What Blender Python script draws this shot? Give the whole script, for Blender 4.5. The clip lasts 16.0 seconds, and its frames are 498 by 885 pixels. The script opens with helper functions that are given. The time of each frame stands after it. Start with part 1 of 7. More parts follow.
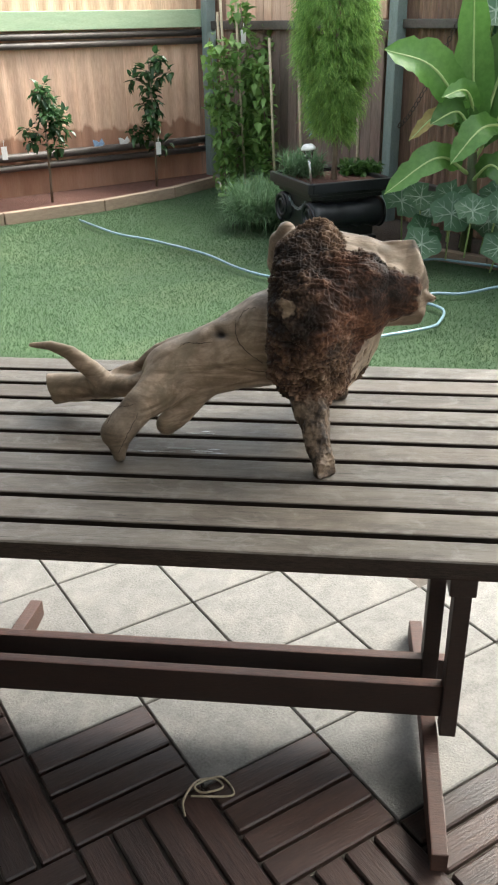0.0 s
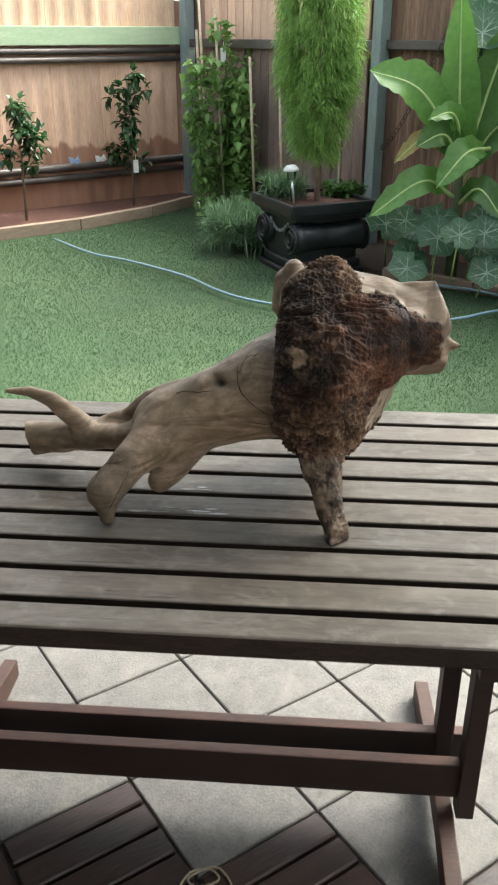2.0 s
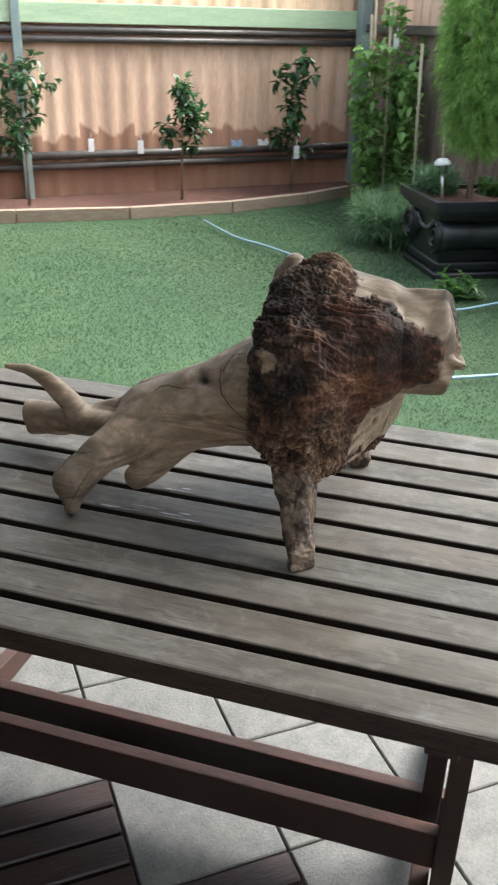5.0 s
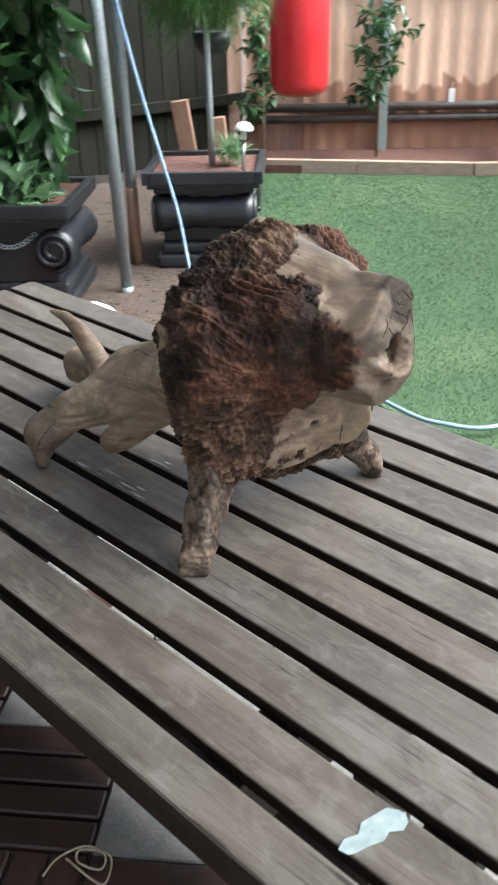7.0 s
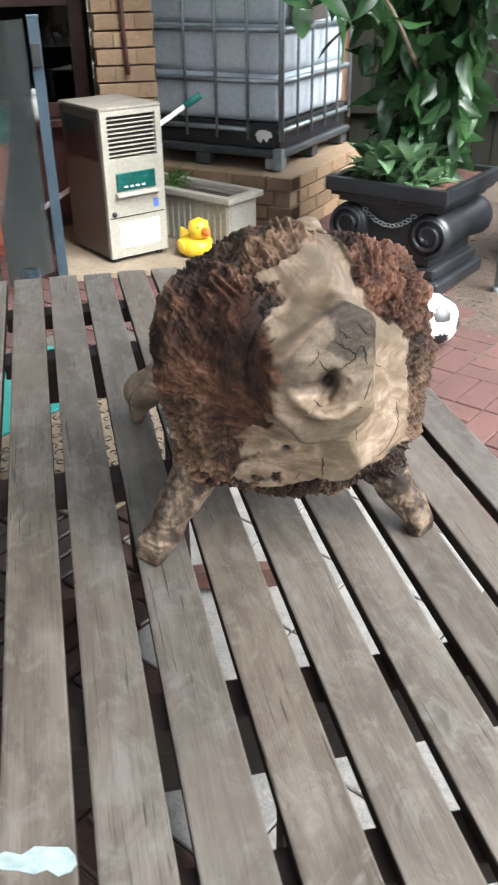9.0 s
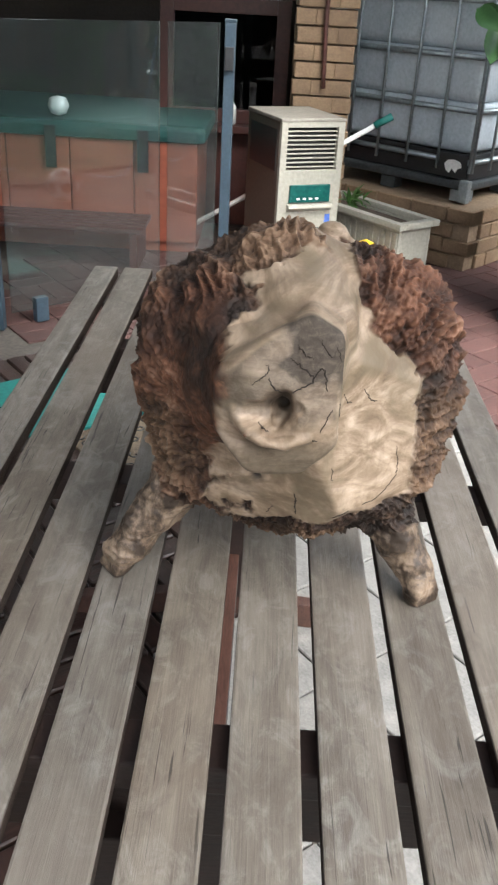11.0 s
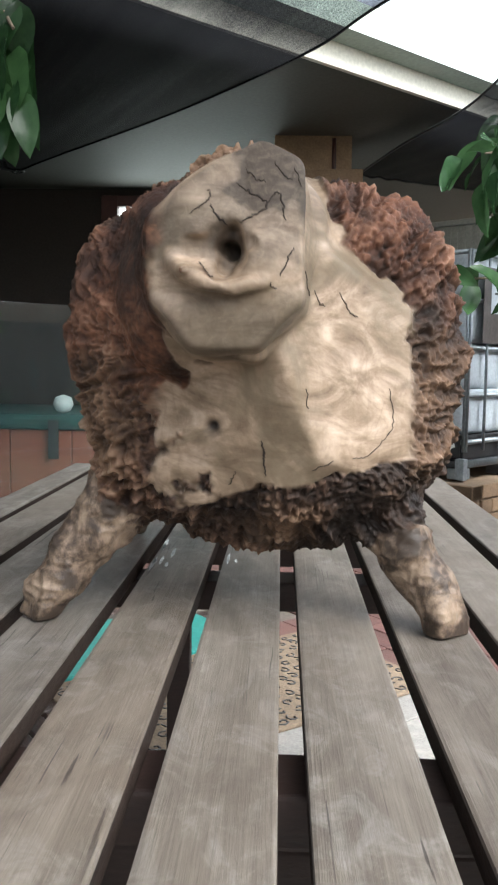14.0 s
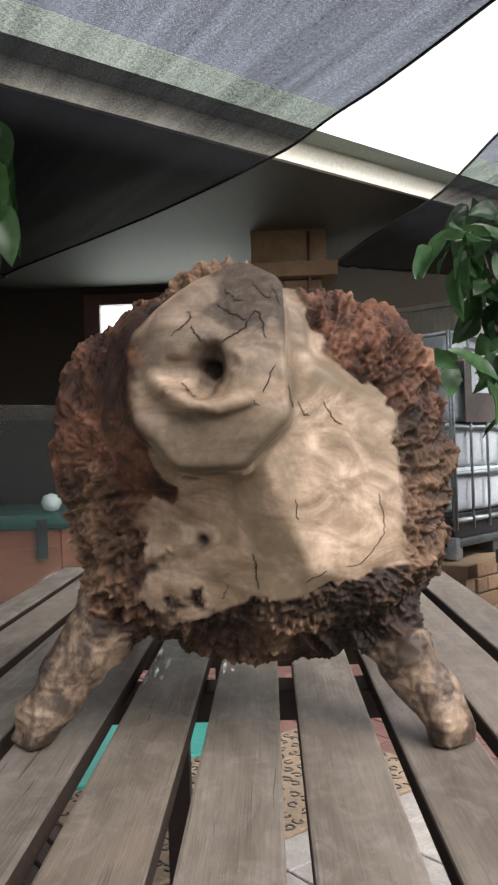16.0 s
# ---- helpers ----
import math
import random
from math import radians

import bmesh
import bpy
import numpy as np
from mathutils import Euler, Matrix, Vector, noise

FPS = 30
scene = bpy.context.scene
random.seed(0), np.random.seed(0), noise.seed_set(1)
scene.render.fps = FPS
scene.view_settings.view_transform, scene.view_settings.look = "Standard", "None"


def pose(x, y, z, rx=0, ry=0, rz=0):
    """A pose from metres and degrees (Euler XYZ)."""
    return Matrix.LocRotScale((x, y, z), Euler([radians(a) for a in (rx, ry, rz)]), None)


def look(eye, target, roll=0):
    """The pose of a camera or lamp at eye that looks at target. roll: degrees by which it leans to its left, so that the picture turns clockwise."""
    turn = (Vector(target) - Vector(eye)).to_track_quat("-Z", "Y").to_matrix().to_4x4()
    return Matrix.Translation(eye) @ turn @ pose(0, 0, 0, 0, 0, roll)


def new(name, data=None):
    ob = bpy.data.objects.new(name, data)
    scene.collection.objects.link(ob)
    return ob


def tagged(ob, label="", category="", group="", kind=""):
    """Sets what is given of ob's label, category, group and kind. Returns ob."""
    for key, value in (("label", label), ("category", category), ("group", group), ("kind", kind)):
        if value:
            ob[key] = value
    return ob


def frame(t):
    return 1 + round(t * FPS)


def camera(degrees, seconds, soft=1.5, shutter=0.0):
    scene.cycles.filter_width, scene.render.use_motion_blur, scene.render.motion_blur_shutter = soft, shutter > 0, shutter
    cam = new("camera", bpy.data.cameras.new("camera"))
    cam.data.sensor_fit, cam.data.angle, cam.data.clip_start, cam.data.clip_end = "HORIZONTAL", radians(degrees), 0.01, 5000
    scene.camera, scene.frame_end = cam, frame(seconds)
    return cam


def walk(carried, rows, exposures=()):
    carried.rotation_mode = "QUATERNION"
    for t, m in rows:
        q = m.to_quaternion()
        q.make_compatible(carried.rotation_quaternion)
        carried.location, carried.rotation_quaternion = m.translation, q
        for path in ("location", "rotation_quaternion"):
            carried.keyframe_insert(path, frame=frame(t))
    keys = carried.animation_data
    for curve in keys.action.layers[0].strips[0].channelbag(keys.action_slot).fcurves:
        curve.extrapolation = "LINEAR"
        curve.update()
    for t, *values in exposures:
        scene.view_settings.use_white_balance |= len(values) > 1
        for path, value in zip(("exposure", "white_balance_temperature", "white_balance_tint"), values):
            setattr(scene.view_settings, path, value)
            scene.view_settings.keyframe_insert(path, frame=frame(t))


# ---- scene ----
cam = camera(32.2, 16.0, 2.1, 0.4)
METRES, EYE, TILT, LEAN, TURN = 2.94, 1.57, -28.0, 0.0, 0.0
EXPOSURES = [(0.0, 2.3, 6650, 4), (4.0, 2.22, 6400, 3), (6.5, 2.17, 6000, 6), (7.5, 2.3, 6000, 6), (9.0, 2.47, 6100, 6), (11.5, 2.3, 6200, 6), (12.5, 2.4, 6100, 6), (14.5, 2.4, 6200, 7), (16.0, 2.1, 6600, 12)]
PATH = [
    (0, (0.166, -0.009, 1.522), (-0.035, 1.771, 0.634), -0.9),
    (0.5, (0.146, 0.0, 1.524), (-0.024, 1.788, 0.643), -0.7),
    (1, (0.095, 0.018, 1.515), (-0.033, 1.812, 0.639), -0.9),
    (1.5, (0.061, 0.06, 1.509), (-0.052, 1.856, 0.637), -0.4),
    (2, (0.093, 0.169, 1.52), (-0.046, 1.971, 0.663), 0.1),
    (2.5, (0.054, 0.242, 1.51), (-0.074, 2.046, 0.655), -0.3),
    (3, (0.014, 0.258, 1.505), (-0.042, 2.061, 0.642), -0.3),
    (3.5, (0.001, 0.269, 1.497), (-0.015, 2.072, 0.633), 0.2),
    (4, (0.072, 0.278, 1.496), (-0.009, 2.076, 0.623), 1.2),
    (4.2, (0.146, 0.266, 1.508), (-0.027, 2.056, 0.634), 1.7),
    (6.3, (0.689, 0.649, 1.469), (-0.278, 2.134, 0.541), -1.0),
    (6.5, (0.755, 0.693, 1.474), (-0.294, 2.112, 0.533), -1.3),
    (7, (0.872, 0.818, 1.466), (-0.359, 2.061, 0.496), -1.7),
    (7.5, (0.899, 0.968, 1.46), (-0.483, 2.03, 0.481), -1.2),
    (8, (0.964, 1.114, 1.458), (-0.561, 1.956, 0.476), -1.5),
    (8.5, (1.062, 1.255, 1.456), (-0.588, 1.827, 0.482), -1.0),
    (9, (1.097, 1.366, 1.447), (-0.606, 1.742, 0.466), -0.9),
    (9.2, (1.075, 1.41, 1.437), (-0.637, 1.731, 0.453), -0.1),
    (11.3, (0.99, 1.607, 1.369), (-0.787, 1.553, 0.454), 3.1),
    (11.5, (0.943, 1.607, 1.307), (-0.863, 1.555, 0.449), 3.4),
    (12, (0.916, 1.622, 1.174), (-1.001, 1.556, 0.607), 3.0),
    (12.5, (0.951, 1.628, 1.085), (-1.025, 1.543, 0.786), 2.8),
    (13, (1.002, 1.635, 1.045), (-0.987, 1.534, 0.854), 2.3),
    (13.5, (0.979, 1.659, 1.015), (-1.011, 1.556, 0.839), 2.2),
    (14, (0.935, 1.664, 0.975), (-1.056, 1.591, 0.798), 0.9),
    (14.5, (0.908, 1.673, 0.946), (-1.085, 1.591, 0.806), -0.0),
    (15, (0.899, 1.661, 0.945), (-1.098, 1.559, 0.901), 0.3),
    (15.5, (0.914, 1.651, 0.957), (-1.084, 1.576, 0.99), -0.1),
    (16, (0.929, 1.664, 0.997), (-1.07, 1.619, 1.017), -1.9),
]
walk(cam, [(t, look(eye, target, roll)) for t, eye, target, roll in PATH], EXPOSURES)

# ---- world and light ----
world = bpy.data.worlds.new("world")
scene.world = world
world.use_nodes = True
wn, wl = world.node_tree.nodes, world.node_tree.links
sky = wn.new("ShaderNodeTexSky")
sky.sky_type, sky.sun_disc = "NISHITA", False
SUN_EL, SUN_AZ = 50.0, 52.0
sky.sun_elevation, sky.sun_rotation = radians(SUN_EL), radians(SUN_AZ)
sky.air_density, sky.dust_density = 1.0, 4.0
pale_sky = wn.new("ShaderNodeHueSaturation")
pale_sky.inputs["Saturation"].default_value = 0.4
wl.new(sky.outputs[0], pale_sky.inputs["Color"])
wl.new(pale_sky.outputs[0], wn["Background"].inputs[0])
wn["Background"].inputs[1].default_value = 0.15

sun = new("sun", bpy.data.lights.new("sun", "SUN"))
sun.data.energy, sun.data.angle, sun.data.color = 2.4, radians(45), (1.0, 0.97, 0.93)
az = radians(SUN_AZ)
sun.matrix_world = look((0, 0, 8), (-math.sin(az) * math.cos(radians(SUN_EL)), -math.cos(az) * math.cos(radians(SUN_EL)), 8 - math.sin(radians(SUN_EL))))


# ---- materials ----
def ramp(nt, src, stops):
    r = nt.nodes.new("ShaderNodeValToRGB")
    e = r.color_ramp.elements
    while len(e) < len(stops):
        e.new(0.5)
    for el, (p, c) in zip(e, stops):
        el.position, el.color = p, (*c, 1)
    nt.links.new(src, r.inputs[0])
    return r.outputs[0]


def mix(nt, fac, a, b, mode="MIX"):
    m = nt.nodes.new("ShaderNodeMix")
    m.data_type, m.blend_type = "RGBA", mode
    for sock, v in ((m.inputs[0], fac), (m.inputs[6], a), (m.inputs[7], b)):
        if isinstance(v, (int, float)):
            sock.default_value = v
        elif isinstance(v, tuple):
            sock.default_value = (*v, 1)
        else:
            nt.links.new(v, sock)
    return m.outputs[2]


def coords(nt, scale=(1, 1, 1), space="Object", shift=0.0):
    tc = nt.nodes.new("ShaderNodeTexCoord")
    mp = nt.nodes.new("ShaderNodeMapping")
    mp.inputs["Scale"].default_value = scale
    nt.links.new(tc.outputs[space], mp.inputs[0])
    if shift:
        oi = nt.nodes.new("ShaderNodeObjectInfo")
        mu = nt.nodes.new("ShaderNodeMath")
        mu.operation = "MULTIPLY"
        mu.inputs[1].default_value = shift
        nt.links.new(oi.outputs["Random"], mu.inputs[0])
        nt.links.new(mu.outputs[0], mp.inputs[1])
    return mp.outputs[0]


def noise_tex(nt, vec, scale, detail=5, rough=0.6, dist=0.0):
    n = nt.nodes.new("ShaderNodeTexNoise")
    n.inputs["Scale"].default_value, n.inputs["Detail"].default_value = scale, detail
    n.inputs["Roughness"].default_value, n.inputs["Distortion"].default_value = rough, dist
    nt.links.new(vec, n.inputs[0])
    return n.outputs[0]


def bump(nt, bsdf, height, strength, dist=0.01):
    b = nt.nodes.new("ShaderNodeBump")
    b.inputs["Strength"].default_value, b.inputs["Distance"].default_value = strength, dist
    nt.links.new(height, b.inputs["Height"])
    nt.links.new(b.outputs[0], bsdf.inputs["Normal"])
    return b


def base_mat(name, rough=0.6, metal=0.0):
    m = bpy.data.materials.new(name)
    m.use_nodes = True
    b = m.node_tree.nodes["Principled BSDF"]
    b.inputs["Roughness"].default_value, b.inputs["Metallic"].default_value = rough, metal
    return m, m.node_tree, b


def surface(name, dark, light, scale=8.0, stretch=(1, 1, 1), rough=0.6, metal=0.0, stain=None, stain_amount=0.5, bumps=0.3, fine=60.0, vary=0.0, spec=0.5, dist=0.004, space="Object"):
    """Two scales of mottling, an optional stain, a fine bump; vary: brightness from piece to piece."""
    m, nt, b = base_mat(name, rough, metal)
    v = coords(nt, stretch, space, 7.0 if vary else 0.0)
    n1 = noise_tex(nt, v, scale, 6, 0.65, 0.3)
    n2 = noise_tex(nt, v, fine, 4, 0.6)
    c = ramp(nt, n1, [(0.3, dark), (0.7, light)])
    c = mix(nt, 0.35, c, ramp(nt, n2, [(0.3, tuple(x * 0.6 for x in dark)), (0.7, tuple(min(1, x * 1.15) for x in light))]))
    if stain:
        n3 = noise_tex(nt, coords(nt, (1, 1, 1), space), scale * 0.35, 5, 0.7, 0.8)
        f = ramp(nt, n3, [(0.5, (0, 0, 0)), (0.72, (stain_amount,) * 3)])
        c = mix(nt, f, c, stain)
    if vary:
        oi = nt.nodes.new("ShaderNodeObjectInfo")
        c = mix(nt, 1.0, c, ramp(nt, oi.outputs["Random"], [(0.0, (1 - vary,) * 3), (1.0, (1.0, 1.0, 1.0))]), "MULTIPLY")
    nt.links.new(c, b.inputs["Base Color"])
    rr = nt.nodes.new("ShaderNodeMapRange")
    rr.inputs[3].default_value, rr.inputs[4].default_value = max(0.02, rough - 0.12), min(1, rough + 0.12)
    nt.links.new(n1, rr.inputs[0])
    nt.links.new(rr.outputs[0], b.inputs["Roughness"])
    b.inputs["Specular IOR Level"].default_value = spec
    if bumps:
        bump(nt, b, n2, bumps, dist)
    return m


def glass_mat(name, tint=(0.9, 0.95, 0.95), rough=0.02, reflect_haze=0.0):
    m, nt, b = base_mat(name, rough)
    out = nt.nodes["Material Output"]
    tr, gl = nt.nodes.new("ShaderNodeBsdfTransparent"), nt.nodes.new("ShaderNodeBsdfGlossy")
    tr.inputs[0].default_value = (*tint, 1)
    gl.inputs["Roughness"].default_value = rough
    fr = nt.nodes.new("ShaderNodeFresnel")
    fr.inputs[0].default_value = 1.5
    ms = nt.nodes.new("ShaderNodeMixShader")
    nt.links.new(fr.outputs[0], ms.inputs[0])
    nt.links.new(tr.outputs[0], ms.inputs[1])
    nt.links.new(gl.outputs[0], ms.inputs[2])
    # diffuse film: water spots, plus haze standing for reflected garden and sky
    if reflect_haze:
        df, md = nt.nodes.new("ShaderNodeBsdfDiffuse"), nt.nodes.new("ShaderNodeMixShader")
        df.inputs[0].default_value = (0.7, 0.75, 0.75, 1)
        nt.links.new(ramp(nt, noise_tex(nt, coords(nt, (2, 2, 0.5)), 4.0, 5, 0.7), [(0.3, (reflect_haze * 0.4,) * 3), (0.7, (reflect_haze,) * 3)]), md.inputs[0])
        nt.links.new(ms.outputs[0], md.inputs[1])
        nt.links.new(df.outputs[0], md.inputs[2])
        ms = md
    nt.links.new(ms.outputs[0], out.inputs[0])
    return m


def leaf_mat(name, dark, light, rough=0.4, veins=None, top=1.5):
    """Leaf green that varies from leaf to leaf and lets some light through."""
    m, nt, b = base_mat(name, rough)
    g = nt.nodes.new("ShaderNodeNewGeometry")
    c = ramp(nt, g.outputs["Random Per Island"], [(0.0, dark), (0.75, light), (1.0, tuple(min(1, x * top) for x in light))])
    n = noise_tex(nt, coords(nt), 30.0, 3)
    c = mix(nt, 0.35, c, ramp(nt, n, [(0.35, dark), (0.65, light)]))
    if veins:
        w = noise_tex(nt, coords(nt), 26.0, 2, 0.5, 1.5)
        c = mix(nt, ramp(nt, w, [(0.54, (0, 0, 0)), (0.6, (0.75, 0.75, 0.75))]), c, veins)
    nt.links.new(c, b.inputs["Base Color"])
    out = nt.nodes["Material Output"]
    tl, ms = nt.nodes.new("ShaderNodeBsdfTranslucent"), nt.nodes.new("ShaderNodeMixShader")
    nt.links.new(c, tl.inputs[0])
    ms.inputs[0].default_value = 0.4
    nt.links.new(b.outputs[0], ms.inputs[1])
    nt.links.new(tl.outputs[0], ms.inputs[2])
    nt.links.new(ms.outputs[0], out.inputs[0])
    return m


M_TABLE, nt, b = base_mat("weathered_table_wood", 0.55)
slat_v = coords(nt, (1.0, 1.0, 1.0), "Object", 9.0)
cloud = noise_tex(nt, coords(nt, (1.0, 3.2, 3.2), "Object", 9.0), 4.5, 6, 0.62, 0.7)
streak = noise_tex(nt, coords(nt, (1.4, 22, 22), "Object", 9.0), 3.0, 6, 0.6, 0.8)
fibre = noise_tex(nt, coords(nt, (4, 190, 190), "Object", 9.0), 2.0, 4, 0.7)
blotch = noise_tex(nt, coords(nt, (1.0, 1.6, 1.6), "Object", 9.0), 17.0, 6, 0.7, 1.2)
split = noise_tex(nt, coords(nt, (5, 150, 150), "Object", 5.0), 1.3, 3, 0.5, 1.0)
where = noise_tex(nt, coords(nt, (1.0, 1.0, 1.0), "Object", 3.0), 5.0, 3, 0.5)
c = ramp(nt, cloud, [(0.28, (0.062, 0.05, 0.04)), (0.44, (0.112, 0.096, 0.08)), (0.58, (0.175, 0.156, 0.135)), (0.74, (0.26, 0.24, 0.215))])
c = mix(nt, 0.28, c, ramp(nt, streak, [(0.32, (0.055, 0.043, 0.034)), (0.5, (0.13, 0.113, 0.095)), (0.68, (0.25, 0.228, 0.2))]))
c = mix(nt, 0.12, c, ramp(nt, fibre, [(0.34, (0.04, 0.033, 0.027)), (0.66, (0.27, 0.245, 0.21))]))
c = mix(nt, ramp(nt, blotch, [(0.5, (0, 0, 0)), (0.66, (0.45, 0.45, 0.45))]), c, (0.27, 0.262, 0.25))
c = mix(nt, ramp(nt, noise_tex(nt, coords(nt, (1.0, 2.0, 2.0), "Object", 4.0), 6.0, 6, 0.7, 1.5), [(0.5, (0, 0, 0)), (0.68, (0.55, 0.55, 0.55))]), c, (0.06, 0.05, 0.042))
c = mix(nt, ramp(nt, noise_tex(nt, slat_v, 2.6, 4, 0.6, 0.5), [(0.46, (0, 0, 0)), (0.66, (0.5, 0.5, 0.5))]), c, (0.14, 0.114, 0.092))
cracked = nt.nodes.new("ShaderNodeMath")
cracked.operation = "MULTIPLY"
nt.links.new(ramp(nt, split, [(0.34, (0.85, 0.85, 0.85)), (0.37, (0, 0, 0))]), cracked.inputs[0])
nt.links.new(ramp(nt, where, [(0.48, (0, 0, 0)), (0.6, (1, 1, 1))]), cracked.inputs[1])
c = mix(nt, cracked.outputs[0], c, (0.022, 0.017, 0.013))
oi = nt.nodes.new("ShaderNodeObjectInfo")
c = mix(nt, 1.0, c, ramp(nt, oi.outputs["Random"], [(0.0, (0.7, 0.67, 0.64)), (0.3, (0.98, 0.92, 0.85)), (0.6, (0.82, 0.81, 0.8)), (1.0, (1.0, 0.97, 0.93))]), "MULTIPLY")
nt.links.new(c, b.inputs["Base Color"])
rr = nt.nodes.new("ShaderNodeMapRange")
rr.inputs[3].default_value, rr.inputs[4].default_value = 0.68, 0.48
b.inputs["Specular IOR Level"].default_value = 0.5
nt.links.new(blotch, rr.inputs[0])
nt.links.new(rr.outputs[0], b.inputs["Roughness"])
bump(nt, b, mix(nt, 0.4, streak, fibre), 0.45, 0.004)
# oiled, less weathered slat sides, darkened further for shade in the gaps
M_TABLE_EDGE = surface("oiled_shaded_slat_edge", (0.014, 0.010, 0.008), (0.045, 0.03, 0.023), 6.0, (2, 10, 10), 0.7, bumps=0.3, fine=40.0, vary=0.3, spec=0.15)
M_TRESTLE = surface("dark_trestle_wood", (0.012, 0.007, 0.006), (0.034, 0.017, 0.013), 5.0, (2, 2, 8), 0.6, bumps=0.2, fine=30.0)
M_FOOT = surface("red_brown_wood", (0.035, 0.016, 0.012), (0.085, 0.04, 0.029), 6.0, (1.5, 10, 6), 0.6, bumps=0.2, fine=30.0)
# lighter copy of the trestle wood, for light falling on top faces
M_TRESTLE_TOP = surface("lit_red_top_wood", (0.06, 0.026, 0.019), (0.15, 0.07, 0.05), 6.0, (1.5, 10, 6), 0.5, bumps=0.2, fine=30.0)
M_DECK = surface("dark_deck_wood", (0.022, 0.011, 0.009), (0.075, 0.039, 0.03), 4.0, (1.5, 12, 4), 0.45, bumps=0.35, fine=18.0, vary=0.5)
M_PAVER = surface("speckled_concrete_paver", (0.13, 0.123, 0.114), (0.24, 0.229, 0.215), 20.0, (1, 1, 1), 0.8, stain=(0.36, 0.33, 0.29), stain_amount=0.35, bumps=0.5, fine=160.0, vary=0.12)
M_JOINT = surface("dark_joint_sand", (0.05, 0.04, 0.035), (0.1, 0.085, 0.07), 30.0, rough=0.95)
M_REDBRICK = surface("red_paving_brick", (0.05, 0.021, 0.018), (0.105, 0.046, 0.039), 12.0, rough=0.85, stain=(0.09, 0.06, 0.052), stain_amount=0.4, bumps=0.5, fine=120.0, vary=0.3)
M_SOIL = surface("brown_soil", (0.028, 0.02, 0.015), (0.09, 0.062, 0.045), 8.0, rough=0.95, bumps=0.9, fine=50.0, dist=0.02)
M_GRASS_SOIL = surface("lawn_thatch", (0.024, 0.054, 0.022), (0.05, 0.092, 0.038), 3.0, rough=0.95, bumps=0.3, fine=90.0, stain=(0.1, 0.125, 0.058), stain_amount=0.5)
M_BLACK_POT = surface("black_planter_plastic", (0.006, 0.007, 0.009), (0.02, 0.022, 0.026), 9.0, rough=0.38, bumps=0.08, fine=40.0, stain=(0.03, 0.03, 0.03), stain_amount=0.2)
M_MULCH = surface("red_bark_mulch", (0.05, 0.02, 0.014), (0.15, 0.065, 0.045), 25.0, rough=0.95, bumps=0.9, fine=70.0, dist=0.02)
M_FENCE = surface("pale_timber_paling", (0.58, 0.35, 0.23), (0.8, 0.56, 0.41), 2.5, (7, 7, 0.7), 0.75, stain=(0.3, 0.15, 0.09), stain_amount=0.3, bumps=0.3, fine=18.0, vary=0.25, space="Object")
nt = M_FENCE.node_tree
sx = nt.nodes.new("ShaderNodeSeparateXYZ")
nt.links.new(coords(nt), sx.inputs[0])
tide = nt.nodes.new("ShaderNodeMath")
tide.operation = "ADD"
wave = nt.nodes.new("ShaderNodeMath")
wave.operation, wave.inputs[1].default_value = "MULTIPLY", -0.5
nt.links.new(noise_tex(nt, coords(nt, (1, 1, 0.2), "Object", 3.0), 3.0, 3), wave.inputs[0])
nt.links.new(sx.outputs[2], tide.inputs[0])
nt.links.new(wave.outputs[0], tide.inputs[1])
old = nt.nodes["Principled BSDF"].inputs["Base Color"].links[0].from_socket
nt.links.new(mix(nt, ramp(nt, tide.outputs[0], [(0.33, (0.75, 0.75, 0.75)), (0.36, (0, 0, 0))]), old, (0.24, 0.1, 0.055)), nt.nodes["Principled BSDF"].inputs["Base Color"])
M_FENCE_DARK = surface("rust_brown_sheet", (0.14, 0.088, 0.068), (0.44, 0.26, 0.18), 2.5, (7, 7, 0.7), 0.75, stain=(0.16, 0.12, 0.105), stain_amount=0.4, bumps=0.4, fine=18.0, vary=0.3)
M_FENCE_GREY = surface("grey_green_fence_board", (0.009, 0.01, 0.007), (0.026, 0.026, 0.019), 2.5, (7, 7, 0.7), 0.9, spec=0.1, bumps=0.3, fine=18.0, vary=0.3)
M_STEEL = surface("galvanised_steel", (0.26, 0.3, 0.31), (0.42, 0.47, 0.48), 6.0, rough=0.45, metal=0.6, bumps=0.05)
M_PIPE = surface("dark_rail_pipe", (0.06, 0.055, 0.05), (0.14, 0.12, 0.11), 6.0, rough=0.45, metal=0.3, bumps=0.05)
M_GREENRAIL = surface("pale_green_timber", (0.3, 0.42, 0.26), (0.48, 0.58, 0.38), 3.0, (1, 1, 6), 0.7, bumps=0.2)
M_EDGING = surface("timber_garden_edging", (0.2, 0.14, 0.1), (0.36, 0.27, 0.2), 4.0, (3, 3, 10), 0.8, bumps=0.4)
M_BRICK = surface("tan_brick", (0.18, 0.113, 0.066), (0.31, 0.208, 0.125), 9.0, rough=0.85, bumps=0.5, fine=90.0, vary=0.3)
M_MORTAR = surface("sandy_mortar", (0.16, 0.11, 0.07), (0.26, 0.185, 0.12), 20.0, rough=0.95)
M_DARKWALL = surface("dark_brown_wall", (0.012, 0.009, 0.008), (0.03, 0.022, 0.018), 2.0, rough=0.8)
# cream boards, their colour cut dark to hold the shade under the verandah
M_SOFFIT = surface("shade_dark_soffit_board", (0.045, 0.045, 0.038), (0.07, 0.068, 0.058), 2.0, rough=0.7, bumps=0.05)
M_FASCIA = surface("cream_painted_fascia", (0.55, 0.52, 0.43), (0.64, 0.61, 0.52), 2.0, rough=0.5, bumps=0.05)
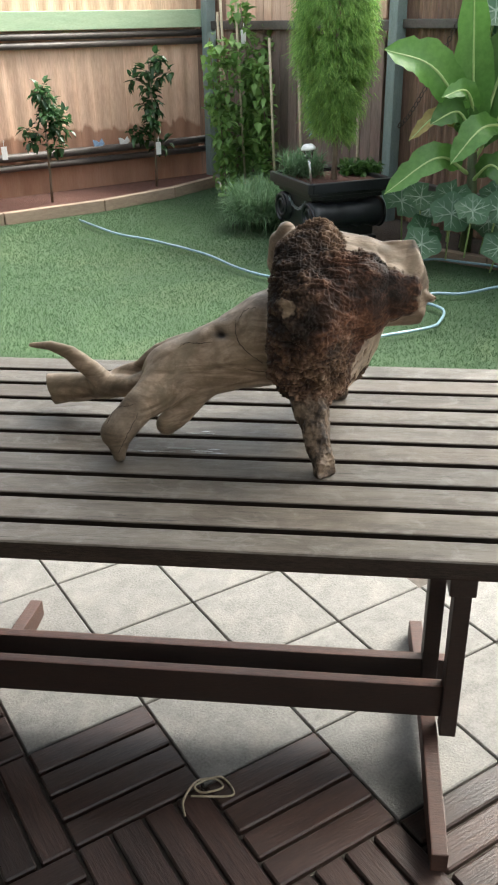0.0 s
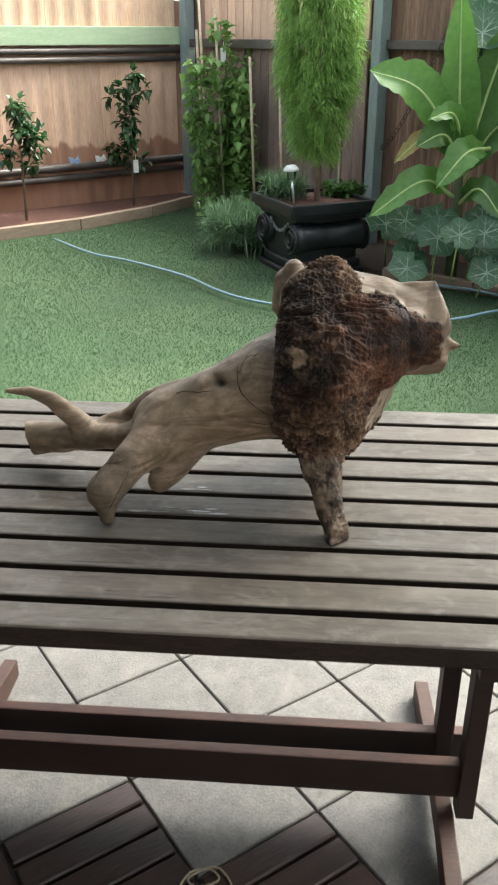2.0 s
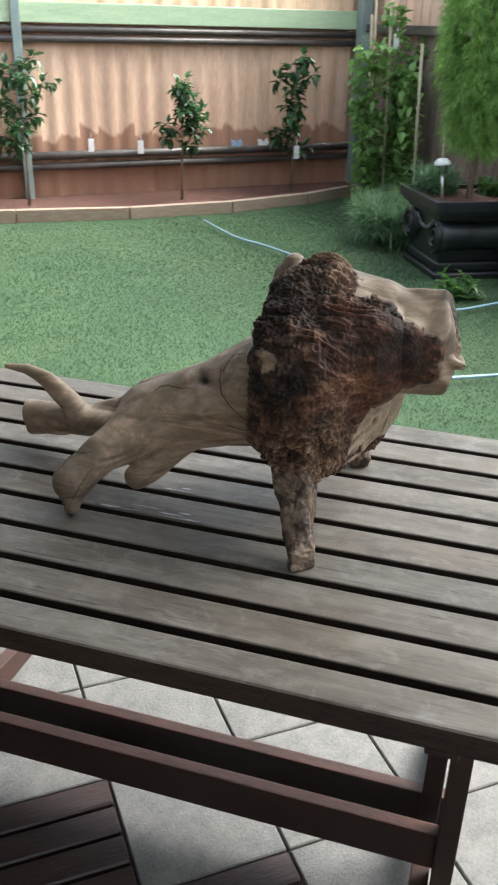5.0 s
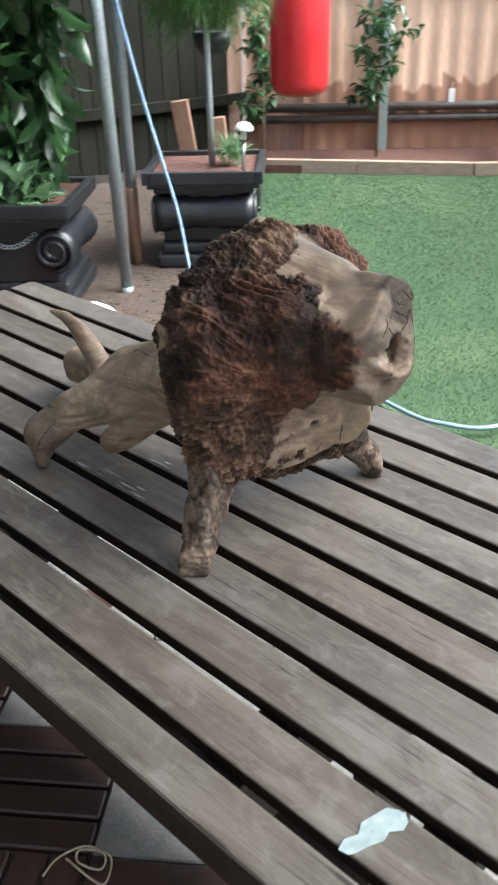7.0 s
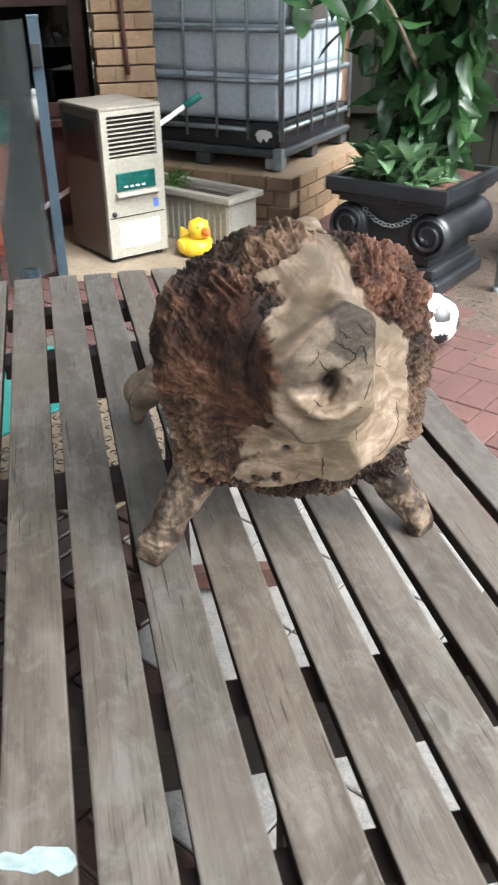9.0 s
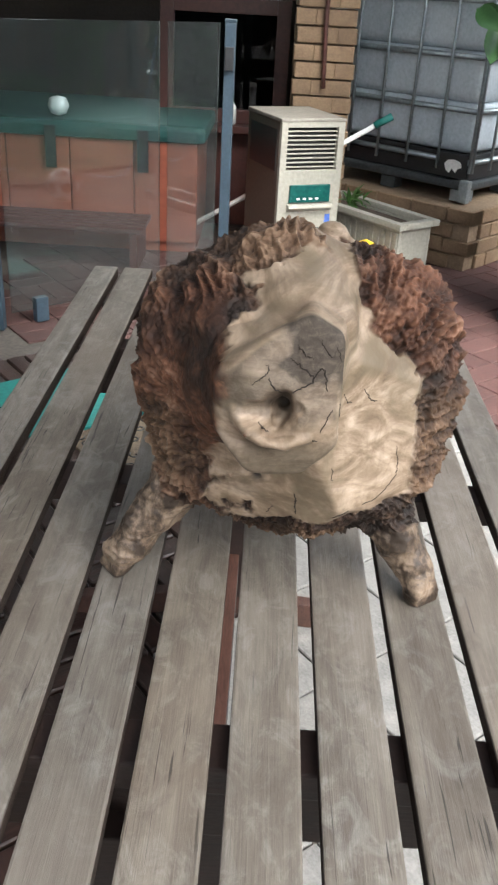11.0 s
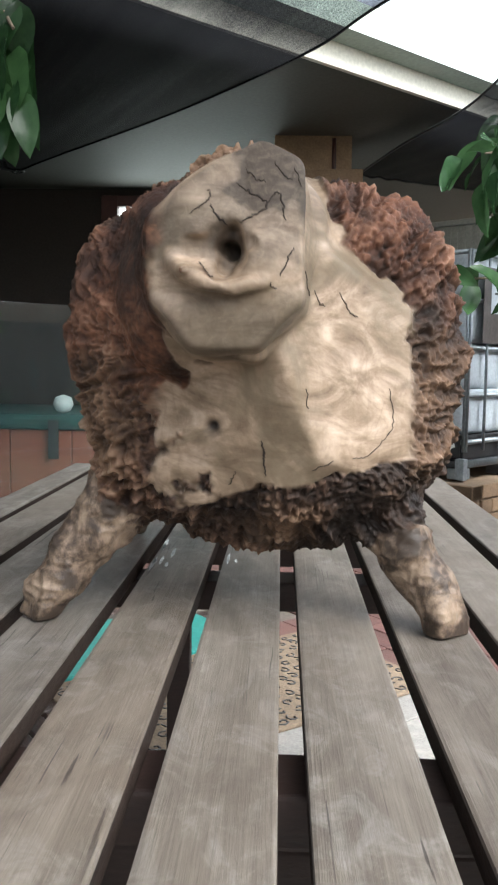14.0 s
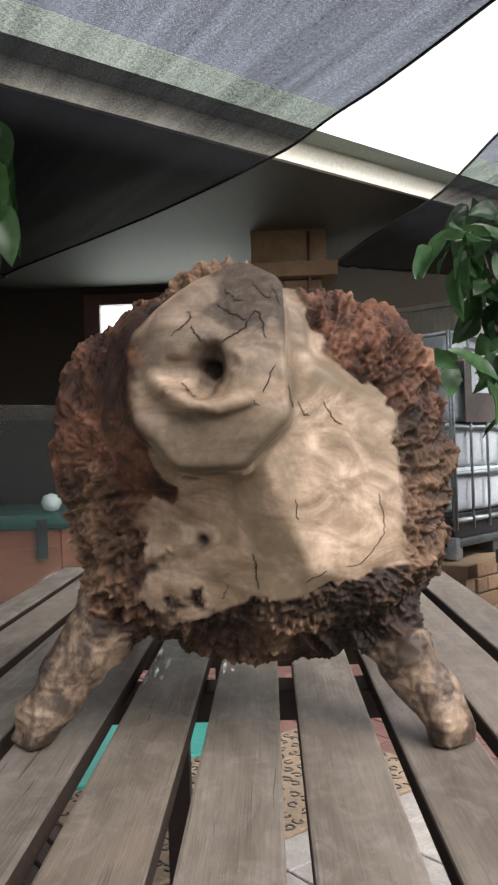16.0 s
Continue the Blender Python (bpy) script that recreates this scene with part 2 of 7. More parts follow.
M_GUTTER = surface("pale_green_gutter", (0.27, 0.34, 0.29), (0.36, 0.43, 0.38), 2.0, rough=0.45, bumps=0.05)


# ---- mesh tools ----
def link_mesh(name, bm, material, parent=None, label="", smooth=False):
    me = bpy.data.meshes.new(name)
    bm.to_mesh(me)
    bm.free()
    for mt in material if isinstance(material, (list, tuple)) else [material]:
        me.materials.append(mt)
    if smooth:
        me.polygons.foreach_set("use_smooth", [True] * len(me.polygons))
    ob = new(name, me)
    if parent:
        ob.parent = parent
    if label:
        ob["label"] = label
    return ob


def part(name, bm, material, parent, label="", smooth=False):
    return link_mesh(name, bm, material, parent, label, smooth)


def thing(name, m, label, category, group=""):
    """An empty at the thing's base, to parent its parts, which are built in its own space."""
    ob = new(name)
    ob.empty_display_size = 0.1
    ob.matrix_world = m
    return tagged(ob, label, category, group)


def box(bm, x0, y0, z0, x1, y1, z1, bevel=0.0, m=None, segs=2):
    b = bmesh.new()
    vs = [b.verts.new((x, y, z)) for z in (z0, z1) for x, y in ((x0, y0), (x1, y0), (x1, y1), (x0, y1))]
    for f in ((3, 2, 1, 0), (4, 5, 6, 7), (0, 1, 5, 4), (1, 2, 6, 5), (2, 3, 7, 6), (3, 0, 4, 7)):
        b.faces.new([vs[i] for i in f])
    if bevel:
        bmesh.ops.bevel(b, geom=b.edges[:], offset=bevel, segments=segs, profile=0.6, affect="EDGES")
    if m is not None:
        b.transform(m)
    merge(bm, b)
    return bm


def merge(bm, b):
    b.verts.index_update()
    vs = [bm.verts.new(v.co) for v in b.verts]
    for f in b.faces:
        nf = bm.faces.new([vs[v.index] for v in f.verts])
        nf.material_index, nf.smooth = f.material_index, f.smooth
    b.free()


def prism(bm, pts, h0, h1, m=None, bevel=0.0):
    """A flat outline (x, y) pulled up from h0 to h1."""
    b = bmesh.new()
    lo, hi = [b.verts.new((x, y, h0)) for x, y in pts], [b.verts.new((x, y, h1)) for x, y in pts]
    b.faces.new(lo[::-1]), b.faces.new(hi)
    n = len(pts)
    for i in range(n):
        b.faces.new((lo[i], lo[(i + 1) % n], hi[(i + 1) % n], hi[i]))
    bmesh.ops.recalc_face_normals(b, faces=b.faces[:])
    if bevel:
        bmesh.ops.bevel(b, geom=b.edges[:], offset=bevel, segments=2, profile=0.6, affect="EDGES")
    if m is not None:
        b.transform(m)
    merge(bm, b)
    return bm


def tube(bm, pts, radii, n=10, caps=True):
    """A round tube along points, with a radius for all or for each."""
    pts = [Vector(p) for p in pts]
    radii = [radii] * len(pts) if isinstance(radii, (int, float)) else radii
    rings, side = [], None
    for i, p in enumerate(pts):
        d = (pts[min(i + 1, len(pts) - 1)] - pts[max(i - 1, 0)]).normalized()
        side = d.orthogonal() if side is None else side - d * side.dot(d)
        side.normalize()
        up = d.cross(side)
        rings.append([bm.verts.new(p + radii[i] * (math.cos(2 * math.pi * k / n) * side + math.sin(2 * math.pi * k / n) * up)) for k in range(n)])
    for a, b in zip(rings, rings[1:]):
        for k in range(n):
            f = bm.faces.new((a[k], a[(k + 1) % n], b[(k + 1) % n], b[k]))
            f.smooth = True
    if caps:
        bm.faces.new(rings[0][::-1]), bm.faces.new(rings[-1])
    return bm


def lathe(bm, profile, n=24, m=None):
    """A profile of (radius, z) turned about z."""
    b = bmesh.new()
    rings = [[b.verts.new((r * math.cos(2 * math.pi * k / n), r * math.sin(2 * math.pi * k / n), z)) for k in range(n)] for r, z in profile]
    for a, c in zip(rings, rings[1:]):
        for k in range(n):
            f = b.faces.new((a[k], a[(k + 1) % n], c[(k + 1) % n], c[k]))
            f.smooth = True
    b.faces.new(rings[0][::-1]), b.faces.new(rings[-1])
    if m is not None:
        b.transform(m)
    merge(bm, b)
    return bm


def smooth_path(pts, n=8):
    """A Catmull-Rom curve through points."""
    p = [Vector(pts[0]) * 2 - Vector(pts[1])] + [Vector(q) for q in pts] + [Vector(pts[-1]) * 2 - Vector(pts[-2])]
    out = []
    for i in range(1, len(p) - 2):
        for k in range(n):
            t = k / n
            out.append(0.5 * ((2 * p[i]) + (p[i + 1] - p[i - 1]) * t + (2 * p[i - 1] - 5 * p[i] + 4 * p[i + 1] - p[i + 2]) * t * t + (3 * p[i] - p[i - 1] - 3 * p[i + 1] + p[i + 2]) * t ** 3))
    out.append(p[-2])
    return out


def wall_frame(p0, p1, z=0.0):
    """The pose whose x runs from p0 to p1 in plan; y is to its left."""
    return pose(p0[0], p0[1], z, 0, 0, math.degrees(math.atan2(p1[1] - p0[1], p1[0] - p0[0])))


# ---- ground ----
ground = link_mesh("ground", box(bmesh.new(), -60, -60, -0.4, 60, 60, -0.06), M_SOIL)
tagged(ground, "bare brown garden soil round the patio", "ground", kind="structure")

# Paving grid: squares of 0.3 m turned by 38 degrees from the table.
U, V = Vector((0.788, 0.616, 0)), Vector((0.616, -0.788, 0))
ORIGIN = Vector((-0.232, 1.996, 0))


def cell(i, j):
    return ORIGIN + 0.3 * (i * U + j * V)


# ---- lawn: one gently uneven sheet, bounded by the edging, with blades ----
LAWN_Z = 0.03
LAWN = [(-1.82, 3.45), (-1.6, 3.28), (-0.3, 3.12), (1.2, 2.9), (4.5, 2.6), (4.5, 4.2), (1.6, 5.3), (1.1, 5.62), (0.78, 5.8), (0.5, 6.0), (0.3, 6.3), (0.1, 7.2), (-0.6, 8.35), (-1.08, 8.5), (-1.39, 7.95), (-1.88, 7.33), (-2.55, 6.75), (-3.9, 5.85), (-3.1, 4.9), (-2.46, 4.42), (-2.15, 4.1), (-1.86, 3.72)]


def inside(x, y, poly):
    c = False
    for (x0, y0), (x1, y1) in zip(poly, poly[1:] + poly[:1]):
        if (y0 > y) != (y1 > y) and x < (x1 - x0) * (y - y0) / (y1 - y0) + x0:
            c = not c
    return c


lb = prism(bmesh.new(), LAWN, -0.05, LAWN_Z)
lawn = link_mesh("lawn", lb, M_GRASS_SOIL)
tagged(lawn, "short mown green lawn with paler worn patches", "lawn", kind="structure")


soil_edge = link_mesh("garden_bed_4", prism(bmesh.new(), [(-1.95, 3.35), (-1.6, 3.12), (-0.3, 2.98), (1.2, 2.76), (1.2, 2.91), (-0.3, 3.13), (-1.6, 3.29), (-1.83, 3.46)], -0.054, 0.027), M_SOIL)
tagged(soil_edge, "strip of bare brown earth at the lawn's edge", "garden bed", kind="structure")
soil_bed = link_mesh("garden_bed_3", prism(bmesh.new(), [(-1.6, 3.0), (-1.8, 3.8), (-2.3, 4.5), (-3.2, 5.2), (-4.6, 5.6), (-5.2, 3.1), (-3.6, 2.9)], -0.055, -0.004), M_SOIL)
tagged(soil_bed, "brown soil with bark litter between the planters", "garden bed", kind="structure")


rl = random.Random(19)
M_LITTER = surface("dry_bark_litter", (0.03, 0.02, 0.014), (0.15, 0.1, 0.07), 60.0, rough=0.9, bumps=0.4)
lv, lf = [], []
for _ in range(2600):
    x, y = rl.uniform(-4.2, -1.5), rl.uniform(2.95, 4.9)
    if not inside(x, y, [(-1.62, 3.02), (-1.8, 3.8), (-2.3, 4.5), (-3.2, 5.0), (-4.3, 4.9), (-4.2, 3.1)]):
        continue
    a, ln, w = rl.random() * 6.28, rl.uniform(0.004, 0.02), rl.uniform(0.0015, 0.005)
    dx, dy, z = math.cos(a), math.sin(a), 0.0 + rl.uniform(0, 0.008)
    i = len(lv)
    lv += [(x - dx * ln, y - dy * ln, z), (x - dy * w, y + dx * w, z + rl.uniform(0.002, 0.008)), (x + dx * ln, y + dy * ln, z + rl.uniform(0, 0.006)), (x + dy * w, y - dx * w, z + 0.001)]
    lf.append((i, i + 1, i + 2, i + 3))
me = bpy.data.meshes.new("leaf_litter")
me.from_pydata(lv, [], lf)
me.materials.append(M_LITTER)
tagged(new("leaf_litter", me), "scattered dry bark chips and dead leaves on the soil", "leaf litter", kind="stuff")


# ---- fences ----
CORNER_A, CORNER_B = (-4.45, 6.27), (-1.2, 9.05)


def paling_fence(name, p0, p1, height, material, rails, label, pitch=0.1, z0=0.05, corrugated=False, amp=0.012):
    """Uprights side by side along p0-p1 with horizontal rails on the camera's side."""
    m = wall_frame(p0, p1)
    length = math.dist(p0, p1)
    root = new(name)
    root.matrix_world = m
    tagged(root, label, "fence", kind="structure")
    rnd = random.Random(len(name))
    bm = bmesh.new()
    box(bm, 0, 0.02, z0, length, 0.035, height - 0.06)
    part("backing", bm, M_FENCE_DARK, root)
    meshes = []
    for k in range(3):
        bm = bmesh.new()
        if corrugated:
            n = 8
            pts = [(pitch * i / n, amp * math.sin(2 * math.pi * i / n)) for i in range(n + 1)]
            prism(bm, pts + [(x, y - 0.004) for x, y in pts[::-1]], z0, height)
        else:
            box(bm, 0.003, -0.012, z0, pitch - 0.003, 0.004 + 0.002 * k, height - 0.02 * k, 0.002, segs=1)
        ob = part("paling", bm, material, root)
        meshes.append(ob.data)
    count = int(length / pitch)
    for i in range(3, count):
        ob = new("paling", meshes[rnd.randrange(3)])
        ob.parent = root
        ob.location = (i * pitch, rnd.uniform(-0.006, 0.0), rnd.uniform(-0.015, 0.01))
    for z, r, mt, square in rails:
        bm = bmesh.new()
        if square:
            box(bm, 0, -r - 0.045, z - square, length, -0.014 - 0.002, z + square, 0.006)
        else:
            tube(bm, [(0, -r - 0.02, z), (length, -r - 0.02, z)], r, 12)
        part("rail", bm, mt, root)
    return root


paling_fence("fence_back", CORNER_A, CORNER_B, 1.85, M_FENCE, [(1.50, 0.03, M_GREENRAIL, 0.075), (1.38, 0.028, M_PIPE, 0), (1.31, 0.028, M_PIPE, 0), (0.42, 0.035, M_PIPE, 0), (0.33, 0.03, M_PIPE, 0)], "pale timber paling fence with green top rail and dark pipe rails", 0.16, corrugated=True, amp=0.008)
FENCE_MID = (0.5, 7.06)
M_FENCE_DUN = surface("weathered_dun_board", (0.12, 0.086, 0.074), (0.33, 0.235, 0.195), 2.5, (7, 7, 0.7), 0.8, stain=(0.3, 0.24, 0.2), stain_amount=0.4, bumps=0.4, fine=18.0, vary=0.35)
paling_fence("fence_corner", CORNER_B, FENCE_MID, 1.47, M_FENCE_DUN, [(1.44, 0.03, M_PIPE, 0.035), (0.35, 0.03, M_PIPE, 0.03)], "weathered dun board fence behind the potted tree", 0.12)
# upper boards weathered paler, the sun on them also put into the colour
paling_fence("fence_upper", CORNER_B, FENCE_MID, 2.35, M_FENCE, [], "pale weathered upper tier of timber palings above the boards, coloured as sunlit", 0.12, z0=1.475)
paling_fence("fence_right", FENCE_MID, (3.2, 3.9), 2.3, M_FENCE_DARK, [(1.45, 0.03, M_PIPE, 0.03), (0.35, 0.03, M_PIPE, 0.03)], "rusty brown corrugated sheet fence behind the bananas", 0.076, corrugated=True)
paling_fence("fence_left", (-5.3, 3.1), (-4.5, 6.3), 1.9, M_FENCE_GREY, [(1.5, 0.03, M_FENCE_GREY, 0.04), (0.5, 0.03, M_FENCE_GREY, 0.04)], "weathered grey-green board fence in the shade", 0.15)

# unseen wall and fence added behind the camera, to bounce and cut light
back_wall = link_mesh("wall_back", box(bmesh.new(), -7.5, -3.9, -0.1, 5.2, -3.7, 2.6), surface("bounce_cream_render", (0.6, 0.56, 0.48), (0.74, 0.7, 0.62), 2.0, rough=0.85, bumps=0.2))
tagged(back_wall, "plain unseen cream wall added to bounce light", "wall", kind="structure")
paling_fence("fence_side", (3.2, 3.9), (5.0, -3.7), 1.9, M_FENCE_GREY, [(1.5, 0.03, M_FENCE_GREY, 0.04)], "plain unseen grey board fence added to cut sky light", 0.3)


# ---- table ----
TABLE_Z = 0.735
PITCH, SLAT = 0.0878, 0.0705
table = thing("garden_table", pose(0, 0, 0), "weathered grey slatted wooden trestle table on the patio", "table")
rnd = random.Random(5)
for k in range(10):
    y1 = 1.1395 + PITCH * (k + 1)
    y0 = y1 - SLAT
    bm = box(bmesh.new(), -1.118 + rnd.uniform(-0.004, 0.004), y0, TABLE_Z - 0.022, 0.76, y1, TABLE_Z, 0.003)
    if k == 0:
        bm.free()
        bm = prism(bmesh.new(), [(0.0, -0.03), (0.0125, -0.0), (0.07, 0.0), (0.07, -0.03)], 0, 1.878, Matrix.Translation((0.76, y1 - 0.07, TABLE_Z)) @ Matrix(((0, 0, -1, 0), (1, 0, 0, 0), (0, 1, 0, 0), (0, 0, 0, 1))), 0.004)
    # faces below the top take the edge wood with gap shade in it
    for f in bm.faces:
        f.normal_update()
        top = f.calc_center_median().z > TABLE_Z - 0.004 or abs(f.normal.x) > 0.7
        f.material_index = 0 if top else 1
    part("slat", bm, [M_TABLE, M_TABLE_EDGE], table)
for x in (-0.93, -0.66, -0.13, 0.395, 0.62):
    part("cross_batten", box(bmesh.new(), x - 0.03, 1.225, TABLE_Z - 0.06, x + 0.03, 2.0, TABLE_Z - 0.0235, 0.003), M_TRESTLE, table)
for x in (-0.66, 0.395):
    for y, dx in ((1.475, 0.038 if x > 0 else -0.038), (1.575, 0.0)):
        part("upright", box(bmesh.new(), x + dx - 0.018, y - 0.022, 0.08, x + dx + 0.018, y + 0.022, TABLE_Z - 0.1, 0.003), M_TRESTLE, table)
    bm = prism(bmesh.new(), [(1.17, 0.0), (1.17, 0.05), (1.45, 0.085), (1.62, 0.085), (1.90, 0.05), (1.90, 0.0), (1.75, 0.0), (1.62, 0.03), (1.45, 0.03), (1.3, 0.0)], -0.017, 0.017, Matrix.Translation((x, 0, 0)) @ Matrix(((0, 0, 1, 0), (1, 0, 0, 0), (0, 1, 0, 0), (0, 0, 0, 1))), 0.003)
    part("foot", bm, M_FOOT, table)
    part("top_bearer", box(bmesh.new(), x - 0.024, 1.25, TABLE_Z - 0.13, x + 0.024, 1.88, TABLE_Z - 0.061, 0.004), M_TRESTLE, table)
for y in (1.475, 1.562):
    st = box(bmesh.new(), -0.72, y - 0.006, 0.121, 0.45, y + 0.02, 0.207, 0.003)
    # upward faces take the lit copy, the sides the dark one
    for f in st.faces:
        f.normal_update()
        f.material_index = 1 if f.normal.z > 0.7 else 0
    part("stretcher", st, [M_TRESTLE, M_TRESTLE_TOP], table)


# ---- driftwood lion: one mesh, blended from rounded solids on a grid ----
def ellipsoid(p, c, r):
    q = np.sqrt(sum(((p[a] - c[a]) / r[a]) ** 2 for a in range(3)))
    return (q - 1.0) * min(r)


def limb(p, pts, radii):
    """A rounded limb through points, with a radius at each."""
    d = None
    for (a, b), (ra, rb) in zip(zip(pts, pts[1:]), zip(radii, radii[1:])):
        ab = [b[i] - a[i] for i in range(3)]
        t = sum((p[i] - a[i]) * ab[i] for i in range(3)) / sum(v * v for v in ab)
        t = np.clip(t, 0, 1)
        q = np.sqrt(sum((p[i] - a[i] - t * ab[i]) ** 2 for i in range(3))) - (ra + (rb - ra) * t)
        d = q if d is None else np.minimum(d, q)
    return d


def hull(p, planes, k):
    """The chiselled solid behind planes (normal, point), its edges rounded by k."""
    d = None
    for n, q in planes:
        s = math.sqrt(sum(v * v for v in n))
        e = sum(n[a] / s * (p[a] - q[a]) for a in range(3))
        d = e if d is None else -blend(-d, -e, k)
    return d


def blend(a, b, k):
    h = np.clip(0.5 + 0.5 * (b - a) / k, 0, 1)
    return b * (1 - h) + a * h - k * h * (1 - h)


def carve(a, b, k):
    return -blend(-a, b, k)


def value_noise(p, f, seed=0):
    """Smooth noise from 0 to 1 at points (n, 3), with f cells a metre."""
    q = p * f + seed * 17.31
    i = np.floor(q).astype(np.int64)
    w = q - i
    w = w * w * (3 - 2 * w)
    out = np.zeros(len(p))
    for dx in (0, 1):
        for dy in (0, 1):
            for dz in (0, 1):
                h = ((i[:, 0] + dx) * 73856093) ^ ((i[:, 1] + dy) * 19349663) ^ ((i[:, 2] + dz) * 83492791) ^ (seed * 2654435)
                h = (h ^ (h >> 13)) * 1274126177
                r = ((h ^ (h >> 16)) & 0xFFFF) / 65535.0
                out += r * np.where(dx, w[:, 0], 1 - w[:, 0]) * np.where(dy, w[:, 1], 1 - w[:, 1]) * np.where(dz, w[:, 2], 1 - w[:, 2])
    return out


def net(d, origin, h):
    """Surface of a solid (negative inside) sampled on a grid: vertices and quads."""
    nx, ny, nz = d.shape
    s = d < 0
    corner = [(a, b, c) for a in (0, 1) for b in (0, 1) for c in (0, 1)]
    cut = lambda g, o: g[o[0]:nx - 1 + o[0], o[1]:ny - 1 + o[1], o[2]:nz - 1 + o[2]]
    n_in = sum(cut(s, o).astype(np.int8) for o in corner)
    live = np.argwhere((n_in > 0) & (n_in < 8))
    pos, cnt = np.zeros((len(live), 3)), np.zeros(len(live))
    val = {o: d[live[:, 0] + o[0], live[:, 1] + o[1], live[:, 2] + o[2]] for o in corner}
    for o in corner:
        for a in range(3):
            if o[a] == 0:
                o2 = tuple(v + (i == a) for i, v in enumerate(o))
                va, vb = val[o], val[o2]
                hit = (va < 0) != (vb < 0)
                t = np.where(hit, va / np.where(hit, va - vb, 1), 0)
                q = np.tile(np.array(o, float), (len(live), 1))
                q[:, a] += t
                pos += q * hit[:, None]
                cnt += hit
    verts = (live + pos / cnt[:, None]) * h + np.array(origin)
    idx = np.full((nx, ny, nz), -1, np.int64)
    idx[live[:, 0], live[:, 1], live[:, 2]] = np.arange(len(live))
    quads = []
    for a in range(3):
        b, c = (a + 1) % 3, (a + 2) % 3
        lo, hi = [slice(1, -1)] * 3, [slice(1, -1)] * 3
        lo[a], hi[a] = slice(0, -1), slice(1, None)
        e = np.argwhere(s[tuple(lo)] != s[tuple(hi)])
        e += np.array([0 if i == a else 1 for i in range(3)])
        flip = s[e[:, 0], e[:, 1], e[:, 2]]
        ring = []
        for ob, oc in ((0, 0), (1, 0), (1, 1), (0, 1)):
            k = e.copy()
            k[:, b] -= ob
            k[:, c] -= oc
            ring.append(idx[k[:, 0], k[:, 1], k[:, 2]])
        ring = np.stack(ring, 1)
        ring[~flip] = ring[~flip][:, ::-1]
        quads.append(ring)
    quads = np.concatenate(quads)
    return verts, quads[(quads >= 0).all(1)]


def lion_parts(p):
    body = limb(p, [(-0.17, 1.625, 0.862), (-0.06, 1.635, 0.902), (0.04, 1.645, 0.94), (0.10, 1.65, 0.955)], [0.064, 0.075, 0.098, 0.11])
    body = blend(body, limb(p, [(-0.165, 1.60, 0.865), (-0.222, 1.515, 0.835), (-0.262, 1.478, 0.792), (-0.258, 1.466, 0.75)], [0.058, 0.03, 0.033, 0.014]), 0.025)
    body = blend(body, limb(p, [(-0.12, 1.61, 0.838), (-0.148, 1.578, 0.802), (-0.178, 1.556, 0.776)], [0.034, 0.026, 0.022]), 0.01)
    body = blend(body, limb(p, [(-0.17, 1.65, 0.86), (-0.215, 1.655, 0.835), (-0.271, 1.66, 0.812), (-0.329, 1.664, 0.814), (-0.36, 1.666, 0.850), (-0.40, 1.667, 0.884), (-0.445, 1.668, 0.899), (-0.487, 1.669, 0.899)], [0.036, 0.028, 0.025, 0.024, 0.02, 0.016, 0.011, 0.005]), 0.015)
    body = blend(body, limb(p, [(-0.31, 1.674, 0.808), (-0.38, 1.684, 0.800), (-0.476, 1.692, 0.786)], [0.022, 0.03, 0.035]), 0.012)
    body = np.maximum(body, -(p[0] + 0.462 + 0.25 * (p[2] - 0.79) + 0.2 * (p[1] - 1.69)) * np.where(p[2] < 0.84, 1.0, 0.0) - np.where(p[2] < 0.84, 0.0, 1.0))
    body = blend(body, limb(p, [(-0.15, 1.67, 0.90), (-0.212, 1.69, 0.885), (-0.265, 1.695, 0.842), (-0.31, 1.69, 0.825)], [0.035, 0.019, 0.017, 0.018]), 0.012)
    legs = limb(p, [(0.105, 1.535, 0.885), (0.122, 1.49, 0.82), (0.134, 1.462, 0.775), (0.146, 1.436, 0.748)], [0.044, 0.030, 0.024, 0.023])
    legs = np.maximum(legs, (p[0] - 0.134) * 0.6 - (p[1] - 1.449) * 0.72 + (p[2] - 0.75) * 0.2 - 0.022)
    leg2 = limb(p, [(0.12, 1.755, 0.86), (0.145, 1.785, 0.80), (0.156, 1.806, 0.768), (0.168, 1.816, 0.745)], [0.038, 0.025, 0.021, 0.021])
    leg2 = np.maximum(leg2, (p[0] - 0.156) * 0.8 + (p[1] - 1.808) * 0.55 + (p[2] - 0.75) * 0.2 - 0.024)
    legs = np.minimum(legs, leg2)
    mane = ellipsoid(p, (0.108, 1.666, 0.985), (0.075, 0.176, 0.166))
    mane = blend(mane, ellipsoid(p, (0.115, 1.66, 0.90), (0.085, 0.15, 0.095)), 0.03)
    mane = blend(mane, limb(p, [(0.08, 1.60, 1.10), (0.115, 1.62, 1.128), (0.155, 1.63, 1.115)], [0.045, 0.046, 0.035]), 0.03)
    mane = blend(mane, limb(p, [(0.13, 1.502, 0.95), (0.14, 1.492, 1.0), (0.13, 1.502, 1.06)], [0.022, 0.02, 0.024]), 0.03)
    mane = blend(mane, limb(p, [(0.09, 1.72, 1.07), (0.10, 1.755, 1.07)], [0.07, 0.055]), 0.03)
    mane = blend(mane, limb(p, [(0.10, 1.585, 1.03), (0.19, 1.592, 1.045), (0.245, 1.60, 1.05)], [0.115, 0.085, 0.06]), 0.035)
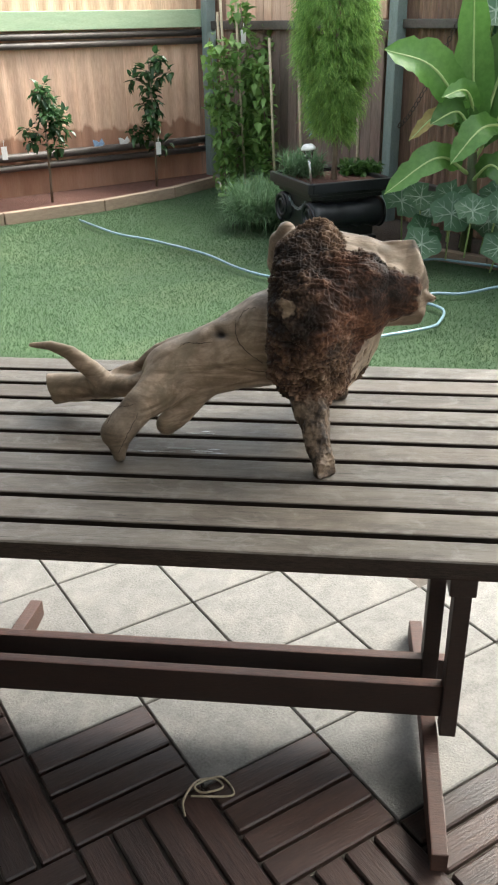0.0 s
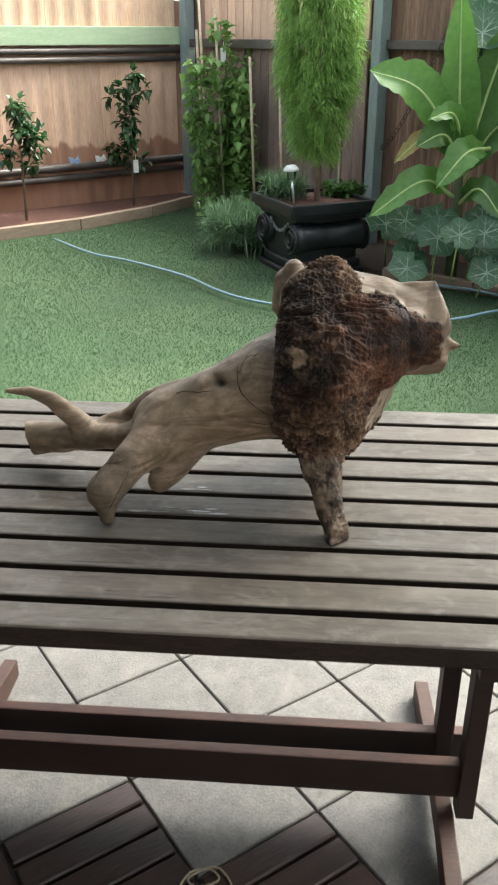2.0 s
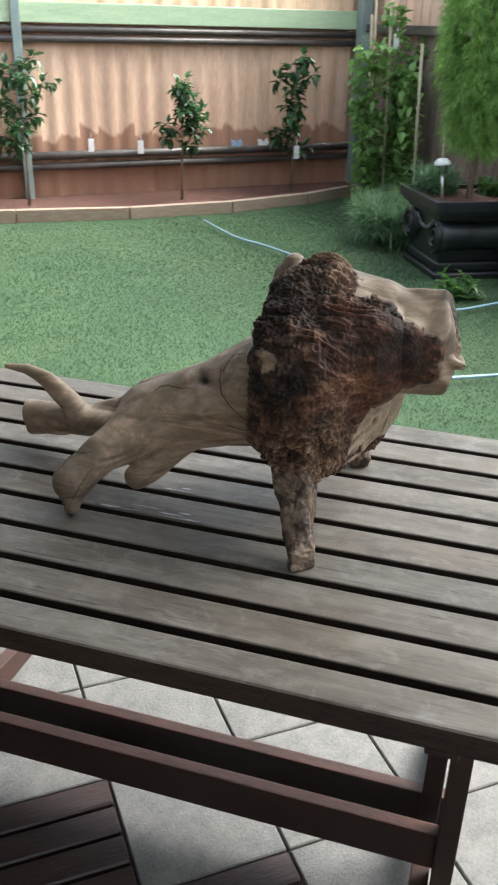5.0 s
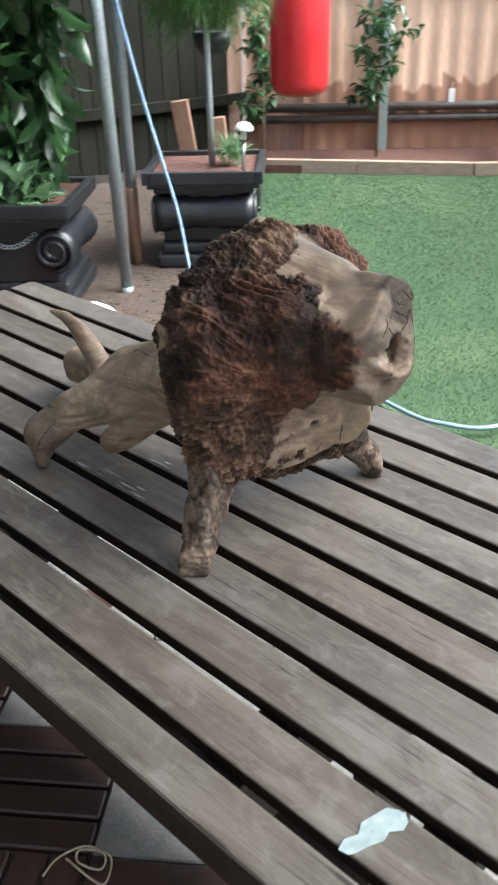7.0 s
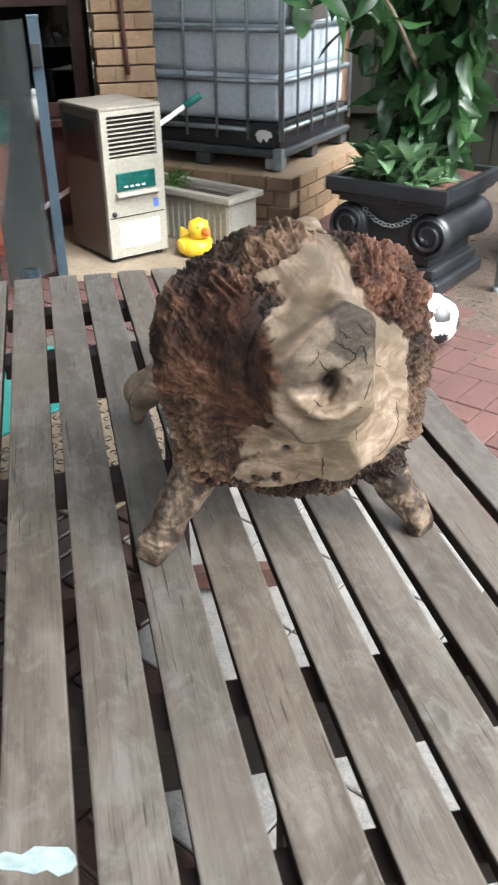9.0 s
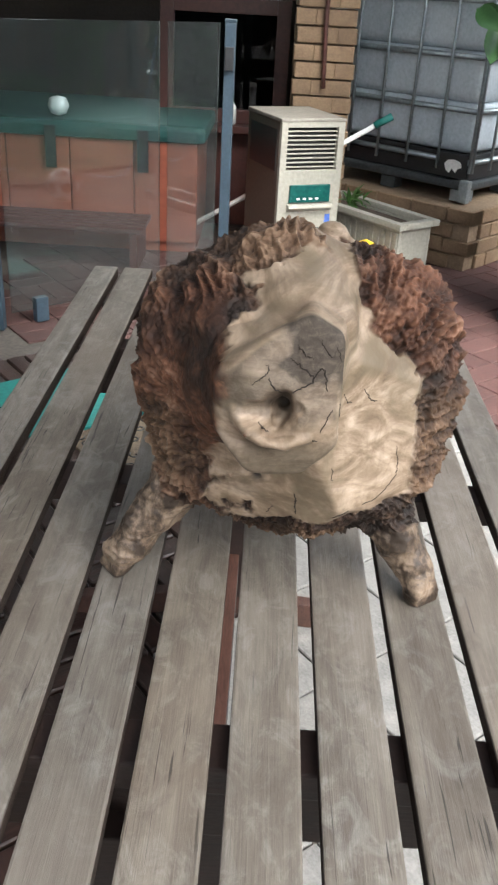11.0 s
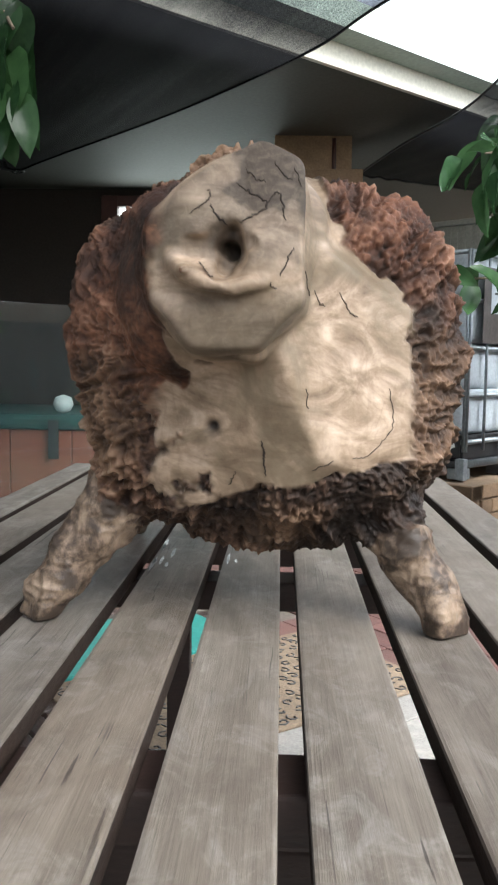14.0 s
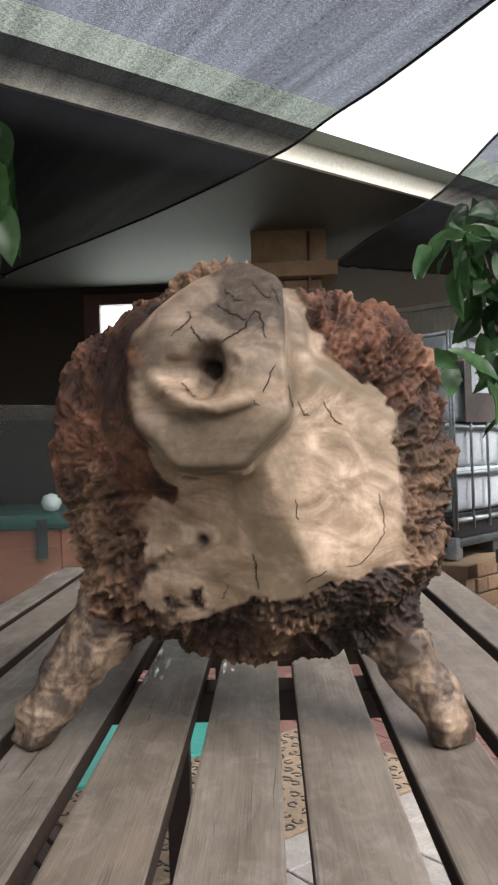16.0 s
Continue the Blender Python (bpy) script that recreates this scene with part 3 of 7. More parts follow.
    mane = blend(mane, limb(p, [(0.10, 1.56, 0.935), (0.14, 1.545, 0.92)], [0.078, 0.05]), 0.03)
    mane = carve(mane, ellipsoid(p, (0.27, 1.475, 1.06), (0.10, 0.06, 0.09)), 0.04)
    mane = carve(mane, p[0] - 0.03 - 0.06 * (p[2] - 1.0), 0.02)
    stub = limb(p, [(0.09, 1.53, 1.04), (0.064, 1.474, 1.055)], [0.02, 0.0145])
    stub = np.maximum(stub, -(0.4 * (p[0] - 0.064) + 0.9 * (p[1] - 1.476)))
    ear = limb(p, [(0.05, 1.69, 1.08), (0.048, 1.682, 1.12), (0.055, 1.675, 1.143)], [0.036, 0.029, 0.020])
    ear = np.minimum(ear, stub)
    chest = ellipsoid(p, (0.13, 1.675, 0.925), (0.145, 0.138, 0.098))
    chest = blend(chest, ellipsoid(p, (0.13, 1.612, 0.92), (0.125, 0.08, 0.078)), 0.02)
    chest = blend(chest, ellipsoid(p, (0.15, 1.70, 1.00), (0.14, 0.1, 0.088)), 0.03)
    chest = blend(chest, limb(p, [(0.13, 1.70, 1.065), (0.20, 1.688, 1.05), (0.25, 1.66, 1.03)], [0.052, 0.046, 0.03]), 0.02)
    for n, q in (((0.88, -0.36, -0.3), (0.252, 1.683, 0.935)), ((0.80, 0.59, 0.08), (0.25, 1.683, 0.935)), ((0.3, 0.62, 0.72), (0.2, 1.728, 1.055)), ((0.75, 0.35, -0.56), (0.24, 1.70, 0.90)), ((0.7, -0.62, -0.35), (0.225, 1.59, 0.92))):
        chest = carve(chest, -sum(n[a] * (p[a] - q[a]) for a in range(3)), 0.004)
    boss = hull(p, [((0.85, 0.5, 0.12), (0.20, 1.752, 0.935)), ((0.1, 0.9, -0.25), (0.17, 1.786, 0.92)), ((0.0, -0.85, 0.1), (0.18, 1.728, 0.93)), ((0.2, 0.2, 0.95), (0.18, 1.75, 0.972)), ((0.2, -0.2, -0.95), (0.18, 1.75, 0.894)), ((-1, 0, 0), (0.1, 1.75, 0.93)), ((0.3, -0.6, 0.74), (0.18, 1.735, 0.962)), ((0.3, 0.7, -0.65), (0.18, 1.777, 0.905))], 0.012)
    chest = blend(chest, boss, 0.005)
    face = hull(p, [((0.92, 0.0, 0.38), (0.325, 1.62, 1.078)), ((0.97, 0.02, -0.25), (0.328, 1.61, 1.02)), ((0.12, -0.05, -0.99), (0.30, 1.615, 0.984)), ((0.1, 0.99, 0.05), (0.30, 1.680, 1.05)), ((0.1, 0.72, -0.69), (0.30, 1.672, 1.010)),
                    ((-0.06, 0.48, 0.87), (0.29, 1.663, 1.128)), ((-0.12, -0.5, 0.85), (0.29, 1.62, 1.122)), ((0.1, -0.66, 0.75), (0.29, 1.58, 1.096)), ((0.25, -0.96, -0.05), (0.30, 1.563, 1.05)), ((0.1, -0.78, -0.62), (0.30, 1.583, 1.0)),
                    ((0.8, -0.58, 0.12), (0.318, 1.582, 1.07)), ((0.88, 0.46, 0.1), (0.322, 1.664, 1.06)), ((-1, 0, 0), (0.10, 1.62, 1.05))], 0.006)
    face = blend(face, limb(p, [(0.10, 1.645, 1.09), (0.20, 1.64, 1.08), (0.26, 1.63, 1.065)], [0.07, 0.062, 0.05]), 0.01)
    face = carve(face, limb(p, [(0.338, 1.578, 1.028), (0.342, 1.598, 1.016), (0.346, 1.625, 1.010), (0.341, 1.655, 1.015)], [0.008, 0.014, 0.016, 0.010]), 0.005)
    face = blend(face, limb(p, [(0.318, 1.587, 1.049), (0.331, 1.596, 1.040), (0.337, 1.611, 1.032), (0.336, 1.630, 1.029), (0.329, 1.650, 1.033)], [0.0095, 0.0095, 0.008, 0.0065, 0.005]), 0.004)
    face = carve(face, ellipsoid(p, (0.337, 1.622, 1.057), (0.020, 0.0190, 0.0240)), 0.006)
    face = carve(face, limb(p, [(0.345, 1.623, 1.058), (0.315, 1.625, 1.057), (0.290, 1.627, 1.056)], [0.013, 0.0085, 0.005]), 0.006)
    face = carve(face, limb(p, [(0.338, 1.629, 1.080), (0.318, 1.627, 1.066), (0.318, 1.624, 1.046)], [0.002, 0.006, 0.007]), 0.004)
    face = carve(face, ellipsoid(p, (0.338, 1.604, 1.054), (0.018, 0.0165, 0.0100)), 0.005)
    face = carve(face, limb(p, [(0.335, 1.584, 1.060), (0.329, 1.596, 1.061), (0.325, 1.610, 1.060)], [0.002, 0.0045, 0.006]), 0.003)
    face = carve(face, limb(p, [(0.331, 1.640, 1.060), (0.335, 1.649, 1.056)], [0.006, 0.002]), 0.003)
    face = carve(face, limb(p, [(0.26, 1.56, 0.985), (0.28, 1.59, 0.968), (0.288, 1.62, 0.966), (0.28, 1.655, 0.985), (0.265, 1.675, 0.995)], [0.009, 0.015, 0.016, 0.012, 0.007]), 0.003)
    spike = limb(p, [(0.31, 1.598, 1.032), (0.341, 1.596, 1.039)], [0.012, 0.003])
    return body, legs, mane, ear, chest, face, spike


def lion_solid(d):
    body_d, legs_d, mane_d, ear_d, chest_d, face_d, spike_d = d
    q = blend(blend(body_d, legs_d, 0.02), mane_d, 0.012)
    q = np.minimum(blend(q, chest_d, 0.008), ear_d)
    return np.minimum(blend(q, face_d, 0.005), spike_d)


def vertex_normals(verts, quads):
    fn = np.cross(verts[quads[:, 2]] - verts[quads[:, 0]], verts[quads[:, 3]] - verts[quads[:, 1]])
    vn = np.zeros_like(verts)
    for a in range(3):
        for c in range(4):
            vn[:, a] += np.bincount(quads[:, c], fn[:, a], len(verts))
    return vn / (np.linalg.norm(vn, axis=1, keepdims=True) + 1e-9)


def split_quads(verts, quads):
    """Each quad becomes four, so that fine relief has vertices to ride on."""
    n = len(verts)
    e = np.stack([quads, np.roll(quads, -1, 1)], 2).reshape(-1, 2)
    key, inv = np.unique(np.sort(e, 1), axis=0, return_inverse=True)
    inv = inv.reshape(-1, 4)
    mids, centres = verts[key].mean(1), verts[quads].mean(1)
    ei = inv + n
    ci = np.arange(len(quads)) + n + len(key)
    out = [np.stack([quads[:, k], ei[:, k], ci, ei[:, (k + 3) % 4]], 1) for k in range(4)]
    return np.concatenate([verts, mids, centres]), np.concatenate(out)


def ridge(n):
    return 1 - np.abs(2 * n - 1)


LION_STEP = 0.0028
g0 = (-0.525, 1.385, 0.725)
gn = (int(0.9 / LION_STEP), int(0.51 / LION_STEP), int(0.48 / LION_STEP))
gx, gy, gz = [g0[a] + LION_STEP * np.arange(gn[a], dtype=np.float32) for a in range(3)]
grid = (gx[:, None, None], gy[None, :, None], gz[None, None, :])
solid = np.maximum(lion_solid(lion_parts(grid)), 0.7365 - grid[2])
verts, quads = net(solid, g0, LION_STEP)
verts, quads = split_quads(verts, quads)
vn = vertex_normals(verts, quads)
off = np.maximum(lion_solid(lion_parts(tuple(verts[:, a] for a in range(3)))), 0.7365 - verts[:, 2])
verts = verts - vn * np.clip(off, -0.0012, 0.0012)[:, None] * 0.8
vn = vertex_normals(verts, quads)
X, Y, Z = (verts[:, a] for a in range(3))
body_v, legs_v, mane_v, ear_v, chest_v, face_v, spike_v = lion_parts((X, Y, Z))


def over(v, lo, hi):
    """0 below lo, 1 above hi (either way round)."""
    return np.clip((v - lo) / (hi - lo), 0, 1)


wob = (value_noise(verts, 45, 3) - 0.5) * 0.02 + (value_noise(verts, 140, 4) - 0.5) * 0.008
turn = np.arctan2(Y - 1.66, Z - 0.985)
rad = np.hypot(Y - 1.66, Z - 0.985)
# burl: the mane, the fringe under the chest and the rough flank
rest = np.minimum(np.minimum(body_v, np.minimum(chest_v, face_v - 0.006)), np.minimum(ear_v, legs_v + 0.012))
bark = over(rest - mane_v + wob, -0.002, 0.002) * over(X, -0.01, 0.01)
skirt = np.interp(Y, [1.54, 1.60, 1.655, 1.70, 1.75, 1.80], [0.848, 0.852, 0.878, 0.881, 0.891, 0.905])
fringe = over(skirt + wob * 0.5 - Z, 0, 0.003) * over(X, 0.03, 0.05) * (legs_v > 0.002) * over(Y, 1.535, 1.55)
flank = over(Y, 1.775, 1.785) * over(X, 0.05, 0.07) * (legs_v > 0.004) * over(Z + wob, 0.87, 0.88)
side_on = over(-vn[:, 1] + wob * 2, 0.42, 0.57) * over(Y, 1.61, 1.60) * over(X, 0.13, 0.15) * over(Z, 1.105, 1.095) * (face_v > 0.002) * (legs_v > 0.01)
bark = np.maximum(np.maximum(bark, fringe), np.maximum(side_on, flank))
legmask = over(np.minimum(np.minimum(body_v, mane_v), chest_v) - legs_v, -0.006, 0.006)
# smoother red-brown cheek between the rim and the muzzle, with a charred, shade-darkened hollow
cheek = over(ellipsoid((X, Y, Z), (0.25, 1.495, 1.05), (0.115, 0.085, 0.1)), 0.02, 0.0) * (face_v > -0.02) * over(Y - wob, 1.578, 1.57)
cheek = np.maximum(cheek, over(Y, 1.57, 1.55) * over(X + wob, 0.175, 0.20) * over(X - wob, 0.262, 0.247) * over(Z - wob, 1.108, 1.098) * over(Z, 0.93, 0.95))
cheek = np.maximum(cheek, side_on * over(Z, 0.87, 0.89) * over(X + wob * 2, 0.18, 0.20))
cheek = np.maximum(cheek, over(X + wob * 1.5, 0.115, 0.14) * over(Y, 1.62, 1.58) * over(Z + wob * 2, 0.93, 0.955) * over(Z - wob * 2, 1.11, 1.09) * bark)
# charred cheek patch, then painted shade in the right mane's hollow
soot_shade = np.clip(1.4 - np.sqrt(((X - 0.25) / 0.05) ** 2 + ((Y - 1.545) / 0.04) ** 2 + ((Z - 1.065) / 0.038) ** 2) + wob * 25, 0, 1)
soot_shade = np.maximum(soot_shade, np.clip(1.3 - np.sqrt(((X - 0.19) / 0.06) ** 2 + ((Y - 1.742) / 0.022) ** 2 + ((Z - 1.045) / 0.024) ** 2) + wob * 20, 0, 1))
tan, warm = np.zeros(len(verts)), np.zeros(len(verts))
for cy, cz, cx, rr, amt in ((1.505, 0.925, 0.15, 0.045, 1.0), (1.62, 1.15, 0.13, 0.05, 1.0), (1.80, 0.965, 0.15, 0.04, 0.9), (1.67, 0.835, 0.18, 0.03, 0.8), (1.80, 0.91, 0.15, 0.03, 0.9)):
    tan = np.maximum(tan, amt * np.clip(1.6 - np.sqrt((Y - cy) ** 2 + (Z - cz) ** 2 + 0.5 * (X - cx) ** 2) / rr + wob * 50, 0, 1))
for cy, cz, cx, rr, amt in ((1.765, 1.09, 0.12, 0.06, 1.0), (1.53, 1.02, 0.18, 0.04, 0.7), (1.545, 0.95, 0.2, 0.04, 1.0), (1.56, 1.10, 0.17, 0.035, 0.9), (1.50, 0.93, 0.15, 0.06, 0.6), (1.555, 1.04, 0.23, 0.03, 0.9), (1.55, 0.97, 0.24, 0.03, 1.0), (1.53, 1.085, 0.2, 0.03, 1.0), (1.525, 1.03, 0.2, 0.035, 1.0), (1.53, 0.98, 0.2, 0.03, 1.0), (1.82, 1.02, 0.12, 0.03, 0.5)):
    warm = np.maximum(warm, amt * np.clip(1.6 - np.sqrt((Y - cy) ** 2 + (Z - cz) ** 2 + 0.5 * (X - cx) ** 2) / rr + wob * 50, 0, 1))
# weathered grey end grain on the muzzle and the hind paw
front = over(vn[:, 0], 0.6, 0.8) * over(X, 0.285, 0.297) * over(Z, 1.035, 1.05)
grey = over(X, 0.285, 0.297) * over(Z + wob - 0.3 * (1.645 - Y), 1.076, 1.09) * over(Y + wob, 1.612, 1.628)
grey = np.maximum(grey, front * (0.62 + 25 * wob))
# below the lip the grey stands for shade on the downward band
grey = np.maximum(grey, (0.45 + 20 * wob) * over(X, 0.27, 0.285) * over(Z, 1.035, 1.02) * (face_v < 0.006))
grey = np.clip(np.maximum(grey, 0.6 * over(X, -0.2, -0.22) * over(Y, 1.52, 1.50)), 0, 1)
# dark knot; pit, mouth and chin groove hold painted shade, the groove some char
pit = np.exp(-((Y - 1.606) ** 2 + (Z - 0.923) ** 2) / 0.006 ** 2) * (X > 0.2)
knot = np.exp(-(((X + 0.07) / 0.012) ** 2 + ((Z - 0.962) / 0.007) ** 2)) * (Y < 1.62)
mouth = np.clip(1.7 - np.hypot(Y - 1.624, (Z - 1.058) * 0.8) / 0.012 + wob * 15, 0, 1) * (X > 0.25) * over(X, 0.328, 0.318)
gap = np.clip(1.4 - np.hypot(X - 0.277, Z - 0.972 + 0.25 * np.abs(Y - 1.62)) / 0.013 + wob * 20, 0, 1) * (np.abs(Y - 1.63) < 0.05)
char_shade = np.clip(np.maximum(np.maximum(pit, knot) * 1.2, np.maximum(0.8 * mouth, 0.75 * gap)), 0, 1)
char_shade = np.maximum(char_shade, 0.35 * over(grey, 0.8, 1.0) * (X > 0.25))
# relief: radial fins and torn shards on the burl, slow waves and tool flats on the bare wood
A = turn * 0.17 + (value_noise(verts, 18, 5) - 0.5) * 0.035
fin1 = ridge(value_noise(np.stack([A, rad * 0.2, X * 0.3], 1), 88, 6)) ** 1.5
fin2 = ridge(value_noise(np.stack([A, rad * 0.45, X * 0.5], 1), 230, 7)) ** 1.5
torn = ridge(value_noise(verts, 170, 16)) ** 1.5
grit = value_noise(verts, 300, 17)
beads = np.clip(value_noise(verts, 150, 18) - 0.42, 0, 1) * over(Z - wob * 2, 1.0, 0.96) * over(Y, 1.62, 1.58)
rim = over(rad, 0.12, 0.165)
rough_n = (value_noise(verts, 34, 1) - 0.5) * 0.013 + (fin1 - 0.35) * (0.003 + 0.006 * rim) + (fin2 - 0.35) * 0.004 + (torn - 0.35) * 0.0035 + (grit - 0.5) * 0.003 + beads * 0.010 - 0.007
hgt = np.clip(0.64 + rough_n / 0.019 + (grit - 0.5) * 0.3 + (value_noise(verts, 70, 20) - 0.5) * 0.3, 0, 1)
flat_n = (value_noise(verts, 13, 8) - 0.5) * 0.005 + (np.abs(value_noise(verts, 20, 9) - 0.5) - 0.25) * 0.007 + (value_noise(verts, 60, 14) - 0.5) * 0.0012
cheek_n = over(X, 0.24, 0.17) * ((fin1 - 0.4) * 0.006 + (fin2 - 0.4) * 0.0045) + (value_noise(verts, 40, 13) - 0.5) * 0.009 + (grit - 0.5) * 0.0015
amount = rough_n * bark * (1 - cheek) + cheek_n * cheek + flat_n * (1 - bark) * (1 - cheek)
amount += legmask * (1 - bark) * ((value_noise(verts, 45, 15) - 0.5) * 0.010 + (ridge(value_noise(verts, 130, 22)) - 0.5) * 0.003)
amount += np.exp(-((Y - 1.617) ** 2 + (Z - 1.045) ** 2) / 0.024 ** 2) * (X > 0.27) * ((value_noise(verts, 110, 18) - 0.5) * 0.005 + (value_noise(verts, 240, 19) - 0.5) * 0.002)
amount -= 0.008 * np.clip(pit + knot, 0, 1)
amount *= over(Z, 0.74, 0.752)
verts = verts + vn * amount[:, None]

M_LION, nt, bsdf = base_mat("driftwood_and_burl", 0.5)
att = {}
for key in ("bark", "cheek", "grey", "char_shade", "leg", "tan", "warm", "hgt", "soot_shade", "fin"):
    a = nt.nodes.new("ShaderNodeAttribute")
    a.attribute_name = key
    att[key] = a.outputs["Fac"]
v = coords(nt)
swirl = noise_tex(nt, coords(nt, (2.2, 4.5, 9)), 2.6, 6, 0.58, 2.4)
grain = mix(nt, 0.5, noise_tex(nt, coords(nt, (6, 60, 60)), 2.2, 5, 0.65, 1.0), noise_tex(nt, coords(nt, (30, 16, 55)), 2.0, 5, 0.65, 1.2))
broad = noise_tex(nt, v, 7.0, 5, 0.6, 0.6)
fine = noise_tex(nt, v, 230.0, 4, 0.7)
lump = noise_tex(nt, v, 40.0, 6, 0.75, 0.6)
pale = ramp(nt, swirl, [(0.34, (0.115, 0.078, 0.05)), (0.44, (0.21, 0.152, 0.105)), (0.54, (0.335, 0.25, 0.182)), (0.68, (0.5, 0.388, 0.3))])
pale = mix(nt, 0.22, pale, ramp(nt, grain, [(0.3, (0.14, 0.088, 0.052)), (0.5, (0.34, 0.238, 0.158)), (0.7, (0.52, 0.385, 0.275))]))
pale = mix(nt, ramp(nt, noise_tex(nt, v, 6.0, 5, 0.65, 1.4), [(0.44, (0, 0, 0)), (0.6, (0.8, 0.8, 0.8))]), pale, (0.15, 0.115, 0.074))
pale = mix(nt, ramp(nt, noise_tex(nt, coords(nt, (7, 7, 7)), 2.0, 3, 0.5, 2.5), [(0.44, (0, 0, 0)), (0.5, (0.22, 0.22, 0.22)), (0.56, (0, 0, 0))]), pale, (0.13, 0.085, 0.052))
# burl colour by relief height: shade painted into crevices, ridges paler
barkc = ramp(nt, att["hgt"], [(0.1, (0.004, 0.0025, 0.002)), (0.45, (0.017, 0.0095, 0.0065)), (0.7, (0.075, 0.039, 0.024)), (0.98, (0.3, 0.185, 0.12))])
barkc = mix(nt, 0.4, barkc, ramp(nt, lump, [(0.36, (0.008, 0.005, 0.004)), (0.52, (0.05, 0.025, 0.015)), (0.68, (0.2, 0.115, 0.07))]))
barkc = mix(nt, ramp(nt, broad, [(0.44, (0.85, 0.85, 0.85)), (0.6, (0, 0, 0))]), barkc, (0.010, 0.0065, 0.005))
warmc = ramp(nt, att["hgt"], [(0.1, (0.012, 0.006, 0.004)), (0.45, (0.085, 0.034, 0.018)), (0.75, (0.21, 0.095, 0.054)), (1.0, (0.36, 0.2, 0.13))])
warmc = mix(nt, 0.35, warmc, ramp(nt, lump, [(0.38, (0.012, 0.006, 0.004)), (0.55, (0.085, 0.035, 0.02)), (0.7, (0.28, 0.14, 0.088))]))
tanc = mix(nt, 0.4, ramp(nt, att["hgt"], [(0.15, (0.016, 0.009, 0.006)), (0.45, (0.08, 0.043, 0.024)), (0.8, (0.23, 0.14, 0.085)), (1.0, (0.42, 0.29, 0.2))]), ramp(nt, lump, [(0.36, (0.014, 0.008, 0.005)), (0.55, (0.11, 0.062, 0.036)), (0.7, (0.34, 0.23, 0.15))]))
# furrows between the cheek's fins get painted shade too
cheekc = mix(nt, 0.62, ramp(nt, att["fin"], [(0.1, (0.006, 0.0035, 0.0025)), (0.4, (0.03, 0.013, 0.008)), (0.65, (0.1, 0.042, 0.022)), (0.95, (0.28, 0.14, 0.08))]), ramp(nt, lump, [(0.38, (0.005, 0.003, 0.0025)), (0.52, (0.045, 0.018, 0.010)), (0.68, (0.24, 0.11, 0.06))]))
cheekc = mix(nt, ramp(nt, broad, [(0.38, (0.7, 0.7, 0.7)), (0.52, (0, 0, 0))]), cheekc, (0.02, 0.009, 0.006))
greyc = ramp(nt, grain, [(0.3, (0.035, 0.027, 0.02)), (0.5, (0.09, 0.07, 0.053)), (0.7, (0.18, 0.144, 0.112))])
legc = ramp(nt, noise_tex(nt, coords(nt, (1.0, 1.0, 0.9)), 34.0, 6, 0.66, 0.2), [(0.42, (0.035, 0.024, 0.017)), (0.48, (0.075, 0.052, 0.037)), (0.56, (0.17, 0.122, 0.086)), (0.72, (0.32, 0.24, 0.175))])
c = mix(nt, att["leg"], pale, legc)
c = mix(nt, att["grey"], c, greyc)
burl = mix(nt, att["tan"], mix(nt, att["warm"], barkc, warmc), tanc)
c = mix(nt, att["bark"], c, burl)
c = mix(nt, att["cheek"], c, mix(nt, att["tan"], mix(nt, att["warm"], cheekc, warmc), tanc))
sooty_shade = nt.nodes.new("ShaderNodeMath")
sooty_shade.operation = "MULTIPLY"
nt.links.new(att["soot_shade"], sooty_shade.inputs[0])
patchy = nt.nodes.new("ShaderNodeMath")
patchy.operation = "MULTIPLY"
nt.links.new(att["bark"], patchy.inputs[0])
nt.links.new(ramp(nt, lump, [(0.38, (1, 1, 1)), (0.62, (0.35, 0.35, 0.35))]), patchy.inputs[1])
nt.links.new(patchy.outputs[0], sooty_shade.inputs[1])
c = mix(nt, sooty_shade.outputs[0], c, (0.011, 0.0075, 0.006))
c = mix(nt, att["char_shade"], c, (0.022, 0.015, 0.011))
nt.links.new(c, bsdf.inputs["Base Color"])
rg = nt.nodes.new("ShaderNodeMapRange")
rg.inputs[3].default_value, rg.inputs[4].default_value = 0.42, 0.62
nt.links.new(grain, rg.inputs[0])
nt.links.new(mix(nt, att["bark"], mix(nt, att["grey"], rg.outputs[0], (0.75, 0.75, 0.75)), (0.66, 0.66, 0.66)), bsdf.inputs["Roughness"])
bsdf.inputs["Specular IOR Level"].default_value = 0.3
hb = mix(nt, att["bark"], mix(nt, 0.7, grain, (0.5, 0.5, 0.5)), mix(nt, 0.5, lump, fine))
bump(nt, bsdf, hb, 0.55, 0.004)
M_CRACK = surface("open_crack_shadow_wood", (0.012, 0.008, 0.006), (0.03, 0.02, 0.014), 40.0, rough=0.95)

# cracks: thin dark slots laid along the wood, tapered at both ends
from mathutils.bvhtree import BVHTree
tree = BVHTree.FromPolygons([Vector(p) for p in verts], quads.tolist())
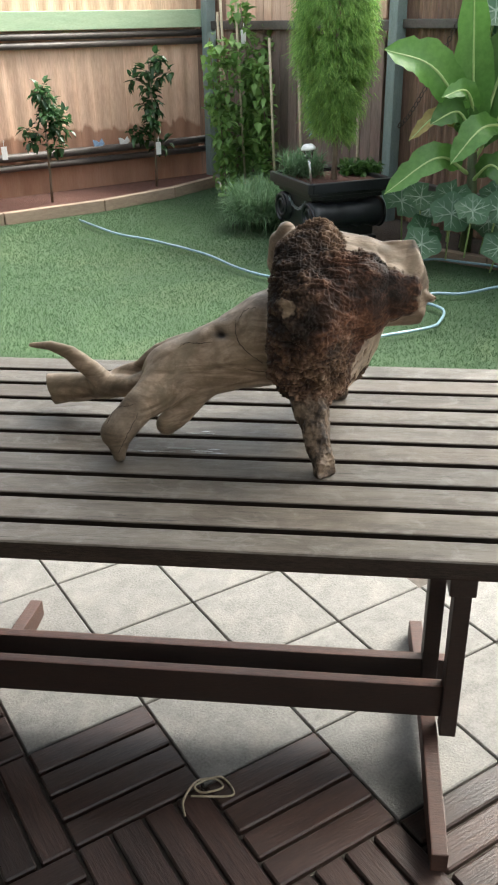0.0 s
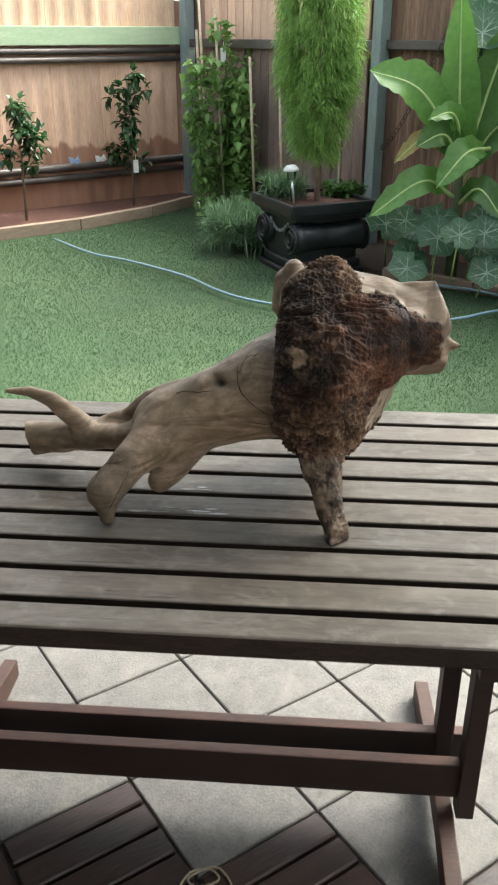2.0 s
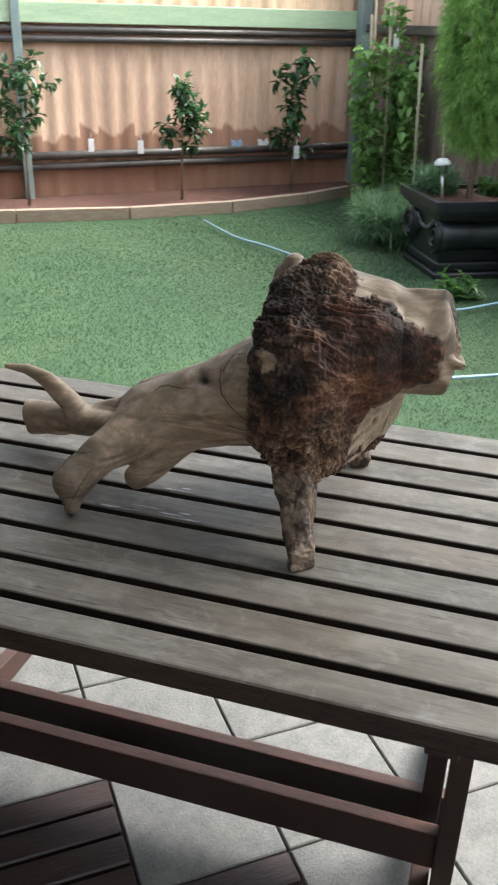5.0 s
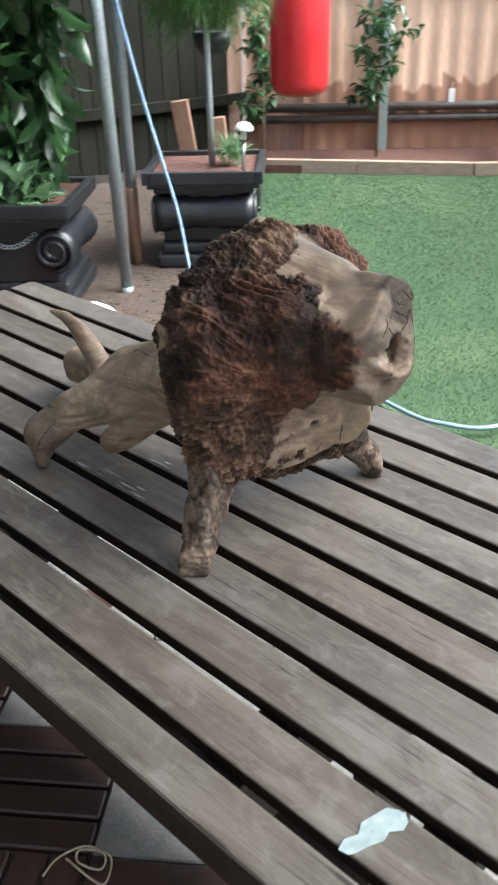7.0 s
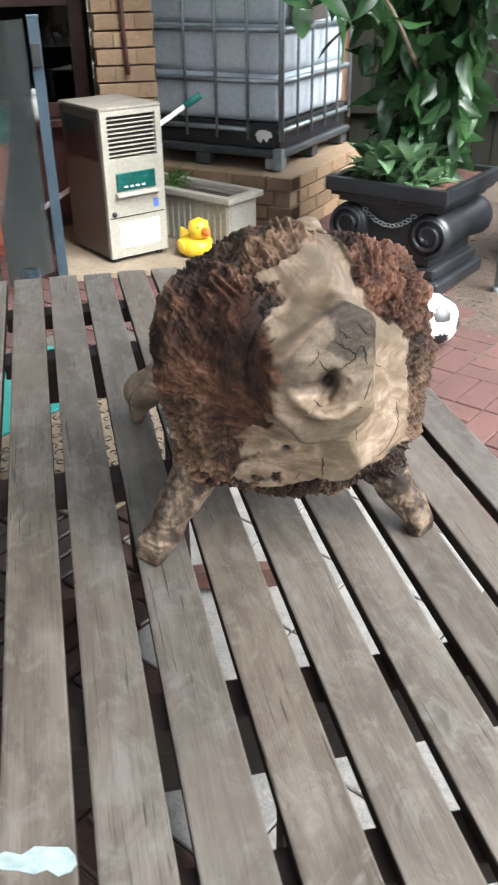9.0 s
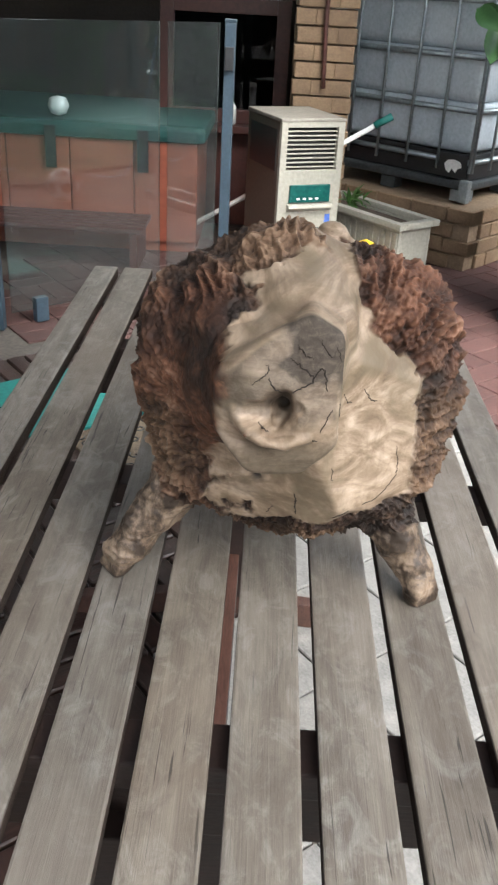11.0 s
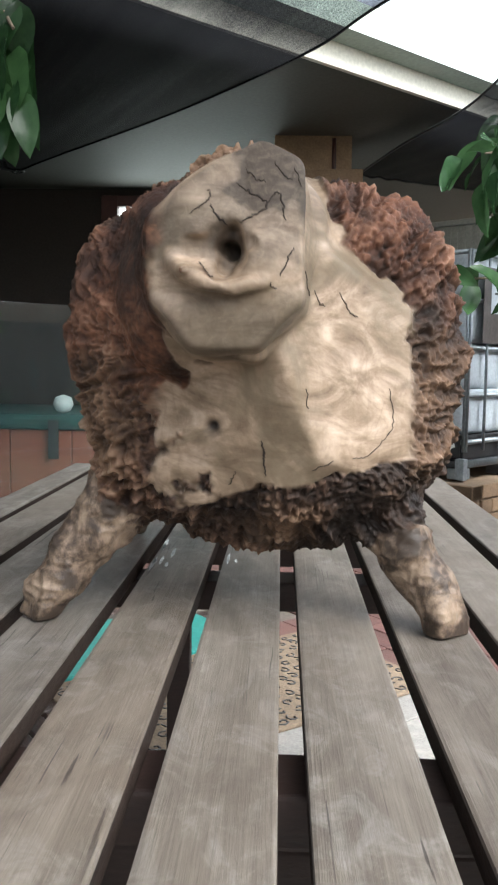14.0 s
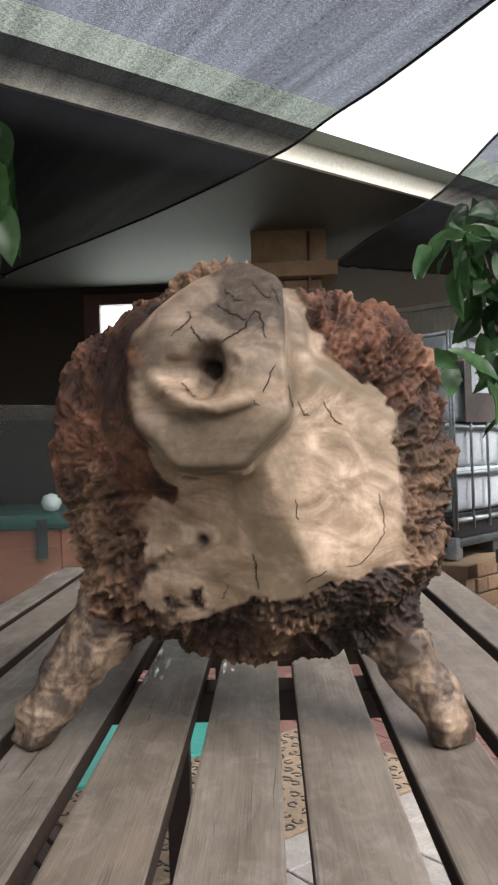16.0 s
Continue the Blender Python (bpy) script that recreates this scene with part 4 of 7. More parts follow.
CRACKS_MUZZLE = [([(1.6295, 1.1029), (1.6363, 1.0984), (1.645, 1.0935), (1.6515, 1.0859), (1.642, 1.0794), (1.6329, 1.0745)], 3), ([(1.6117, 1.0863), (1.6155, 1.0802), (1.623, 1.0737)], 3), ([(1.6102, 1.0976), (1.6109, 1.0919), (1.6048, 1.0851), (1.5973, 1.0806)], 2), ([(1.6515, 1.087), (1.6579, 1.0965), (1.6628, 1.0881), (1.6644, 1.0756)], 2.6), ([(1.6704, 1.0578), (1.6655, 1.048), (1.6609, 1.0377)], 2.2), ([(1.6048, 1.0465), (1.6094, 1.0396), (1.6147, 1.0358)], 2.2)]
CRACKS_BROW = [([(1.6564, 1.1192), (1.6628, 1.1098), (1.6685, 1.1048)], 2.2), ([(1.6352, 1.1147), (1.6427, 1.1071), (1.6496, 1.1041)], 1.6), ([(1.6704, 1.1154), (1.6742, 1.1022)], 1.4), ([(1.6541, 1.0321), (1.659, 1.0283)], 1.5), ([(1.6799, 1.0434), (1.6837, 1.029)], 1.5), ([(1.6882, 1.0366), (1.6932, 1.0264), (1.6969, 1.0245)], 1.4), ([(1.7095, 1.0366), (1.717, 1.0226), (1.7254, 1.0161)], 2.2)]
CRACKS_CHEST = [([(1.6484, 0.9138), (1.65, 0.907), (1.6511, 0.8956), (1.6526, 0.8835)], 3.2), ([(1.7557, 0.9582), (1.7602, 0.9297), (1.7519, 0.9146), (1.7367, 0.9002), (1.7235, 0.9002)], 2.0), ([(1.6268, 0.8861), (1.6211, 0.8729)], 1.5), ([(1.6837, 0.9582), (1.6848, 0.9411)], 1.4), ([(1.7064, 0.8994), (1.6913, 0.8918)], 1.4)]
CRACKS_SIDE = [([(-0.155, 0.929), (-0.139, 0.937), (-0.107, 0.941), (-0.081, 0.947)], 2.4), ([(-0.038, 0.986), (-0.033, 0.959), (-0.012, 0.937), (0.019, 0.915)], 3.2), ([(-0.018, 0.903), (0.019, 0.895), (0.093, 0.9)], 2.8), ([(-0.033, 0.981), (-0.023, 1.003), (0.003, 1.015)], 2.2), ([(-0.277, 0.817), (-0.259, 0.84), (-0.225, 0.85)], 2.0), ([(-0.216, 0.835), (-0.235, 0.8), (-0.256, 0.76)], 2.4)]
rv, rq = [], []
rnd = random.Random(11)
for group, ray_dir, start in ((CRACKS_MUZZLE + CRACKS_BROW + CRACKS_CHEST, Vector((-1, 0, 0)), 0.6), (CRACKS_SIDE, Vector((0, 1, 0)), 1.2)):
    for pts, width in group:
        line = []
        for q in smooth_path([(a, b, 0) for a, b in pts], 7):
            a, b = q.x + rnd.uniform(-0.0011, 0.0011), q.y + rnd.uniform(-0.0011, 0.0011)
            o = Vector((start, a, b)) if ray_dir.x else Vector((a, start, b))
            hit = tree.ray_cast(o, ray_dir)
            if hit[0] is not None:
                line.append((hit[0], hit[1]))
        for i in range(len(line)):
            p, n = line[i]
            t = (line[min(i + 1, len(line) - 1)][0] - line[max(i - 1, 0)][0]).normalized()
            side = n.cross(t).normalized()
            w = 0.00023 * width * (0.25 + math.sin(math.pi * min(1, (i + 0.3) / len(line))) ** 0.6) * rnd.uniform(0.6, 1.2)
            base = len(verts) + len(rv)
            rv += [p + side * w + n * 0.0004, p + n * 0.0011, p - side * w + n * 0.0004]
            if i:
                rq += [(base - 3, base - 2, base + 1, base), (base - 2, base - 1, base + 2, base + 1)]
me = bpy.data.meshes.new("lion_sculpture")
nq = len(quads)
me.from_pydata(verts.tolist() + [tuple(p) for p in rv], [], quads.tolist() + rq)
me.materials.append(M_LION), me.materials.append(M_CRACK)
me.polygons.foreach_set("use_smooth", [True] * len(me.polygons))
me.polygons.foreach_set("material_index", [0] * nq + [1] * len(rq))
for key, data in (("bark", bark), ("cheek", cheek), ("grey", grey), ("char_shade", char_shade), ("leg", legmask), ("tan", tan), ("warm", warm), ("hgt", hgt), ("soot_shade", soot_shade), ("fin", np.clip(0.6 * fin1 + 0.4 * fin2, 0, 1))):
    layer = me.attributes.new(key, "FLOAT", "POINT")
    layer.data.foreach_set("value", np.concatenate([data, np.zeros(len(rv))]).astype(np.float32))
lion = tagged(new("lion_sculpture", me), "carved driftwood lion with a rough dark burl mane on the table", "sculpture")


# ---- plants ----
def leaf_mesh(name, spots, material, parent, label="", fold=0.25, curl=0.2, teeth=0):
    """Many leaves in one part. Each spot: base, way, up, length, width."""
    vs, fs = [], []
    for base, way, up, ln, w in spots:
        way = Vector(way).normalized()
        side = way.cross(Vector(up))
        side = (side if side.length > 1e-4 else way.orthogonal()).normalized()
        nrm = side.cross(way)
        b = Vector(base)
        i = len(vs)
        m1, m2, tip = b + way * ln * 0.3, b + way * ln * 0.65 - nrm * ln * curl * 0.3, b + way * ln - nrm * ln * curl
        vs += [b, m1, m2, tip, m1 + side * w * 0.5 + nrm * w * fold, m1 - side * w * 0.5 + nrm * w * fold, m2 + side * w * 0.38 + nrm * w * fold, m2 - side * w * 0.38 + nrm * w * fold]
        fs += [(i, i + 4, i + 1), (i, i + 1, i + 5), (i + 1, i + 4, i + 6, i + 2), (i + 1, i + 2, i + 7, i + 5), (i + 2, i + 6, i + 3), (i + 2, i + 3, i + 7)]
    me = bpy.data.meshes.new(name)
    me.from_pydata([tuple(p) for p in vs], [], fs)
    me.polygons.foreach_set("use_smooth", [True] * len(me.polygons))
    me.materials.append(material)
    ob = new(name, me)
    ob.parent = parent
    if label:
        ob["label"] = label
    return ob


def broad_leaves(name, spots, material, parent, fold=0.15, curl=0.25):
    """Large leaves near the eye: a drooping midrib, a pointed outline and wavy margins. Each spot: base, way, up, length, width."""
    vs, fs = [], []
    n = 8
    for k, (base, way, up, ln, w) in enumerate(spots):
        way = Vector(way).normalized()
        side = way.cross(Vector(up))
        side = (side if side.length > 1e-4 else way.orthogonal()).normalized()
        nrm = side.cross(way)
        i0 = len(vs)
        for i in range(n + 1):
            t = i / n
            mid = Vector(base) + way * ln * t - nrm * ln * curl * t * t
            half = 0.5 * w * (math.sin(math.pi * min(1.0, t ** 0.75)) ** 0.8 if 0 < t < 1 else 0.02)
            for q in (-1, -0.5, 0, 0.5, 1):
                wave = 0.07 * w * math.sin(9 * t + 2.1 * q + k) * abs(q)
                vs.append(mid + side * half * q + nrm * (fold * 2 * half * abs(q) + wave))
        for i in range(n):
            for q in range(4):
                a = i0 + i * 5 + q
                fs.append((a, a + 1, a + 6, a + 5))
    me = bpy.data.meshes.new(name)
    me.from_pydata([tuple(p) for p in vs], [], fs)
    me.polygons.foreach_set("use_smooth", [True] * len(me.polygons))
    me.materials.append(material)
    ob = new(name, me)
    ob.parent = parent
    return ob


def rand_way(r, up=0.0):
    v = Vector((r.gauss(0, 1), r.gauss(0, 1), r.gauss(0, 1) + up))
    return v.normalized()


L_DARK = leaf_mat("dark_glossy_leaf", (0.016, 0.045, 0.018), (0.05, 0.11, 0.04), 0.27)
L_MID = leaf_mat("mid_green_leaf", (0.03, 0.085, 0.02), (0.1, 0.2, 0.05), 0.4)
L_BRIGHT = leaf_mat("bright_feathery_foliage", (0.07, 0.18, 0.03), (0.3, 0.47, 0.12), 0.5)
L_BANANA = leaf_mat("banana_leaf", (0.06, 0.16, 0.03), (0.15, 0.32, 0.07), 0.35)
L_BANANA_DARK = leaf_mat("shaded_banana_leaf", (0.035, 0.1, 0.02), (0.1, 0.22, 0.05), 0.35)
L_PUMPKIN = leaf_mat("pumpkin_leaf", (0.02, 0.065, 0.032), (0.05, 0.125, 0.055), 0.5)
L_VEIN = leaf_mat("pale_leaf_vein", (0.16, 0.25, 0.17), (0.26, 0.36, 0.26), 0.5)
L_VINE = leaf_mat("light_vine_leaf", (0.1, 0.22, 0.05), (0.26, 0.42, 0.13), 0.45)
L_GREY = leaf_mat("grey_green_herb", (0.07, 0.15, 0.06), (0.17, 0.28, 0.15), 0.5)
L_GRASS = leaf_mat("grass_blade", (0.03, 0.078, 0.026), (0.046, 0.102, 0.036), 0.6, top=1.1)
M_BARKT = surface("grey_brown_stem", (0.12, 0.09, 0.06), (0.28, 0.22, 0.16), 14.0, (1, 1, 0.3), 0.85, bumps=0.5)
M_STAKE = surface("pale_bamboo_stake", (0.4, 0.33, 0.22), (0.58, 0.5, 0.36), 8.0, rough=0.7)
M_WHITE = surface("white_plastic", (0.68, 0.68, 0.66), (0.8, 0.8, 0.78), 6.0, rough=0.4, bumps=0.03)
M_CHROME = surface("brushed_steel", (0.5, 0.5, 0.5), (0.7, 0.7, 0.7), 10.0, rough=0.3, metal=0.9, bumps=0.02)
M_RED = surface("red_vinyl", (0.42, 0.014, 0.018), (0.58, 0.03, 0.035), 5.0, rough=0.35, bumps=0.05)
M_BLUEHOSE = surface("pale_blue_hose", (0.18, 0.3, 0.37), (0.28, 0.42, 0.48), 12.0, rough=0.45, bumps=0.03)
M_BLUEROPE = surface("blue_rope", (0.16, 0.26, 0.42), (0.3, 0.42, 0.58), 60.0, rough=0.7)
M_BLACK = surface("black_plastic", (0.008, 0.008, 0.009), (0.022, 0.022, 0.024), 8.0, rough=0.45, bumps=0.05)
M_RUSTCHAIN = surface("dull_dark_chain", (0.04, 0.03, 0.025), (0.16, 0.12, 0.1), 30.0, rough=0.5, metal=0.6)
M_TIMBER = surface("reddish_sawn_timber", (0.17, 0.085, 0.055), (0.31, 0.185, 0.125), 6.0, (8, 8, 1), 0.75, bumps=0.3)

# grass blades
gr = np.random.RandomState(4)
gp = np.stack([gr.uniform(-4.0, 2.2, 520000), gr.uniform(2.5, 8.6, 520000)], 1)
hit = np.zeros(len(gp), bool)
for (x0, y0), (x1, y1) in zip(LAWN, LAWN[1:] + LAWN[:1]):
    if y0 != y1:
        hit ^= ((y0 > gp[:, 1]) != (y1 > gp[:, 1])) & (gp[:, 0] < (x1 - x0) * (gp[:, 1] - y0) / (y1 - y0) + x0)
gp = gp[hit][:250000]
patch = value_noise(np.c_[gp, np.zeros(len(gp))], 1.6, 21)
hgt = 0.008 + 0.012 * gr.rand(len(gp)) * (0.4 + patch)
ang = gr.rand(len(gp)) * 2 * np.pi
wid = 0.0016
lean = gr.normal(0, 0.012, (len(gp), 2))
va = np.c_[gp + wid * np.c_[np.cos(ang), np.sin(ang)], np.full(len(gp), LAWN_Z - 0.004)]
vb = np.c_[gp - wid * np.c_[np.cos(ang), np.sin(ang)], np.full(len(gp), LAWN_Z - 0.004)]
vc = np.c_[gp + lean, LAWN_Z + hgt]
me = bpy.data.meshes.new("grass")
me.from_pydata(np.stack([va, vb, vc], 1).reshape(-1, 3).tolist(), [], np.arange(len(gp) * 3).reshape(-1, 3).tolist())
me.materials.append(L_GRASS)
tagged(new("grass", me), "short soft green lawn grass, slightly uneven and worn", "grass", kind="stuff")

# garden bed with mulch and timber edging
BED = [(-4.42, 6.25), (-3.9, 5.9), (-2.55, 6.78), (-1.88, 7.38), (-1.39, 8.0), (-1.08, 8.6), (-1.2, 9.0)]
tagged(link_mesh("garden_bed", prism(bmesh.new(), BED, -0.05, 0.085), M_MULCH), "red-brown bark mulch bed along the fence", "garden bed", kind="structure")
EDGE = [(-4.25, 5.72), (-3.3, 6.3), (-2.55, 6.75), (-1.88, 7.33), (-1.39, 7.95), (-1.08, 8.55)]
edging = new("garden_edging")
tagged(edging, "pale timber edging boards along the mulch bed", "edging", kind="structure")
for a, b in zip(EDGE, EDGE[1:]):
    part("edging_board", box(bmesh.new(), 0.004, -0.02, -0.05, math.dist(a, b) - 0.004, 0.045, 0.125, 0.006, wall_frame(a, b)), M_EDGING, edging)
BED2 = [(0.78, 5.83), (1.1, 5.65), (1.6, 5.33), (3.2, 4.3), (3.2, 3.95), (-0.55, 8.3), (0.1, 7.25), (0.3, 6.35), (0.5, 6.05)]
tagged(link_mesh("garden_bed_2", prism(bmesh.new(), BED2, -0.05, 0.06), M_SOIL), "dark soil bed under bananas and pumpkin vines", "garden bed", kind="structure")
edging2 = new("garden_edging_2")
tagged(edging2, "pale timber edging along the banana bed", "edging", kind="structure")
for a, b in (((0.55, 5.98), (1.1, 5.63)), ((1.1, 5.63), (1.9, 5.15))):
    part("edging_board", box(bmesh.new(), 0.004, -0.02, -0.05, math.dist(a, b) - 0.004, 0.05, 0.1, 0.006, wall_frame(a, b)), M_EDGING, edging2)


def planter(m, label):
    """A square black pot shaped like a column capital: rim, scrolled bolsters, foot."""
    root = thing("planter", m, label, "planter", "black scroll planters")
    bm = bmesh.new()
    for x0, y0, x1, y1 in ((-0.32, -0.32, 0.32, -0.28), (-0.32, 0.28, 0.32, 0.32), (-0.32, -0.28, -0.28, 0.28), (0.28, -0.28, 0.32, 0.28)):
        box(bm, x0, y0, 0.455, x1, y1, 0.52, 0.006)
    part("rim", bm, M_BLACK_POT, root)
    bm = bmesh.new()
    for z0, z1, a, b in ((0.43, 0.4549, 0.30, 0.30), (0.40, 0.4299, 0.27, 0.27), (0.13, 0.3999, 0.22, 0.235)):
        box(bm, -a, -b, z0, a, b, z1, 0.01)
    part("bowl", bm, M_BLACK_POT, root)
    part("soil", box(bmesh.new(), -0.279, -0.279, 0.4551, 0.279, 0.279, 0.495), M_MULCH, root, "red-brown mulch in the pot")
    for sx in (-1, 1):
        bm = bmesh.new()
        prof = [(0.02, -0.27), (0.1, -0.265), (0.105, -0.22), (0.085, -0.15), (0.095, -0.1), (0.08, -0.06), (0.09, 0), (0.08, 0.06), (0.095, 0.1), (0.085, 0.15), (0.105, 0.22), (0.1, 0.265), (0.02, 0.27)]
        lathe(bm, prof, 24, Matrix.Translation((sx * 0.215, 0, 0.29)) @ pose(0, 0, 0, 90, 0, 0))
        part("bolster", bm, M_BLACK_POT, root)
        for sy in (-1, 1):
            bm = bmesh.new()
            spiral = [(sx * 0.215 + sx * (0.1 - 0.075 * k / 40) * math.cos(-math.pi / 2 + k * 0.32), sy * 0.272, 0.29 + (0.1 - 0.075 * k / 40) * math.sin(-math.pi / 2 + k * 0.32)) for k in range(41)]
            tube(bm, spiral, 0.012, 8)
            part("scroll", bm, M_BLACK_POT, root)
    for sy in (-1, 1):
        bm = bmesh.new()
        for k in range(13):
            t = (k - 6) / 6
            c = Vector((t * 0.13, sy * 0.25, 0.31 + 0.06 * t * t))
            ring = [c + Vector((0.014 * math.cos(a * math.pi / 4), sy * 0.006 * (k % 2), 0.009 * math.sin(a * math.pi / 4))) for a in range(9)]
            tube(bm, ring, 0.0035, 5)
        part("garland", bm, M_STEEL, root, "worn silvery moulded chain garland")
    bm = box(bmesh.new(), -0.29, -0.27, 0.0, 0.29, 0.27, 0.07, 0.02, segs=3)
    box(bm, -0.26, -0.25, 0.0701, 0.26, 0.25, 0.131, 0.02, segs=3)
    part("foot", bm, M_BLACK_POT, root)
    return root


planter(pose(0.06, 6.22, LAWN_Z - 0.03, 0, 0, -62), "black scroll planter with feathery tree, standing on the lawn edge")
planter(pose(-2.74, 4.20, 0.0, 0, 0, -49), "black scroll planter with a bare-stemmed tree and mulch")
planter(pose(-2.96, 3.12, 0.0, 0, 0, 41), "black scroll planter with a large leafy plant")


def strands(name, r, center, spread, count, ln, material, parent, label=""):
    """A crown of drooping feathery sprays, each a fan of thin needles, round a tear-shaped core."""
    vs, fs = [], []
    per = 90
    for _ in range(count // per):
        u, h = r.random() * 2 * math.pi, r.random()
        rad = spread[0] * min(1.0, (h + 0.01) / 0.4) ** 0.75 * r.uniform(0.5, 1.0) ** 0.4 * (1 + 0.1 * math.sin(4 * u + 8 * h))
        p = Vector((center[0] + rad * 0.8 * math.cos(u), center[1] + rad * 0.8 * math.sin(u), center[2] + spread[1] * (h - 0.5) + 0.05))
        out = Vector((math.cos(u), math.sin(u), r.uniform(-0.5, 0.3))) + 0.3 * rand_way(r)
        out.normalize()
        size = ln * r.uniform(0.8, 1.5)
        for _ in range(per):
            f = r.random()
            q = p + out * size * f * 0.8 - Vector((0, 0, size * 0.6 * f * f)) + 0.22 * size * rand_way(r) * (0.4 + f)
            way = (out * 0.6 + Vector((0, 0, -0.8)) + 0.55 * rand_way(r)).normalized()
            side = way.cross(rand_way(r)).normalized() * 0.0026
            l1 = size * r.uniform(0.25, 0.5)
            i = len(vs)
            vs += [q - side, q + side, q + way * l1]
            fs.append((i, i + 1, i + 2))
    me = bpy.data.meshes.new(name)
    me.from_pydata([tuple(v) for v in vs], [], fs)
    me.materials.append(material)
    ob = new(name, me)
    ob.parent = parent
    if label:
        ob["label"] = label
    return ob


def at(root):
    return root.matrix_world.inverted()


r6 = random.Random(21)
ftree = thing("potted_tree", pose(0.085, 6.17, 0.49), "dense feathery bright green tree on a thin trunk in the planter", "tree")
part("trunk", tube(bmesh.new(), [(0, 0, -0.04), (0.01, 0.0, 0.3), (0.0, 0.01, 0.7), (0.01, 0, 1.3)], [0.02, 0.018, 0.015, 0.01], 8), M_BARKT, ftree)
strands("crown", r6, (-0.02, 0, 1.05), (0.225, 1.5), 100000, 0.1, L_BRIGHT, ftree)

gtree = thing("potted_tree", pose(-2.72, 4.22, 0.495), "slim bare-stemmed tree with drooping green crown", "tree")
part("trunk", tube(bmesh.new(), [(0, 0, -0.03), (0.0, 0.0, 0.4), (-0.01, 0.01, 0.8), (0.0, 0, 1.4)], [0.018, 0.017, 0.015, 0.01], 8), M_STEEL, gtree)
strands("crown", r6, (0, 0, 1.2), (0.42, 0.9), 36000, 0.14, L_MID, gtree)
hpot = thing("hanging_pot", pose(-2.78, 4.32, 1.04), "small dark round pot hanging from the tree", "pot")
part("bowl", lathe(bmesh.new(), [(0.02, 0.0), (0.07, 0.012), (0.1, 0.06), (0.11, 0.12), (0.104, 0.12), (0.02, 0.11)], 20), M_BLACK, hpot)
for k in range(3):
    a = k * 2.1
    part("cord", tube(bmesh.new(), [(0.1 * math.cos(a), 0.1 * math.sin(a), 0.115), (0, 0, 0.55)], 0.003, 5), M_BLACK, hpot)


def tufts(name, m, count, ln, width, material, label, category, spread=0.22, up=0.8, seed=1):
    r = random.Random(seed)
    root = thing(name, m, label, category)
    spots = []
    for _ in range(count):
        a, d = r.random() * 6.283, spread * math.sqrt(r.random())
        h = r.random() * ln * 1.2
        spots.append(((d * math.cos(a), d * math.sin(a), h * 0.7), rand_way(r, up), (0, 0, 1), ln * r.uniform(0.5, 1.1), width * r.uniform(0.6, 1.1)))
    leaf_mesh("foliage", spots, material, root)
    return root


tufts("herb_clump", pose(-0.14, 6.3, 0.49), 900, 0.14, 0.008, L_GREY, "soft grey-green rosemary clump in the planter", "herb", 0.14, 1.0, 3)
tufts("herb_clump", pose(0.27, 6.42, 0.49), 500, 0.07, 0.035, L_MID, "leafy green strawberry plants in the planter", "herb", 0.14, 0.6, 4)
tufts("herb_clump", pose(-2.62, 4.28, 0.495), 220, 0.12, 0.008, L_GREY, "thin grey-green chives in the planter", "herb", 0.06, 1.6, 5)
tufts("bush", pose(-0.42, 6.75, 0.12), 3600, 0.2, 0.008, L_GREY, "loose grey-green lavender bush beside the planter", "bush", 0.3, 1.0, 6)
tufts("weed", pose(0.12, 5.5, 0.03), 60, 0.12, 0.05, L_MID, "low broad green weed beside the planter", "weed", 0.1, 0.6, 8)


def solar_light(m):
    root = thing("solar_light", m, "small silver solar garden light stuck in the soil", "lamp", "solar lights")
    part("stake", tube(bmesh.new(), [(0, 0, 0), (0, 0, 0.17)], 0.008, 10), M_CHROME, root)
    part("lens", lathe(bmesh.new(), [(0.01, 0.17), (0.022, 0.175), (0.034, 0.225), (0.01, 0.2251)], 16), glass_mat("clear_lens", (0.85, 0.88, 0.88)), root)
    part("cap", lathe(bmesh.new(), [(0.01, 0.2255), (0.05, 0.226), (0.05, 0.24), (0.03, 0.262), (0.005, 0.264)], 16), M_WHITE, root, "white cap")
    return root


solar_light(pose(-0.06, 5.98, 0.49, 0, -6, 0))
solar_light(pose(-2.42, 4.16, 0.49, 0, 3, 0))


def shrub(m, height, count, label, seed, spread=0.2, leaf=0.075, material=None, bare=0.3):
    r = random.Random(seed)
    root = thing("shrub", m, label, "shrub", "shrubs along the fence")
    bm = bmesh.new()
    tube(bm, [(0, 0, -0.02), (0.01, 0.01, height * 0.5), (-0.01, 0, height * 0.97)], [0.013, 0.01, 0.004], 7)
    spots = []
    for k in range(14):
        z = height * (bare + (0.96 - bare) * k / 13)
        a = r.random() * 6.283
        ln = spread * r.uniform(0.5, 1.1) * (1.0 if k < 11 else 0.6)
        end = Vector((ln * math.cos(a), ln * math.sin(a), z + ln * 0.4))
        tube(bm, [(0, 0, z), tuple(Vector((0, 0, z)).lerp(end, 0.5) + Vector((0, 0, 0.01))), tuple(end)], [0.005, 0.004, 0.002], 5)
        for _ in range(count // 14):
            p = Vector((0, 0, z)).lerp(end, r.uniform(0.25, 1.05))
            w = rand_way(r, -0.5)
            spots.append((p + w * 0.02, w, (0, 0, 1), leaf * r.uniform(0.6, 1.2), leaf * 0.5 * r.uniform(0.8, 1.1)))
    part("stem", bm, M_BARKT, root)
    leaf_mesh("crown", spots, material or L_DARK, root)
    return root


